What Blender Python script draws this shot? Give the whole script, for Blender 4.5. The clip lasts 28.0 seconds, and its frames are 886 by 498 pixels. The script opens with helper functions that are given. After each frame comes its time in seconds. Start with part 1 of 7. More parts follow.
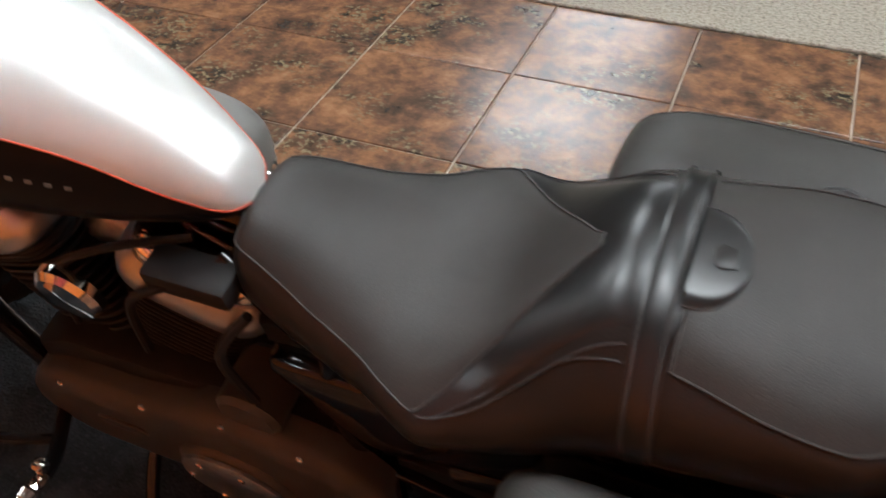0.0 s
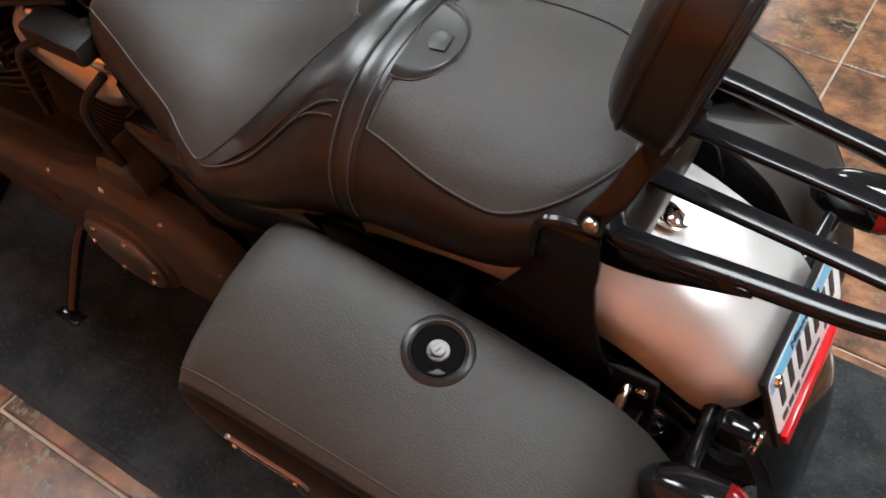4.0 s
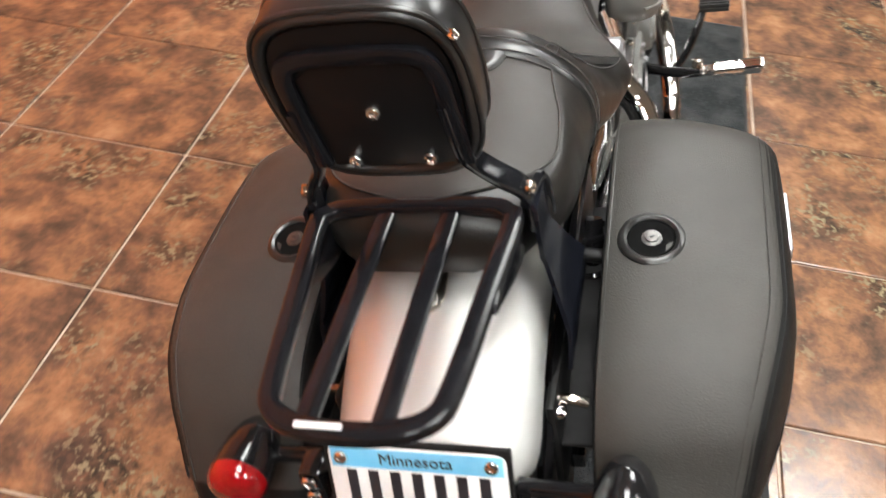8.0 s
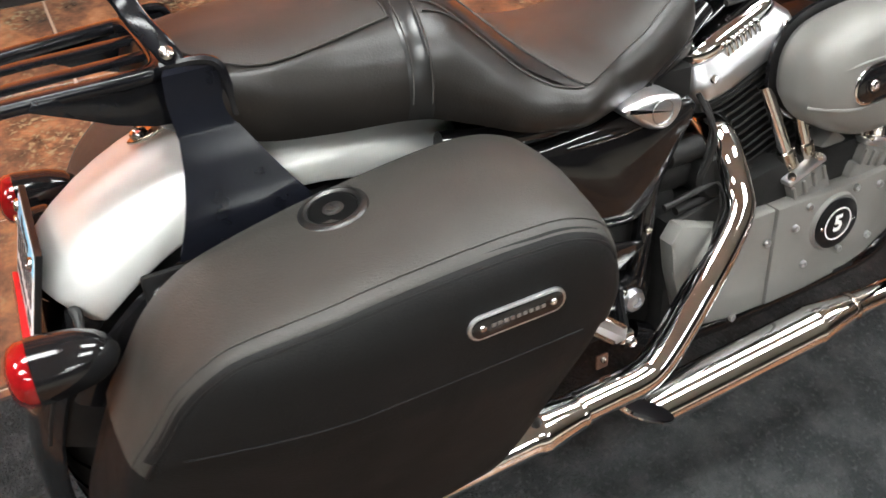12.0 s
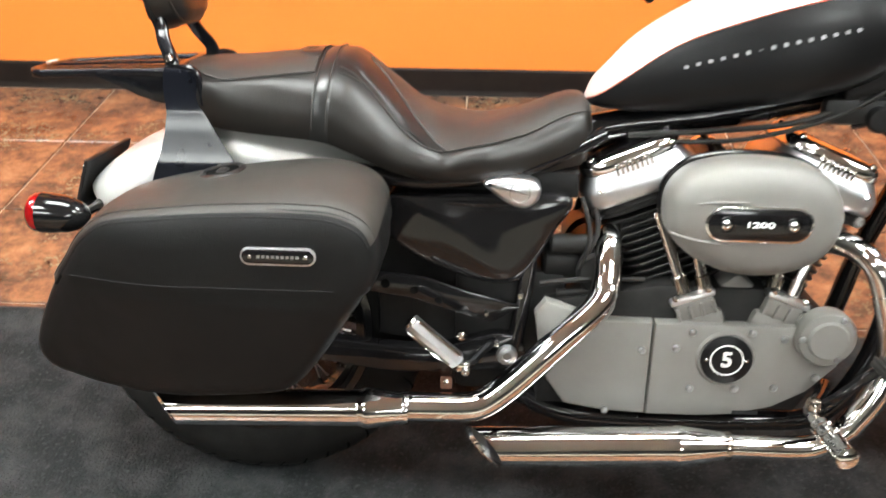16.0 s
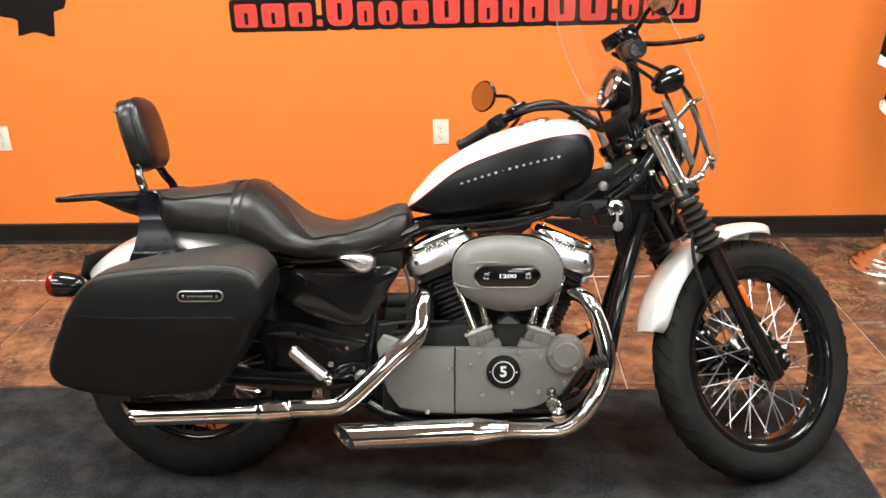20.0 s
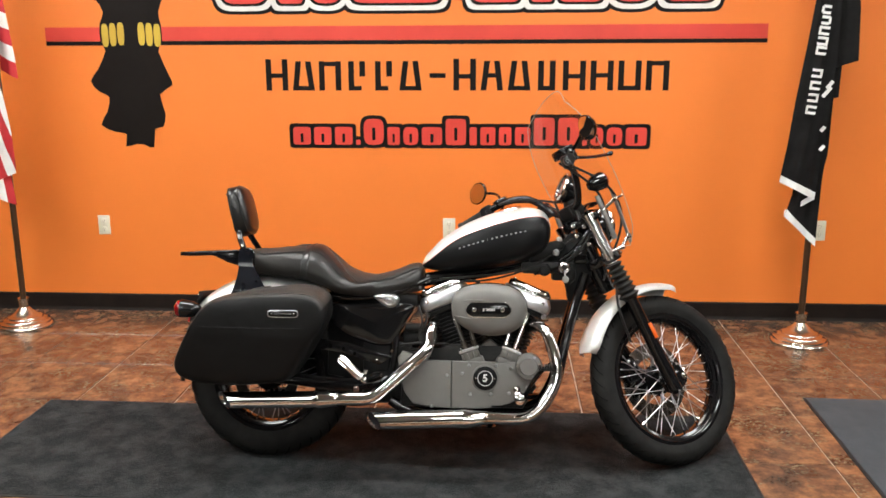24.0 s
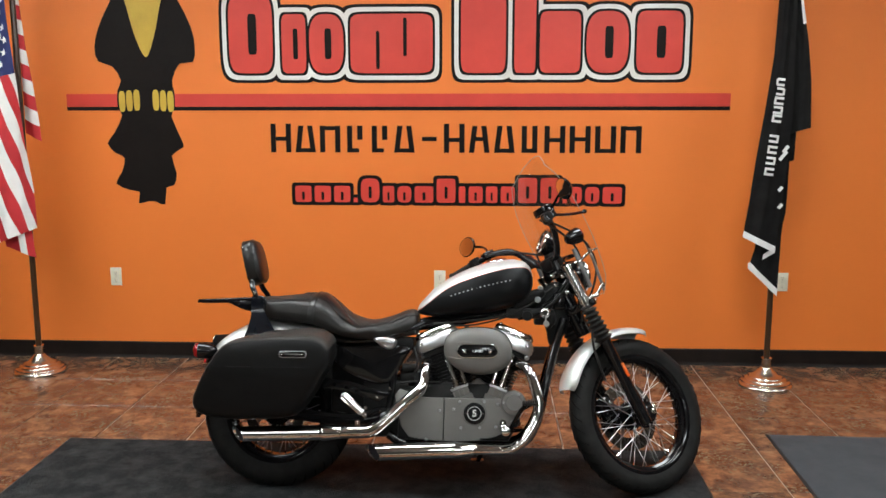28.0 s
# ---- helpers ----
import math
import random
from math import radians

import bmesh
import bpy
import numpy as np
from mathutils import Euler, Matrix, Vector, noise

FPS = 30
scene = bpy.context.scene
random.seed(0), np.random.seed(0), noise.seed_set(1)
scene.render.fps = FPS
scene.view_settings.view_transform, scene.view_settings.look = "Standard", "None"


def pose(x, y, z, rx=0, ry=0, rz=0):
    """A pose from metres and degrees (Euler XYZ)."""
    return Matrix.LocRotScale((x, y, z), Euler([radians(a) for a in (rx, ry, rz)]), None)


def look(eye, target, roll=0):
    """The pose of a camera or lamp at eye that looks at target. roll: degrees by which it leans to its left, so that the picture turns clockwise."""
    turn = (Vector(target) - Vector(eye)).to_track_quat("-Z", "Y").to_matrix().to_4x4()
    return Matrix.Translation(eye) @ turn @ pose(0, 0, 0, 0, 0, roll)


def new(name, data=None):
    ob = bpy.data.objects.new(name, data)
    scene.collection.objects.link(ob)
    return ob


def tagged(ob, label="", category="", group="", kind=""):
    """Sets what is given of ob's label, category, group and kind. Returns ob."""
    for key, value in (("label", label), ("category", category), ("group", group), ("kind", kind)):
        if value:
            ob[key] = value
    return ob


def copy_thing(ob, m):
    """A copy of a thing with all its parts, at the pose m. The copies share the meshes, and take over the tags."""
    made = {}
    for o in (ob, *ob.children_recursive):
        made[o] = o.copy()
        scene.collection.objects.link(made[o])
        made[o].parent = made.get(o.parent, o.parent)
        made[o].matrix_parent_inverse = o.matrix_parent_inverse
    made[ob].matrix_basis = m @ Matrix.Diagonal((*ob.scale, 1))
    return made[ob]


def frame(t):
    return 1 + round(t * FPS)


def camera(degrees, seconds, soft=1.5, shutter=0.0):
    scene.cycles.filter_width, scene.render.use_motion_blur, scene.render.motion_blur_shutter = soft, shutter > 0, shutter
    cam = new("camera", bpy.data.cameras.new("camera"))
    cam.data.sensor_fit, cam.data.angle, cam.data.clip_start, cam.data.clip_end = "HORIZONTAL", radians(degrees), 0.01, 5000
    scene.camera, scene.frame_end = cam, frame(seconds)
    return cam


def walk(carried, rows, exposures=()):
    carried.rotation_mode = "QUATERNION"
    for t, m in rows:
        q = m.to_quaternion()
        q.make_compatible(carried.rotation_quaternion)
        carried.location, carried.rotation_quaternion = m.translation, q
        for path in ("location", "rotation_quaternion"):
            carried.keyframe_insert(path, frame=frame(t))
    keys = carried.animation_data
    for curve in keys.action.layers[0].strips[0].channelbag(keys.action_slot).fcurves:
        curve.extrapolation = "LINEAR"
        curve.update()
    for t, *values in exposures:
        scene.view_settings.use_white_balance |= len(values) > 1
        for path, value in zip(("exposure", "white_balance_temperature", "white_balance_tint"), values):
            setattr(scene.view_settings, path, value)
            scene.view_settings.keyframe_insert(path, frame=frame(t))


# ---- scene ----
cam = camera(53.7, 28.0, shutter=0.5)
PATH = [
    (0, (-0.678, 0.741, 1.294), (-0.086, -0.633, -0.033), -1.6),
    (0.5, (-0.811, 0.821, 1.31), (-0.246, -0.572, -0.009), -1.0),
    (1, (-0.92, 0.903, 1.335), (-0.342, -0.533, 0.07), -1.5),
    (1.5, (-0.974, 0.954, 1.357), (-0.392, -0.533, 0.153), -2.4),
    (2, (-1.017, 0.965, 1.368), (-0.436, -0.552, 0.2), -2.9),
    (2.5, (-1.02, 0.914, 1.348), (-0.433, -0.588, 0.164), -2.0),
    (3, (-1.01, 0.806, 1.296), (-0.394, -0.605, 0.019), -0.0),
    (3.5, (-1.019, 0.774, 1.261), (-0.335, -0.49, -0.13), 0.9),
    (5.5, (-1.355, 0.582, 1.302), (-0.236, -0.307, -0.097), -2.4),
    (6, (-1.482, 0.466, 1.36), (-0.048, -0.165, 0.118), -2.3),
    (6.5, (-1.553, 0.388, 1.369), (-0.033, -0.036, 0.14), -1.6),
    (7, (-1.52, 0.29, 1.344), (-0.029, 0.036, 0.036), 2.1),
    (7.5, (-1.494, 0.189, 1.34), (-0.041, 0.154, -0.033), 3.4),
    (8, (-1.526, 0.024, 1.34), (-0.108, 0.252, -0.052), 4.1),
    (8.5, (-1.571, -0.143, 1.356), (-0.211, 0.347, -0.026), 2.2),
    (9, (-1.487, -0.268, 1.338), (-0.14, 0.323, -0.018), 1.5),
    (9.5, (-1.391, -0.382, 1.327), (-0.082, 0.278, -0.033), 1.8),
    (10, (-1.365, -0.517, 1.33), (-0.177, 0.313, -0.048), 0.1),
    (10.5, (-1.376, -0.628, 1.348), (-0.293, 0.354, -0.017), 0.6),
    (11, (-1.32, -0.659, 1.331), (-0.323, 0.423, -0.023), 1.5),
    (11.5, (-1.164, -0.67, 1.289), (-0.297, 0.482, -0.097), 3.0),
    (13.5, (-0.723, -0.856, 1.266), (-0.454, 0.585, -0.095), 1.9),
    (14, (-0.624, -0.885, 1.27), (-0.484, 0.511, -0.155), 3.1),
    (14.5, (-0.511, -0.96, 1.281), (-0.524, 0.459, -0.129), 2.1),
    (15, (-0.448, -1.017, 1.295), (-0.525, 0.454, -0.057), 0.6),
    (15.5, (-0.42, -1.123, 1.318), (-0.521, 0.439, 0.074), -0.0),
    (16, (-0.379, -1.282, 1.341), (-0.471, 0.388, 0.245), -0.1),
    (16.5, (-0.287, -1.384, 1.386), (-0.406, 0.35, 0.395), -0.7),
    (17, (-0.187, -1.484, 1.404), (-0.331, 0.286, 0.483), -1.1),
    (17.5, (-0.152, -1.545, 1.424), (-0.318, 0.258, 0.574), -2.1),
    (18, (-0.138, -1.612, 1.431), (-0.298, 0.208, 0.618), -2.2),
    (18.5, (-0.139, -1.731, 1.437), (-0.232, 0.095, 0.628), -2.0),
    (19, (-0.115, -1.846, 1.452), (-0.164, -0.009, 0.664), -1.4),
    (19.5, (-0.036, -1.994, 1.461), (-0.108, -0.141, 0.713), -1.2),
    (20, (-0.001, -2.103, 1.471), (-0.1, -0.239, 0.753), -1.6),
    (20.5, (-0.004, -2.211, 1.488), (-0.12, -0.338, 0.796), -2.1),
    (21, (-0.035, -2.362, 1.493), (-0.13, -0.478, 0.828), -1.7),
    (21.5, (-0.033, -2.477, 1.508), (-0.112, -0.577, 0.89), -0.9),
    (23.5, (0.032, -3.054, 1.55), (-0.084, -1.121, 1.053), 0.0),
    (24, (0.083, -3.166, 1.559), (-0.043, -1.221, 1.11), -0.2),
    (24.5, (0.111, -3.272, 1.572), (-0.043, -1.321, 1.157), -0.4),
    (25, (0.111, -3.346, 1.585), (-0.064, -1.391, 1.2), -0.9),
    (25.5, (0.081, -3.428, 1.575), (-0.091, -1.468, 1.218), -1.1),
    (26, (0.061, -3.506, 1.587), (-0.076, -1.54, 1.248), -1.0),
    (26.5, (0.079, -3.521, 1.585), (-0.063, -1.549, 1.287), -1.0),
    (27, (0.097, -3.524, 1.609), (-0.044, -1.549, 1.327), -1.0),
    (27.5, (0.09, -3.543, 1.607), (-0.018, -1.569, 1.302), -0.4),
    (28, (0.08, -3.54, 1.611), (-0.017, -1.569, 1.286), -0.0),
]
EXPOSURES = [(0.0, -0.40, 6050, 8), (1.0, 0.46, 6080, 8), (2.0, 0.08, 6150, 8), (3.0, 0.02, 6080, 7), (6.0, 0.02, 6350, 8), (7.0, 0.0, 6450, 6), (8.0, 0.34, 6550, 9), (8.5, 0.30, 6250, 5), (9.0, 0.36, 6200, 4), (10.0, 0.2, 6400, 4), (11.0, 0.24, 6400, 6), (14.0, 0.75, 6600, 12), (15.0, 0.7, 6750, 13), (16.0, 0.8, 6450, 6),
             (17.0, 0.25, 6600, 10), (18.0, 0.25, 6600, 10), (20.0, 0.25, 6600, 8), (21.0, 0.15, 6600, 10), (24.0, -0.08, 6600, 9), (25.0, -0.25, 6500, 9), (26.0, -0.35, 6500, 8), (27.0, -0.52, 6300, 7), (28.0, -0.52, 6280, 7)]
walk(cam, [(t, look(e, g, r)) for t, e, g, r in PATH], EXPOSURES)

# ---------------------------------------------------------------- light
world = bpy.data.worlds.new("world")
scene.world = world
world.use_nodes = True
world.node_tree.nodes["Background"].inputs[0].default_value = (0.75, 0.85, 1.0, 1)
world.node_tree.nodes["Background"].inputs[1].default_value = 0.02
scene.view_settings.exposure = 0.0
LAMP = 29.0          # emission of the ceiling light diffusers
TILE = 0.457
WALL_Y = 1.842
ROOM = (-6.2, 7.8, -9.6, WALL_Y, 3.05)   # x0, x1, y0, y1, height


# ---------------------------------------------------------------- materials
def mat(name, col, rough=0.5, metal=0.0, col2=None, scale=6.0, detail=4.0, lo=0.35, hi=0.65, bump=0.0, bscale=200.0,
        rvar=0.0, coat=0.0, trans=0.0, grain=0.62, emit=0.0, per_object=False, spec=0.5, bdist=0.002, wear=None, dent=None):
    m = bpy.data.materials.new(name)
    m.use_nodes = True
    nt = m.node_tree
    b = nt.nodes["Principled BSDF"]
    L = nt.links.new
    b.inputs["Base Color"].default_value = (*col, 1)
    b.inputs["Roughness"].default_value = rough
    b.inputs["Metallic"].default_value = metal
    b.inputs["Coat Weight"].default_value = coat
    b.inputs["Coat Roughness"].default_value = 0.05
    b.inputs["Transmission Weight"].default_value = trans
    b.inputs["Specular IOR Level"].default_value = spec
    if emit:
        b.inputs["Emission Color"].default_value = (*col, 1)
        b.inputs["Emission Strength"].default_value = emit
    tc = nt.nodes.new("ShaderNodeTexCoord")
    vec = tc.outputs["Object"]
    if per_object:
        oi = nt.nodes.new("ShaderNodeObjectInfo")
        ml = nt.nodes.new("ShaderNodeMath")
        ml.operation = "MULTIPLY"
        ml.inputs[1].default_value = 71.0
        L(oi.outputs["Random"], ml.inputs[0])
        ad = nt.nodes.new("ShaderNodeVectorMath")
        ad.operation = "ADD"
        L(vec, ad.inputs[0])
        L(ml.outputs[0], ad.inputs[1])
        vec = ad.outputs[0]
    if col2 or rvar:
        n = nt.nodes.new("ShaderNodeTexNoise")
        n.inputs["Scale"].default_value = scale
        n.inputs["Detail"].default_value = detail
        n.inputs["Roughness"].default_value = grain
        L(vec, n.inputs["Vector"])
        r = nt.nodes.new("ShaderNodeMapRange")
        r.inputs["From Min"].default_value = lo
        r.inputs["From Max"].default_value = hi
        L(n.outputs["Fac"], r.inputs["Value"])
        if col2:
            mx = nt.nodes.new("ShaderNodeMix")
            mx.data_type = "RGBA"
            mx.inputs[6].default_value = (*col, 1)
            mx.inputs[7].default_value = (*col2, 1)
            L(r.outputs[0], mx.inputs[0])
            out = mx.outputs[2]
            if wear:
                n2 = nt.nodes.new("ShaderNodeTexNoise")
                n2.inputs["Scale"].default_value = wear[1]
                n2.inputs["Detail"].default_value = 6
                L(vec, n2.inputs["Vector"])
                r2 = nt.nodes.new("ShaderNodeMapRange")
                r2.inputs["From Min"].default_value = wear[2]
                r2.inputs["From Max"].default_value = wear[3]
                L(n2.outputs["Fac"], r2.inputs["Value"])
                m2 = nt.nodes.new("ShaderNodeMix")
                m2.data_type = "RGBA"
                L(r2.outputs[0], m2.inputs[0])
                L(out, m2.inputs[6])
                m2.inputs[7].default_value = (*wear[0], 1)
                out = m2.outputs[2]
            L(out, b.inputs["Base Color"])
        if rvar:
            r3 = nt.nodes.new("ShaderNodeMapRange")
            r3.inputs["To Min"].default_value = max(0.02, rough - rvar)
            r3.inputs["To Max"].default_value = rough + rvar
            L(n.outputs["Fac"], r3.inputs["Value"])
            L(r3.outputs[0], b.inputs["Roughness"])
    if bump:
        nb = nt.nodes.new("ShaderNodeTexNoise")
        nb.inputs["Scale"].default_value = bscale
        nb.inputs["Detail"].default_value = 3
        L(vec, nb.inputs["Vector"])
        bp = nt.nodes.new("ShaderNodeBump")
        bp.inputs["Strength"].default_value = bump
        bp.inputs["Distance"].default_value = bdist
        L(nb.outputs["Fac"], bp.inputs["Height"])
        if dent:      # soft dents and creases under the grain: scale and depth
            nd = nt.nodes.new("ShaderNodeTexNoise")
            nd.inputs["Scale"].default_value = dent[0]
            nd.inputs["Detail"].default_value = 2
            nd.inputs["Distortion"].default_value = 0.3
            L(vec, nd.inputs["Vector"])
            bd = nt.nodes.new("ShaderNodeBump")
            bd.inputs["Strength"].default_value = 1.0
            bd.inputs["Distance"].default_value = dent[1]
            L(nd.outputs["Fac"], bd.inputs["Height"])
            L(bd.outputs["Normal"], bp.inputs["Normal"])
        L(bp.outputs["Normal"], b.inputs["Normal"])
    return m


def slate():
    """Mottled rust, brown and charcoal glaze with clusters of small pale and dark flecks; no two tiles alike."""
    m = mat("slate_tile", (0.13, 0.06, 0.03), 0.22, col2=(0.12, 0.055, 0.03), bump=0.20, bscale=38, rvar=0.06, per_object=True, bdist=0.003)
    nt = m.node_tree
    L = nt.links.new
    vec = next(n for n in nt.nodes if n.type == "VECT_MATH").outputs[0]

    def noise(scale, detail, rough, warp, shift):
        n = nt.nodes.new("ShaderNodeTexNoise")
        n.inputs["Scale"].default_value, n.inputs["Detail"].default_value = scale, detail
        n.inputs["Roughness"].default_value, n.inputs["Distortion"].default_value = rough, warp
        a = nt.nodes.new("ShaderNodeVectorMath")
        a.operation = "ADD"
        a.inputs[1].default_value = (shift, shift * 0.7, shift * 1.3)
        L(vec, a.inputs[0])
        L(a.outputs[0], n.inputs["Vector"])
        return n.outputs["Fac"]

    def ramp(fac, stops):
        r = nt.nodes.new("ShaderNodeValToRGB")
        while len(r.color_ramp.elements) < len(stops):
            r.color_ramp.elements.new(0.5)
        for e, (at, c) in zip(r.color_ramp.elements, stops):
            e.position, e.color = at, (*c, 1)
        L(fac, r.inputs[0])
        return r.outputs[0]

    def blend(fac, a, c):
        x = nt.nodes.new("ShaderNodeMix")
        x.data_type = "RGBA"
        for k, v in ((0, fac), (6, a), (7, c)):
            if isinstance(v, tuple):
                x.inputs[k].default_value = (*v, 1)
            else:
                L(v, x.inputs[k])
        return x.outputs[2]

    def span(fac, lo, hi):
        r = nt.nodes.new("ShaderNodeMapRange")
        r.inputs["From Min"].default_value, r.inputs["From Max"].default_value = lo, hi
        L(fac, r.inputs["Value"])
        return r.outputs[0]

    def times(a, c):
        x = nt.nodes.new("ShaderNodeMath")
        x.operation = "MULTIPLY"
        L(a, x.inputs[0])
        L(c, x.inputs[1])
        return x.outputs[0]
    ground = ramp(noise(9.5, 11, 0.69, 0.15, 0.0), [(0.31, (0.036, 0.026, 0.021)), (0.41, (0.082, 0.046, 0.031)), (0.49, (0.135, 0.068, 0.040)), (0.57, (0.210, 0.100, 0.050)), (0.68, (0.285, 0.155, 0.085))])
    dark = times(span(noise(4.5, 6, 0.6, 0.1, 3.1), 0.52, 0.66), span(noise(26.0, 5, 0.7, 0.6, 7.7), 0.42, 0.58))
    col = blend(dark, ground, (0.026, 0.021, 0.016))
    fleck = times(span(noise(4.5, 6, 0.6, 0.1, 3.1), 0.50, 0.62), span(noise(62.0, 3, 0.6, 0.3, 11.0), 0.54, 0.60))
    col = blend(fleck, col, (0.190, 0.155, 0.095))
    L(col, nt.nodes["Principled BSDF"].inputs["Base Color"])
    return m


M_TILE = slate()
M_GROUT = mat("grout", (0.41, 0.32, 0.25), 0.9, col2=(0.30, 0.23, 0.172), scale=9, bump=0.3, bscale=300)
M_WALL = mat("orange_paint", (0.82, 0.205, 0.030), 0.55, col2=(0.79, 0.195, 0.028), scale=1.3, bump=0.12, bscale=420, bdist=0.001)
# for the unseen walls: dark only to hold down bounce and gloss reflections
M_WALL2 = mat("unseen_wall_dark", (0.055, 0.052, 0.048), 0.7, col2=(0.045, 0.043, 0.039), scale=1.5, bump=0.1, bscale=300)
M_BASE = mat("baseboard_vinyl", (0.009, 0.006, 0.0055), 0.5, col2=(0.014, 0.010, 0.008), scale=14, rvar=0.1, spec=0.2)
M_CEIL = mat("ceiling_board", (0.42, 0.42, 0.41), 0.9, col2=(0.36, 0.36, 0.35), scale=60, bump=0.4, bscale=150)
M_CARPET = mat("speckled_carpet", (0.43, 0.385, 0.315), 0.95, col2=(0.16, 0.135, 0.105), scale=95, detail=3, lo=0.42, hi=0.72, bump=1.0, bscale=260, bdist=0.006, spec=0.1)
M_MAT = mat("charcoal_mat", (0.018, 0.0198, 0.0208), 0.9, col2=(0.050, 0.0525, 0.0535), scale=10, detail=9, lo=0.42, hi=0.72, bump=1.0, bscale=170, bdist=0.008, spec=0.08,
            wear=((0.052, 0.054, 0.055), 110.0, 0.54, 0.80))
M_MAT2 = mat("grey_mat", (0.055, 0.062, 0.070), 0.9, col2=(0.080, 0.088, 0.095), scale=7, detail=9, lo=0.3, hi=0.75, bump=1.0, bscale=420, bdist=0.004, spec=0.15)
M_EDGE = mat("mat_rubber", (0.013, 0.012, 0.012), 0.6, col2=(0.02, 0.02, 0.02), scale=20, spec=0.25)
M_CHROME = mat("chrome", (0.80, 0.79, 0.78), 0.06, 1.0, rvar=0.03, scale=22)
M_CHROME_D = mat("worn_chrome", (0.50, 0.47, 0.44), 0.16, 1.0, col2=(0.45, 0.40, 0.34), scale=30, rvar=0.08)
M_ALU = mat("polished_aluminium", (0.60, 0.60, 0.615), 0.34, 1.0, col2=(0.52, 0.52, 0.535), scale=25, rvar=0.06)
M_CAST = mat("cast_aluminium", (0.42, 0.42, 0.42), 0.42, 1.0, col2=(0.30, 0.30, 0.30), scale=60, bump=0.3, bscale=400, bdist=0.001)
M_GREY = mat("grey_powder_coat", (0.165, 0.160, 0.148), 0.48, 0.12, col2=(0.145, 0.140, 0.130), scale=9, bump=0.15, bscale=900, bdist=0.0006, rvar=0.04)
# darker copy of the grey coat: kickstand-side shade put into the colour
M_GREY_SHADE = mat("grey_powder_coat_shaded", (0.060, 0.058, 0.056), 0.42, 0.1, col2=(0.050, 0.048, 0.046), scale=9, bump=0.15, bscale=900, bdist=0.0006, rvar=0.04)
M_RUST = mat("rusty_steel", (0.16, 0.075, 0.045), 0.7, 0.2, col2=(0.09, 0.04, 0.025), scale=120, bump=0.3, bscale=300)
M_FORK = mat("brushed_chrome", (0.74, 0.74, 0.75), 0.20, 1.0, col2=(0.66, 0.66, 0.67), scale=40, rvar=0.05)
M_GLOSS = mat("black_gloss_paint", (0.005, 0.005, 0.0055), 0.11, col2=(0.008, 0.0075, 0.008), scale=30, coat=0.15, rvar=0.03, spec=0.38)
M_BLACK = mat("black_powder_coat", (0.008, 0.008, 0.008), 0.40, col2=(0.012, 0.0115, 0.0115), scale=40, bump=0.15, bscale=900, bdist=0.0006, spec=0.12)
M_ENGBLK = mat("black_engine_paint", (0.008, 0.008, 0.008), 0.5, col2=(0.013, 0.0125, 0.012), scale=35, spec=0.22, bump=0.3, bscale=500, bdist=0.001)
M_SILVER = mat("brushed_silver_paint", (0.64, 0.64, 0.615), 0.37, 0.38, col2=(0.59, 0.59, 0.57), scale=7, coat=0.25, rvar=0.03)
M_SATIN = mat("satin_black_paint", (0.0045, 0.0045, 0.005), 0.36, col2=(0.0055, 0.0055, 0.006), scale=12, rvar=0.03, spec=0.18)
M_SEAT = mat("seat_vinyl", (0.0300, 0.0264, 0.0234), 0.48, col2=(0.0225, 0.0198, 0.0175), scale=8, bump=0.30, bscale=620, bdist=0.0012, rvar=0.07, spec=0.31, dent=(9.0, 0.003))
M_SEATS = mat("seat_side_leather", (0.0088, 0.0074, 0.0064), 0.37, col2=(0.0110, 0.0092, 0.0080), scale=10, bump=0.22, bscale=420, bdist=0.0012, rvar=0.07, spec=0.34, dent=(10.0, 0.005))
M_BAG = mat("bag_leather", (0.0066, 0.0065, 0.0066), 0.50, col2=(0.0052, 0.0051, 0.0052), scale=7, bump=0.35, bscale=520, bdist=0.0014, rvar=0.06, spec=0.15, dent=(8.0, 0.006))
# paler copy of the bag leather for the lid, ceiling light in its colour
M_BAG_LIT = mat("bag_leather_lit_top", (0.033, 0.0305, 0.0268), 0.47, col2=(0.026, 0.0240, 0.0212), scale=6, bump=0.35, bscale=520, bdist=0.0014, rvar=0.06, spec=0.32, dent=(7.0, 0.005))
M_PAD = mat("smooth_leather", (0.008, 0.0077, 0.0074), 0.31, col2=(0.011, 0.0104, 0.010), scale=14, bump=0.06, bscale=220, bdist=0.001, rvar=0.05, dent=(12.0, 0.0015))
M_THREAD = mat("seam_thread", (0.045, 0.041, 0.037), 0.8, col2=(0.020, 0.018, 0.017), scale=300)
M_TYRE = mat("tyre_rubber", (0.010, 0.0098, 0.0095), 0.62, col2=(0.016, 0.0155, 0.015), scale=18, bump=0.2, bscale=240, spec=0.12)
M_RUBBER = mat("black_rubber", (0.013, 0.012, 0.012), 0.5, col2=(0.02, 0.019, 0.018), scale=30, bump=0.15, bscale=300, spec=0.2)
M_RED = mat("red_lens", (0.24, 0.004, 0.006), 0.10, col2=(0.15, 0.002, 0.003), scale=40, coat=0.5)
M_REDP = mat("red_reflector", (0.60, 0.015, 0.02), 0.18, col2=(0.5, 0.01, 0.015), scale=60)
M_AMBER = mat("amber_reflector", (0.75, 0.13, 0.02), 0.2, col2=(0.6, 0.09, 0.012), scale=60)
M_PLATE = mat("plate_white", (0.78, 0.80, 0.80), 0.35, col2=(0.70, 0.72, 0.72), scale=20)
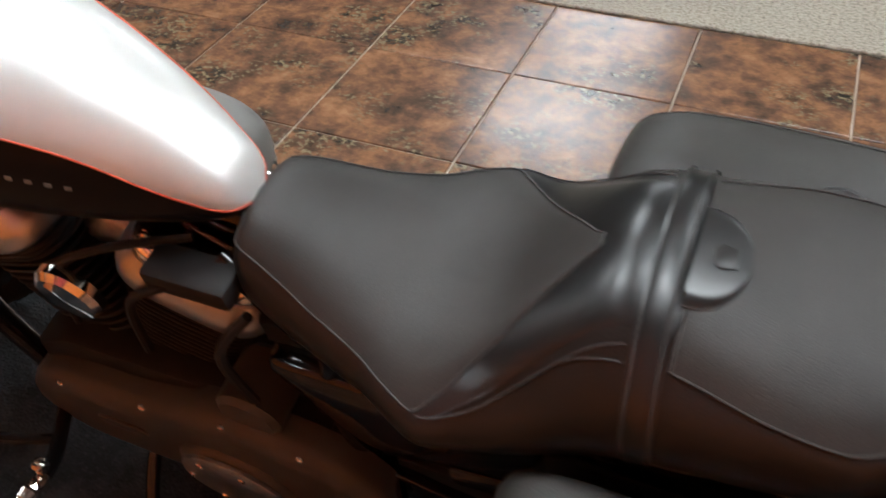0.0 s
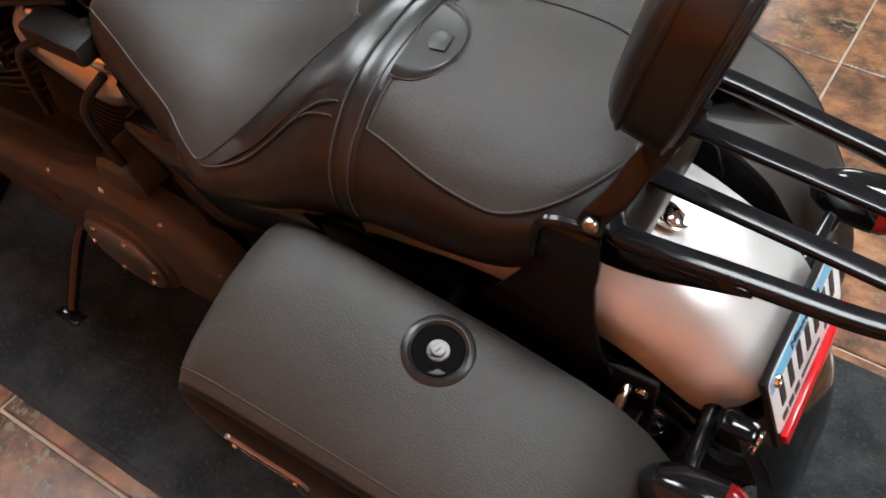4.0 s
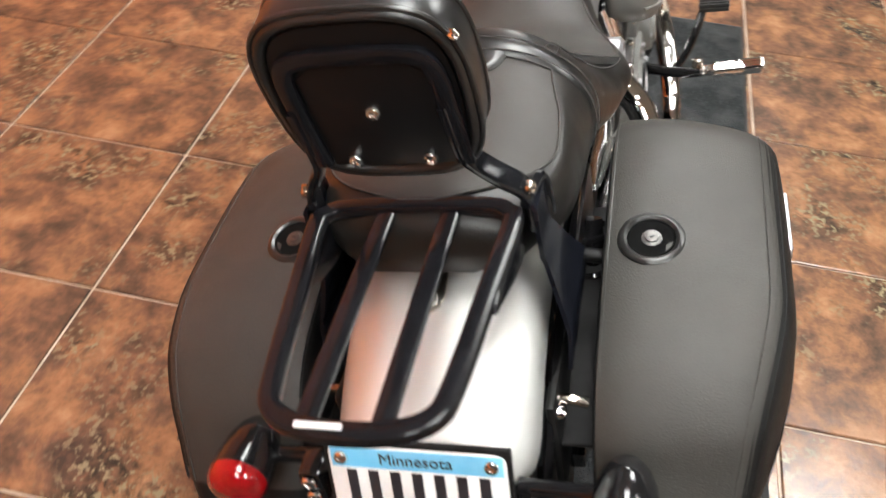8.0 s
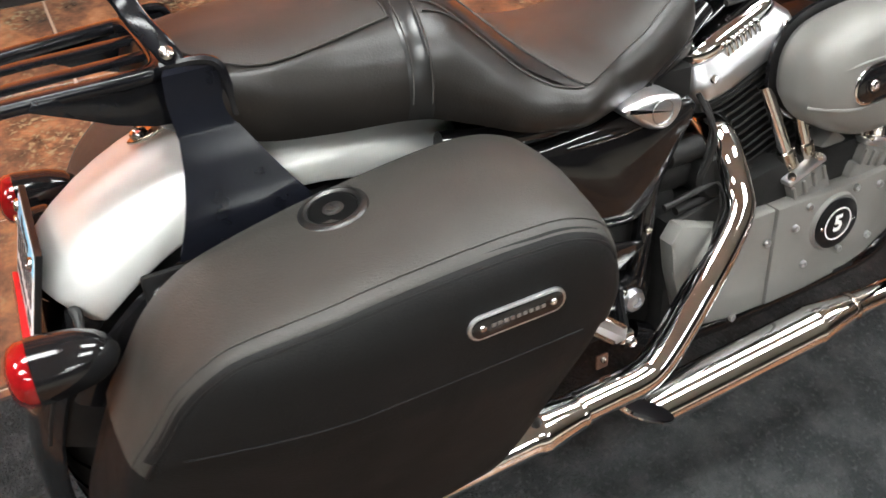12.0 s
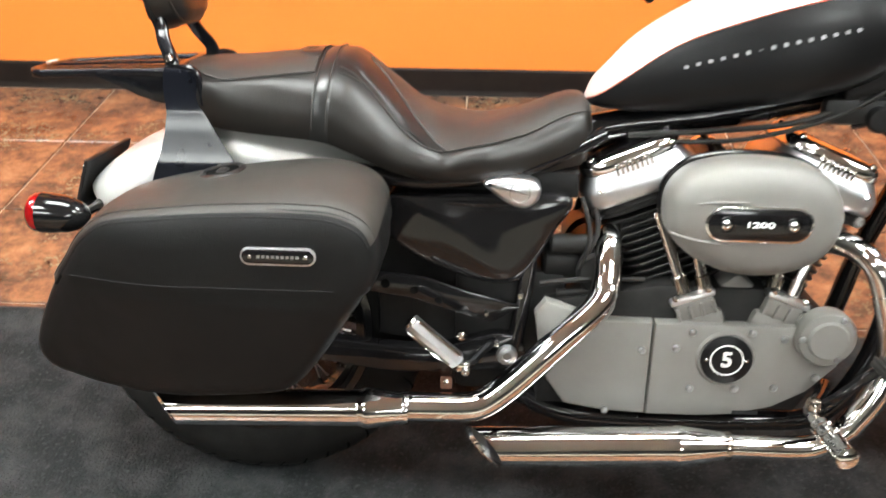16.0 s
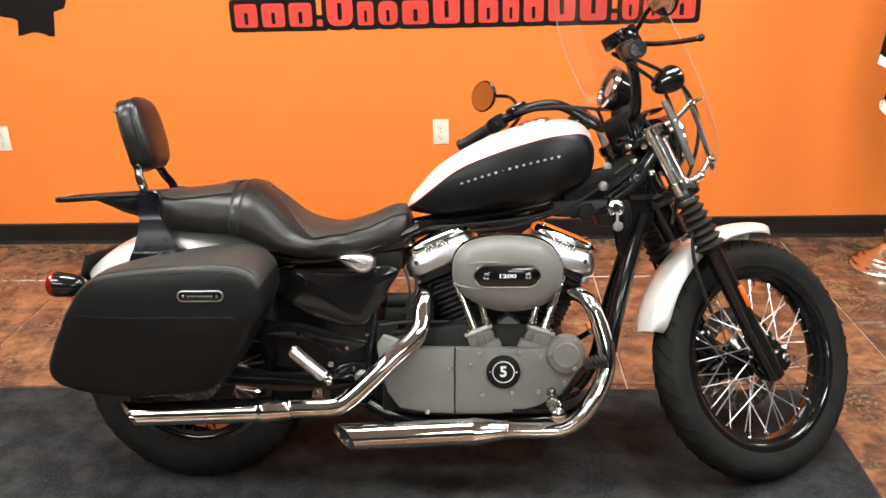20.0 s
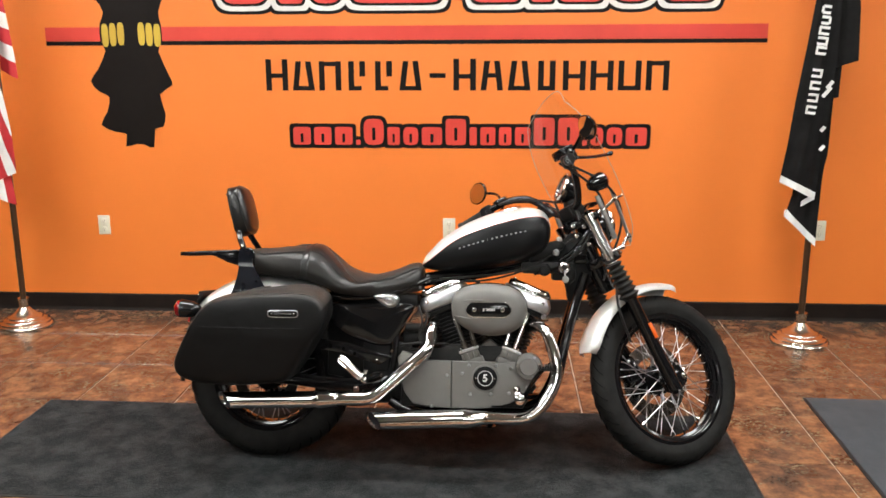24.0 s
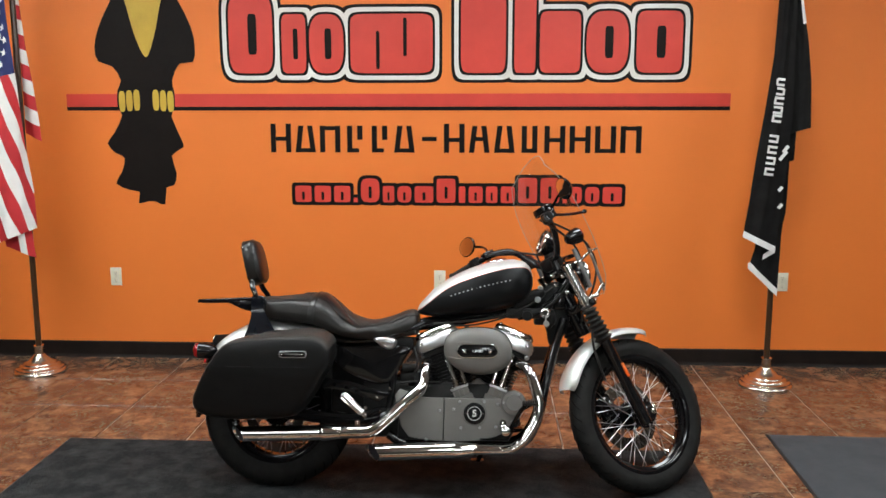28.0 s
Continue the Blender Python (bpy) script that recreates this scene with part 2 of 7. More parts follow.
M_PLATEB = mat("plate_blue", (0.13, 0.46, 0.72), 0.35, col2=(0.22, 0.55, 0.78), scale=12)
M_INK = mat("dark_ink", (0.012, 0.012, 0.016), 0.5, col2=(0.02, 0.02, 0.024), scale=30)
M_PIN = mat("orange_pinstripe", (0.55, 0.10, 0.05), 0.4, col2=(0.48, 0.08, 0.04), scale=30)
M_SIGNR = mat("sign_red", (0.66, 0.055, 0.035), 0.5, col2=(0.60, 0.045, 0.03), scale=4)
M_SIGNW = mat("sign_white", (0.80, 0.79, 0.76), 0.5, col2=(0.74, 0.73, 0.70), scale=4)
M_SIGNK = mat("sign_black", (0.007, 0.005, 0.0045), 0.55, col2=(0.010, 0.007, 0.006), scale=4, spec=0.15)
M_SIGNY = mat("sign_yellow", (0.62, 0.42, 0.05), 0.5, col2=(0.52, 0.34, 0.04), scale=5)
M_OUTLET = mat("ivory_plastic", (0.76, 0.72, 0.58), 0.4, col2=(0.72, 0.68, 0.54), scale=10)
M_SLOT = mat("outlet_slots", (0.16, 0.14, 0.11), 0.6, col2=(0.12, 0.10, 0.08), scale=60)
M_WOOD = mat("dark_pole_wood", (0.035, 0.017, 0.009), 0.3, col2=(0.055, 0.028, 0.014), scale=16)
M_BRASS = mat("nickel_base", (0.66, 0.60, 0.50), 0.24, 1.0, col2=(0.58, 0.52, 0.43), scale=20, rvar=0.05)
M_CLR = mat("flag_red_cloth", (0.52, 0.022, 0.028), 0.75, col2=(0.44, 0.018, 0.024), scale=12, bump=0.2, bscale=700, bdist=0.001)
M_CLW = mat("flag_white_cloth", (0.78, 0.77, 0.75), 0.75, col2=(0.72, 0.71, 0.69), scale=12, bump=0.2, bscale=700, bdist=0.001)
M_CLB = mat("flag_blue_cloth", (0.025, 0.035, 0.14), 0.75, col2=(0.02, 0.028, 0.11), scale=12, bump=0.2, bscale=700, bdist=0.001)
M_CLK = mat("flag_black_cloth", (0.0055, 0.005, 0.005), 0.8, col2=(0.009, 0.0085, 0.0085), scale=12, bump=0.2, bscale=700, bdist=0.001, spec=0.15)
M_LAMP = mat("light_diffuser", (0.98, 1.0, 0.99), 0.5, emit=LAMP)
M_GROOVE = mat("tread_groove", (0.003, 0.003, 0.003), 0.9, col2=(0.004, 0.004, 0.004), scale=60, spec=0.05)
M_CLEAR = mat("polished_clear_edge", (0.30, 0.28, 0.24), 0.3, col2=(0.26, 0.24, 0.21), scale=40)
M_RACK = mat("satin_black_steel", (0.005, 0.005, 0.0060), 0.16, col2=(0.008, 0.0082, 0.010), scale=25, rvar=0.05, spec=0.30)
M_PLATEK = mat("black_plate_enamel", (0.0045, 0.0050, 0.0072), 0.15, col2=(0.0065, 0.0072, 0.0105), scale=14, rvar=0.06, spec=0.22)
M_LOCK = mat("lock_steel", (0.14, 0.135, 0.13), 0.40, 1.0, col2=(0.10, 0.097, 0.094), scale=60)
M_MIRROR = mat("mirror_glass", (0.9, 0.9, 0.9), 0.02, 1.0)
M_GAUGE = mat("gauge_face", (0.26, 0.21, 0.17), 0.35, col2=(0.21, 0.17, 0.14), scale=40, coat=0.5)
M_WHITE = mat("white_print", (0.75, 0.75, 0.74), 0.5, col2=(0.68, 0.68, 0.67), scale=50)
M_GLASS = bpy.data.materials.new("clear_polycarbonate")
M_GLASS.use_nodes = True
_nt = M_GLASS.node_tree
_nt.nodes.remove(_nt.nodes["Principled BSDF"])
_tr, _gl, _mx = (_nt.nodes.new("ShaderNode" + k) for k in ("BsdfTransparent", "BsdfGlossy", "MixShader"))
_tr.inputs[0].default_value = (0.95, 0.955, 0.95, 1)
_gl.inputs["Roughness"].default_value = 0.03
_mx.inputs[0].default_value = 0.10
_nt.links.new(_tr.outputs[0], _mx.inputs[1])
_nt.links.new(_gl.outputs[0], _mx.inputs[2])
_nt.links.new(_mx.outputs[0], _nt.nodes["Material Output"].inputs[0])


# ---------------------------------------------------------------- mesh helpers
def part(name, bm, material, parent=None, label="", smooth=True, m=None, angle=38):
    """Links a bmesh as one mesh object, under parent if given."""
    if isinstance(bm, bpy.types.Mesh):
        me = bm
    else:
        me = bpy.data.meshes.new(name)
        bmesh.ops.recalc_face_normals(bm, faces=bm.faces)
        if smooth:
            for f in bm.faces:
                f.smooth = True
            lim = radians(angle)
            for e in bm.edges:
                if len(e.link_faces) == 2 and e.calc_face_angle(0) > lim:
                    e.smooth = False
        bm.to_mesh(me)
        bm.free()
        me.materials.append(material)
    ob = new(name, me)
    if parent:
        ob.parent = parent
    if m is not None:
        ob.matrix_basis = m
    if label:
        tagged(ob, label)
    return ob


def empty(name, m, label, category, group="", kind=""):
    ob = new(name)
    ob.empty_display_size = 0.1
    ob.matrix_basis = m
    return tagged(ob, label, category, group, kind)


def curve(pts, n=6, closed=False):
    """Catmull-Rom through points (any dimension), n steps a span."""
    P = [np.array(p, float) for p in pts]
    k = len(P)
    out = []
    for i in range(k if closed else k - 1):
        a, b, c, d = (P[(i + j) % k] if closed else P[min(max(i + j, 0), k - 1)] for j in (-1, 0, 1, 2))
        for s in range(n):
            t = s / n
            out.append(0.5 * (2 * b + (c - a) * t + (2 * a - 5 * b + 4 * c - d) * t * t + (3 * b - a - 3 * c + d) * t ** 3))
    if not closed:
        out.append(P[-1])
    return out


def lerp(x, table):
    """Smooth value of a table of (x, v) at x."""
    xs, vs = [a for a, _ in table], [b for _, b in table]
    if x <= xs[0]:
        return vs[0]
    if x >= xs[-1]:
        return vs[-1]
    i = max(j for j in range(len(xs)) if xs[j] <= x)
    i = min(i, len(xs) - 2)
    h = xs[i + 1] - xs[i]
    t = (x - xs[i]) / h
    m0 = (vs[i + 1] - vs[max(i - 1, 0)]) / (xs[i + 1] - xs[max(i - 1, 0)])
    m1 = (vs[min(i + 2, len(vs) - 1)] - vs[i]) / (xs[min(i + 2, len(vs) - 1)] - xs[i])
    return (2 * t ** 3 - 3 * t * t + 1) * vs[i] + (t ** 3 - 2 * t * t + t) * h * m0 + (3 * t * t - 2 * t ** 3) * vs[i + 1] + (t ** 3 - t * t) * h * m1


def loft(rings, closed=True, cap=True, bm=None, wrap=False):
    """Skin over rings of equal counts."""
    bm = bm or bmesh.new()
    V = [[bm.verts.new(Vector(p)) for p in r] for r in rings]
    n = len(V[0])
    for i in range(len(V) if wrap else len(V) - 1):
        a, b = V[i], V[(i + 1) % len(V)]
        for j in range(n if closed else n - 1):
            k = (j + 1) % n
            bm.faces.new((a[j], a[k], b[k], b[j]))
    if cap and closed and not wrap:
        bm.faces.new(V[0][::-1])
        bm.faces.new(V[-1])
    return bm


def tube(pts, r, seg=10, bm=None, cap=True, flat=1.0, up=(0, 0, 1), closed=False, sq=1.0):
    """Round (or flattened, or squared) bar along points; r may be a list."""
    P = [Vector(p) for p in pts]
    R = r if isinstance(r, (list, tuple)) else [r] * len(P)
    rings, u = [], Vector(up)
    for i, p in enumerate(P):
        if closed:
            d = P[(i + 1) % len(P)] - P[i - 1]
        else:
            d = P[min(i + 1, len(P) - 1)] - P[max(i - 1, 0)]
        d.normalize()
        if flat == 1.0 and i:
            s = d.cross(u)
        else:
            s = d.cross(Vector(up) if flat != 1.0 else u)
        if s.length < 1e-4:
            s = d.orthogonal()
        s.normalize()
        u = s.cross(d).normalized()
        rings.append([p + s * (math.copysign(abs(math.cos(a)) ** sq, math.cos(a)) * R[i]) + u * (math.copysign(abs(math.sin(a)) ** sq, math.sin(a)) * R[i] * flat) for a in (2 * math.pi * j / seg for j in range(seg))])
    return loft(rings, cap=cap and not closed, bm=bm, wrap=closed)


def pipe(pts, r, n=6, seg=10, bm=None, **k):
    return tube(curve(pts, n), r, seg, bm, **k)


def lathe(profile, m=None, seg=24, bm=None, closed=False, cap=True):
    """Turns (radius, height) about local z, laid by m."""
    m = m or Matrix()
    rings = [[m @ Vector((r * math.cos(a), r * math.sin(a), h)) for a in (2 * math.pi * j / seg for j in range(seg))] for r, h in profile]
    return loft(rings, bm=bm, wrap=closed, cap=cap and not closed)


def axis(p, d):
    """A frame at p whose z runs along d."""
    return Matrix.Translation(p) @ Vector(d).to_track_quat("Z", "Y").to_matrix().to_4x4()


def rod(a, b, r, seg=10, bm=None, bev=0.0):
    a, b = Vector(a), Vector(b)
    h = (b - a).length
    prof = [(r, 0), (r, h)] if not bev else [(r - bev, 0), (r, bev), (r, h - bev), (r - bev, h)]
    return lathe(prof, axis(a, b - a), seg, bm)


def box(c, s, bev=0.0, m=None, bm=None, seg=2):
    """Bevelled box of centre c and size s."""
    out = bmesh.new()
    bmesh.ops.create_cube(out, size=1.0)
    bmesh.ops.scale(out, vec=s, verts=out.verts)
    if bev:
        bmesh.ops.bevel(out, geom=out.edges[:], offset=bev, segments=seg, affect="EDGES", profile=0.5)
    bmesh.ops.translate(out, vec=c, verts=out.verts)
    if m is not None:
        bmesh.ops.transform(out, matrix=m, verts=out.verts)
    return join(bm, out)


def join(bm, other):
    if bm is None:
        return other
    vs = {v: bm.verts.new(v.co) for v in other.verts}
    for f in other.faces:
        bm.faces.new([vs[v] for v in f.verts])
    other.free()
    return bm


def prism(outline, y0, y1, bev=0.0, plane="xz", seg=2):
    """A plate of that outline between two depths, edges rounded."""
    bm = bmesh.new()
    at = {"xz": lambda p, d: (p[0], d, p[1]), "xy": lambda p, d: (p[0], p[1], d), "yz": lambda p, d: (d, p[0], p[1])}[plane]
    lo = [bm.verts.new(at(p, y0)) for p in outline]
    hi = [bm.verts.new(at(p, y1)) for p in outline]
    f0, f1 = bm.faces.new(lo), bm.faces.new(hi[::-1])
    n = len(lo)
    for i in range(n):
        bm.faces.new((lo[i], hi[i], hi[(i + 1) % n], lo[(i + 1) % n]))
    bmesh.ops.recalc_face_normals(bm, faces=bm.faces)
    if bev:
        edges = {e for f in (f0, f1) for e in f.edges}
        bmesh.ops.bevel(bm, geom=list(edges), offset=bev, segments=seg, affect="EDGES", profile=0.5)
    return bm


def inset(outline, d):
    """The outline drawn in by about d."""
    P = [np.array(p, float) for p in outline]
    n = len(P)
    area = sum(P[i][0] * P[(i + 1) % n][1] - P[(i + 1) % n][0] * P[i][1] for i in range(n))
    s = 1 if area > 0 else -1
    out = []
    for i in range(n):
        t = P[(i + 1) % n] - P[i - 1]
        t = t / (np.linalg.norm(t) + 1e-9)
        out.append(P[i] + s * d * np.array((-t[1], t[0])))
    return out


def stadium(cx, cz, w, h, n=8):
    """A slot outline: half rounds at both ends."""
    r = h / 2
    return [(cx + sx * (w / 2 - r) + r * math.cos(a), cz + r * math.sin(a)) for sx, a0 in ((1, -90), (-1, 90))
            for a in (radians(a0 + 180 * i / n) for i in range(n + 1))]


def ngon(cx, cz, r, n=24, sx=1.0, sz=1.0, e=2.0):
    def sp(v):
        return math.copysign(abs(v) ** (2 / e), v)
    return [(cx + r * sx * sp(math.cos(2 * math.pi * i / n)), cz + r * sz * sp(math.sin(2 * math.pi * i / n))) for i in range(n)]


def bolt(p, d, r, h, parent, name="bolt", material=None, m=None):
    """A domed screw head on a collar."""
    bm = lathe([(r, 0), (r, h * 0.5), (r * 0.86, h * 0.85), (r * 0.45, h), (r * 0.4, h * 0.7), (0.0005, h * 0.7)], axis(p, d), 10)
    return part(name, bm, material or M_CHROME, parent, m=m)


# ---------------------------------------------------------------- structure
def structure():
    x0, x1, y0, y1, h = ROOM
    tagged(part("floor", box(((x0 + x1) / 2, (y0 + y1) / 2, -0.056), (x1 - x0, y1 - y0, 0.1)), M_GROUT, smooth=False), "tiled showroom floor with pale brown grout", "floor", kind="structure")
    tagged(part("wall_back", box(((x0 + x1) / 2, y1 + 0.08, h / 2), (x1 - x0, 0.16, h)), M_WALL, smooth=False), "bright orange painted showroom wall", "wall", kind="structure")
    # the other three walls are unseen, added to close the room and keep it dim
    tagged(part("wall_front", box(((x0 + x1) / 2, y0 - 0.08, h / 2), (x1 - x0, 0.16, h)), M_WALL2, smooth=False), "unseen wall, made dark to cut bounce and reflections", "wall", kind="structure")
    tagged(part("wall_rear", box((x0 - 0.08, (y0 + y1) / 2, h / 2), (0.16, y1 - y0, h)), M_WALL2, smooth=False), "unseen wall, made dark to cut bounce and reflections", "wall", kind="structure")
    tagged(part("wall_far", box((x1 + 0.08, (y0 + y1) / 2, h / 2), (0.16, y1 - y0, h)), M_WALL2, smooth=False), "unseen wall, made dark to cut bounce and reflections", "wall", kind="structure")
    tagged(part("ceiling", box(((x0 + x1) / 2, (y0 + y1) / 2, h + 0.06), (x1 - x0, y1 - y0, 0.12)), M_CEIL, smooth=False), "off-white board ceiling", "ceiling", kind="structure")
    prof = [(y1, 0.0), (y1 - 0.016, 0.0), (y1 - 0.011, 0.012), (y1 - 0.009, 0.02), (y1 - 0.009, 0.098), (y1 - 0.006, 0.103), (y1, 0.104)]
    tagged(part("baseboard", loft([[(x, a, b) for a, b in prof] for x in (x0, x1)]), M_BASE, smooth=False), "black vinyl cove baseboard along the orange wall", "baseboard", kind="structure")
    yc = -1.826
    bm = box(((x0 + x1) / 2, (yc + y0) / 2, 0.004), (x1 - x0, yc - y0, 0.012), 0.004)
    tagged(part("carpet", bm, M_CARPET, smooth=False), "beige speckled loop carpet beside the tiles", "carpet", kind="structure")


def lights():
    h = ROOM[4]
    first = None
    for x, ys in ((-3.3, (0.1,)), (-2.5, (-4.2, -1.6)), (-1.1, (0.05,)), (1.0, (-7.6, -5.6, -1.6, 0.1)), (3.5, (-0.8,)), (6.6, (0.2,))):
        for y in ys:
            m = pose(x, y, h - 0.004)
            if first is None:
                first = empty("ceiling_light", m, "white recessed fluorescent ceiling light panel", "ceiling light", "ceiling lights")
                bm = bmesh.new()
                for c, s in (((0, 0.315, -0.011), (1.28, 0.03, 0.022)), ((0, -0.315, -0.011), (1.28, 0.03, 0.022)), ((0.625, 0, -0.011), (0.03, 0.6, 0.022)), ((-0.625, 0, -0.011), (0.03, 0.6, 0.022))):
                    box(c, s, 0.003, bm=bm)
                part("frame", bm, M_OUTLET, first, smooth=False)
                part("diffuser", box((0, 0, -0.009), (1.22, 0.6, 0.012)), M_LAMP, first, smooth=False)
            else:
                copy_thing(first, m)


def outlets():
    first = None
    for x, z in ((-0.205, 0.53), (-2.275, 0.53), (1.905, 0.535)):
        m = pose(x, WALL_Y, z)
        if first is None:
            first = empty("wall_outlet", m, "ivory plastic duplex power outlet on the orange wall", "outlet", "wall outlets")
            part("cover_plate", prism([(-0.036, -0.058), (0.036, -0.058), (0.036, 0.058), (-0.036, 0.058)], -0.006, 0.0, 0.003), M_OUTLET, first)
            for s in (-0.024, 0.024):
                sock = part("socket", prism(ngon(0, s, 0.0165, 20, 1.0, 0.86, 3), -0.0085, -0.005, 0.001), M_OUTLET, first)
                bm = box((-0.006, -0.009, s + 0.004), (0.0022, 0.002, 0.009))
                box((0.006, -0.009, s + 0.004), (0.0022, 0.002, 0.008), bm=bm)
                box((0.0, -0.009, s - 0.008), (0.005, 0.002, 0.005), bm=bm)
                part("slots", bm, M_SLOT, sock, smooth=False)
            bolt((0, -0.006, 0), (0, -1, 0), 0.003, 0.0015, first, "screw", M_CAST)
        else:
            copy_thing(first, m)


def floor_mats():
    for name, cx, cy, w, d, mt, lab in (("floor_mat", -0.455, -0.004, 2.98, 0.862, M_MAT, "charcoal fibre floor mat under the motorcycle"),
                                        ("floor_mat", 2.02, -0.28, 1.14, 1.84, M_MAT2, "slate grey fibre floor mat with black rubber edge")):
        root = empty(name, pose(cx, cy, 0.001, 0, 0, -0.4 if cx < 0 else -1.2), lab, "floor mat", "floor mats")
        part("fibre_top", box((0, 0, 0.0045), (w - 0.02, d - 0.02, 0.006), 0.002), mt, root, smooth=False)
        bm = bmesh.new()
        o = [(-w / 2, -d / 2), (w / 2, -d / 2), (w / 2, d / 2), (-w / 2, d / 2)]
        i2 = [(-w / 2 + 0.016, -d / 2 + 0.016), (w / 2 - 0.016, -d / 2 + 0.016), (w / 2 - 0.016, d / 2 - 0.016), (-w / 2 + 0.016, d / 2 - 0.016)]
        loft([[(x, y, 0.0) for x, y in o], [(x, y, 0.003) for x, y in o], [(x, y, 0.0065) for x, y in i2], [(x, y, 0.0) for x, y in i2]], bm=bm, cap=False)
        part("rubber_edge", bm, M_EDGE, root, smooth=False)


def display_platform():
    """Low dark platform with a rubber border on the carpet."""
    root = empty("display_platform", pose(2.62, -2.32, 0.010), "low dark display platform with black edge on the carpet", "platform")
    part("platform_top", box((0, 0, 0.018), (1.20, 1.28, 0.034), 0.004), M_MAT2, root, smooth=False)
    w, d = 0.68, 0.72
    for c, sz in (((-w + 0.035, 0, 0.020), (0.09, 2 * d, 0.040)), ((w - 0.035, 0, 0.020), (0.09, 2 * d, 0.040)), ((0, d - 0.035, 0.020), (2 * w - 0.162, 0.09, 0.040)), ((0, -d + 0.035, 0.020), (2 * w - 0.162, 0.09, 0.040))):
        part("border_strip", box(c, sz, 0.008), M_EDGE, root)
    # bright strip added as the thin highlight along the border's foot
    part("edge_highlight", box((-w - 0.012, 0, 0.006), (0.006, 2 * d, 0.012), 0.002), M_ALU, root, "thin bright strip standing in for the edge highlight")


def stand_feet():
    """Feet of a display stand on the grey mat."""
    root = empty("display_stand", pose(2.10, 0.50, 0.0085), "small black steel display stand on the grey mat", "stand")
    part("foot", lathe([(0.036, 0.0), (0.036, 0.008), (0.030, 0.016), (0.012, 0.020)], Matrix.Translation((0.0, -0.15, 0)), 24), M_RUBBER, root)
    part("foot", lathe([(0.024, 0.0), (0.024, 0.008), (0.018, 0.014), (0.012, 0.016)], Matrix.Translation((-0.04, 0.07, 0)), 24), M_RUBBER, root)
    part("leg", pipe([(-0.04, 0.07, 0.012), (0.06, 0.02, 0.05), (0.20, -0.05, 0.085)], 0.013, 5, 10), M_GLOSS, root)
    part("leg", pipe([(0.0, -0.15, 0.016), (0.08, -0.12, 0.05), (0.20, -0.05, 0.085)], 0.010, 5, 10), M_GLOSS, root)

# ---------------------------------------------------------------- motorcycle
# bike frame: x ahead from the rear axle, y to its own other side (+) or its exhaust side (-), z up along the leaning plane
BIKE = pose(-0.80, -0.040, 0.0, -14.0, 0, 0)
RAKE, TURN = 27.0, 30.0
AXLE_X, WHEEL_F, WHEEL_R = 1.536, 0.327, 0.323
OFF = 0.053     # axle ahead of the steering axis
F_HAT = Vector((math.cos(radians(RAKE)), 0, math.sin(radians(RAKE))))
A_HAT = Vector((-math.sin(radians(RAKE)), 0, math.cos(radians(RAKE))))
Q = Vector((AXLE_X, 0, WHEEL_F)) - OFF * F_HAT
STEER = Matrix.Translation(Q) @ pose(0, 0, 0, 0, -RAKE, 0) @ pose(0, 0, 0, 0, 0, TURN)

SEAT_TOP = [(-0.125, 0.775), (-0.11, 0.797), (-0.06, 0.807), (0.0, 0.810), (0.08, 0.818), (0.14, 0.824), (0.17, 0.829), (0.20, 0.824), (0.235, 0.798), (0.31, 0.738),
            (0.40, 0.713), (0.48, 0.729), (0.55, 0.756), (0.580, 0.758), (0.594, 0.748), (0.600, 0.725)]
SEAT_BOT = [(-0.125, 0.735), (-0.09, 0.718), (-0.03, 0.710), (0.054, 0.702), (0.153, 0.692), (0.21, 0.672), (0.273, 0.648), (0.363, 0.634), (0.464, 0.635), (0.557, 0.648), (0.592, 0.658), (0.600, 0.690)]
SEAT_W = [(-0.125, 0.070), (-0.11, 0.094), (-0.07, 0.113), (-0.035, 0.126), (0.0, 0.135), (0.06, 0.131), (0.12, 0.116), (0.17, 0.108), (0.22, 0.113), (0.27, 0.134), (0.31, 0.156), (0.352, 0.170), (0.395, 0.152), (0.43, 0.130), (0.48, 0.109), (0.52, 0.095), (0.56, 0.083), (0.585, 0.074), (0.595, 0.064), (0.600, 0.050)]
SEAT_WB = [(-0.125, 0.055), (-0.09, 0.088), (-0.05, 0.110), (-0.02, 0.130), (0.03, 0.139), (0.10, 0.142), (0.19, 0.146), (0.30, 0.162), (0.352, 0.164), (0.41, 0.142), (0.50, 0.112), (0.58, 0.084), (0.595, 0.066), (0.600, 0.050)]
# how far down the rounded shoulder lies below the crown
SEAT_SH = [(-0.125, 0.01), (-0.05, 0.022), (0.06, 0.024), (0.16, 0.026), (0.22, 0.032), (0.27, 0.040), (0.31, 0.042), (0.355, 0.036), (0.40, 0.024), (0.50, 0.028), (0.58, 0.026), (0.600, 0.012)]


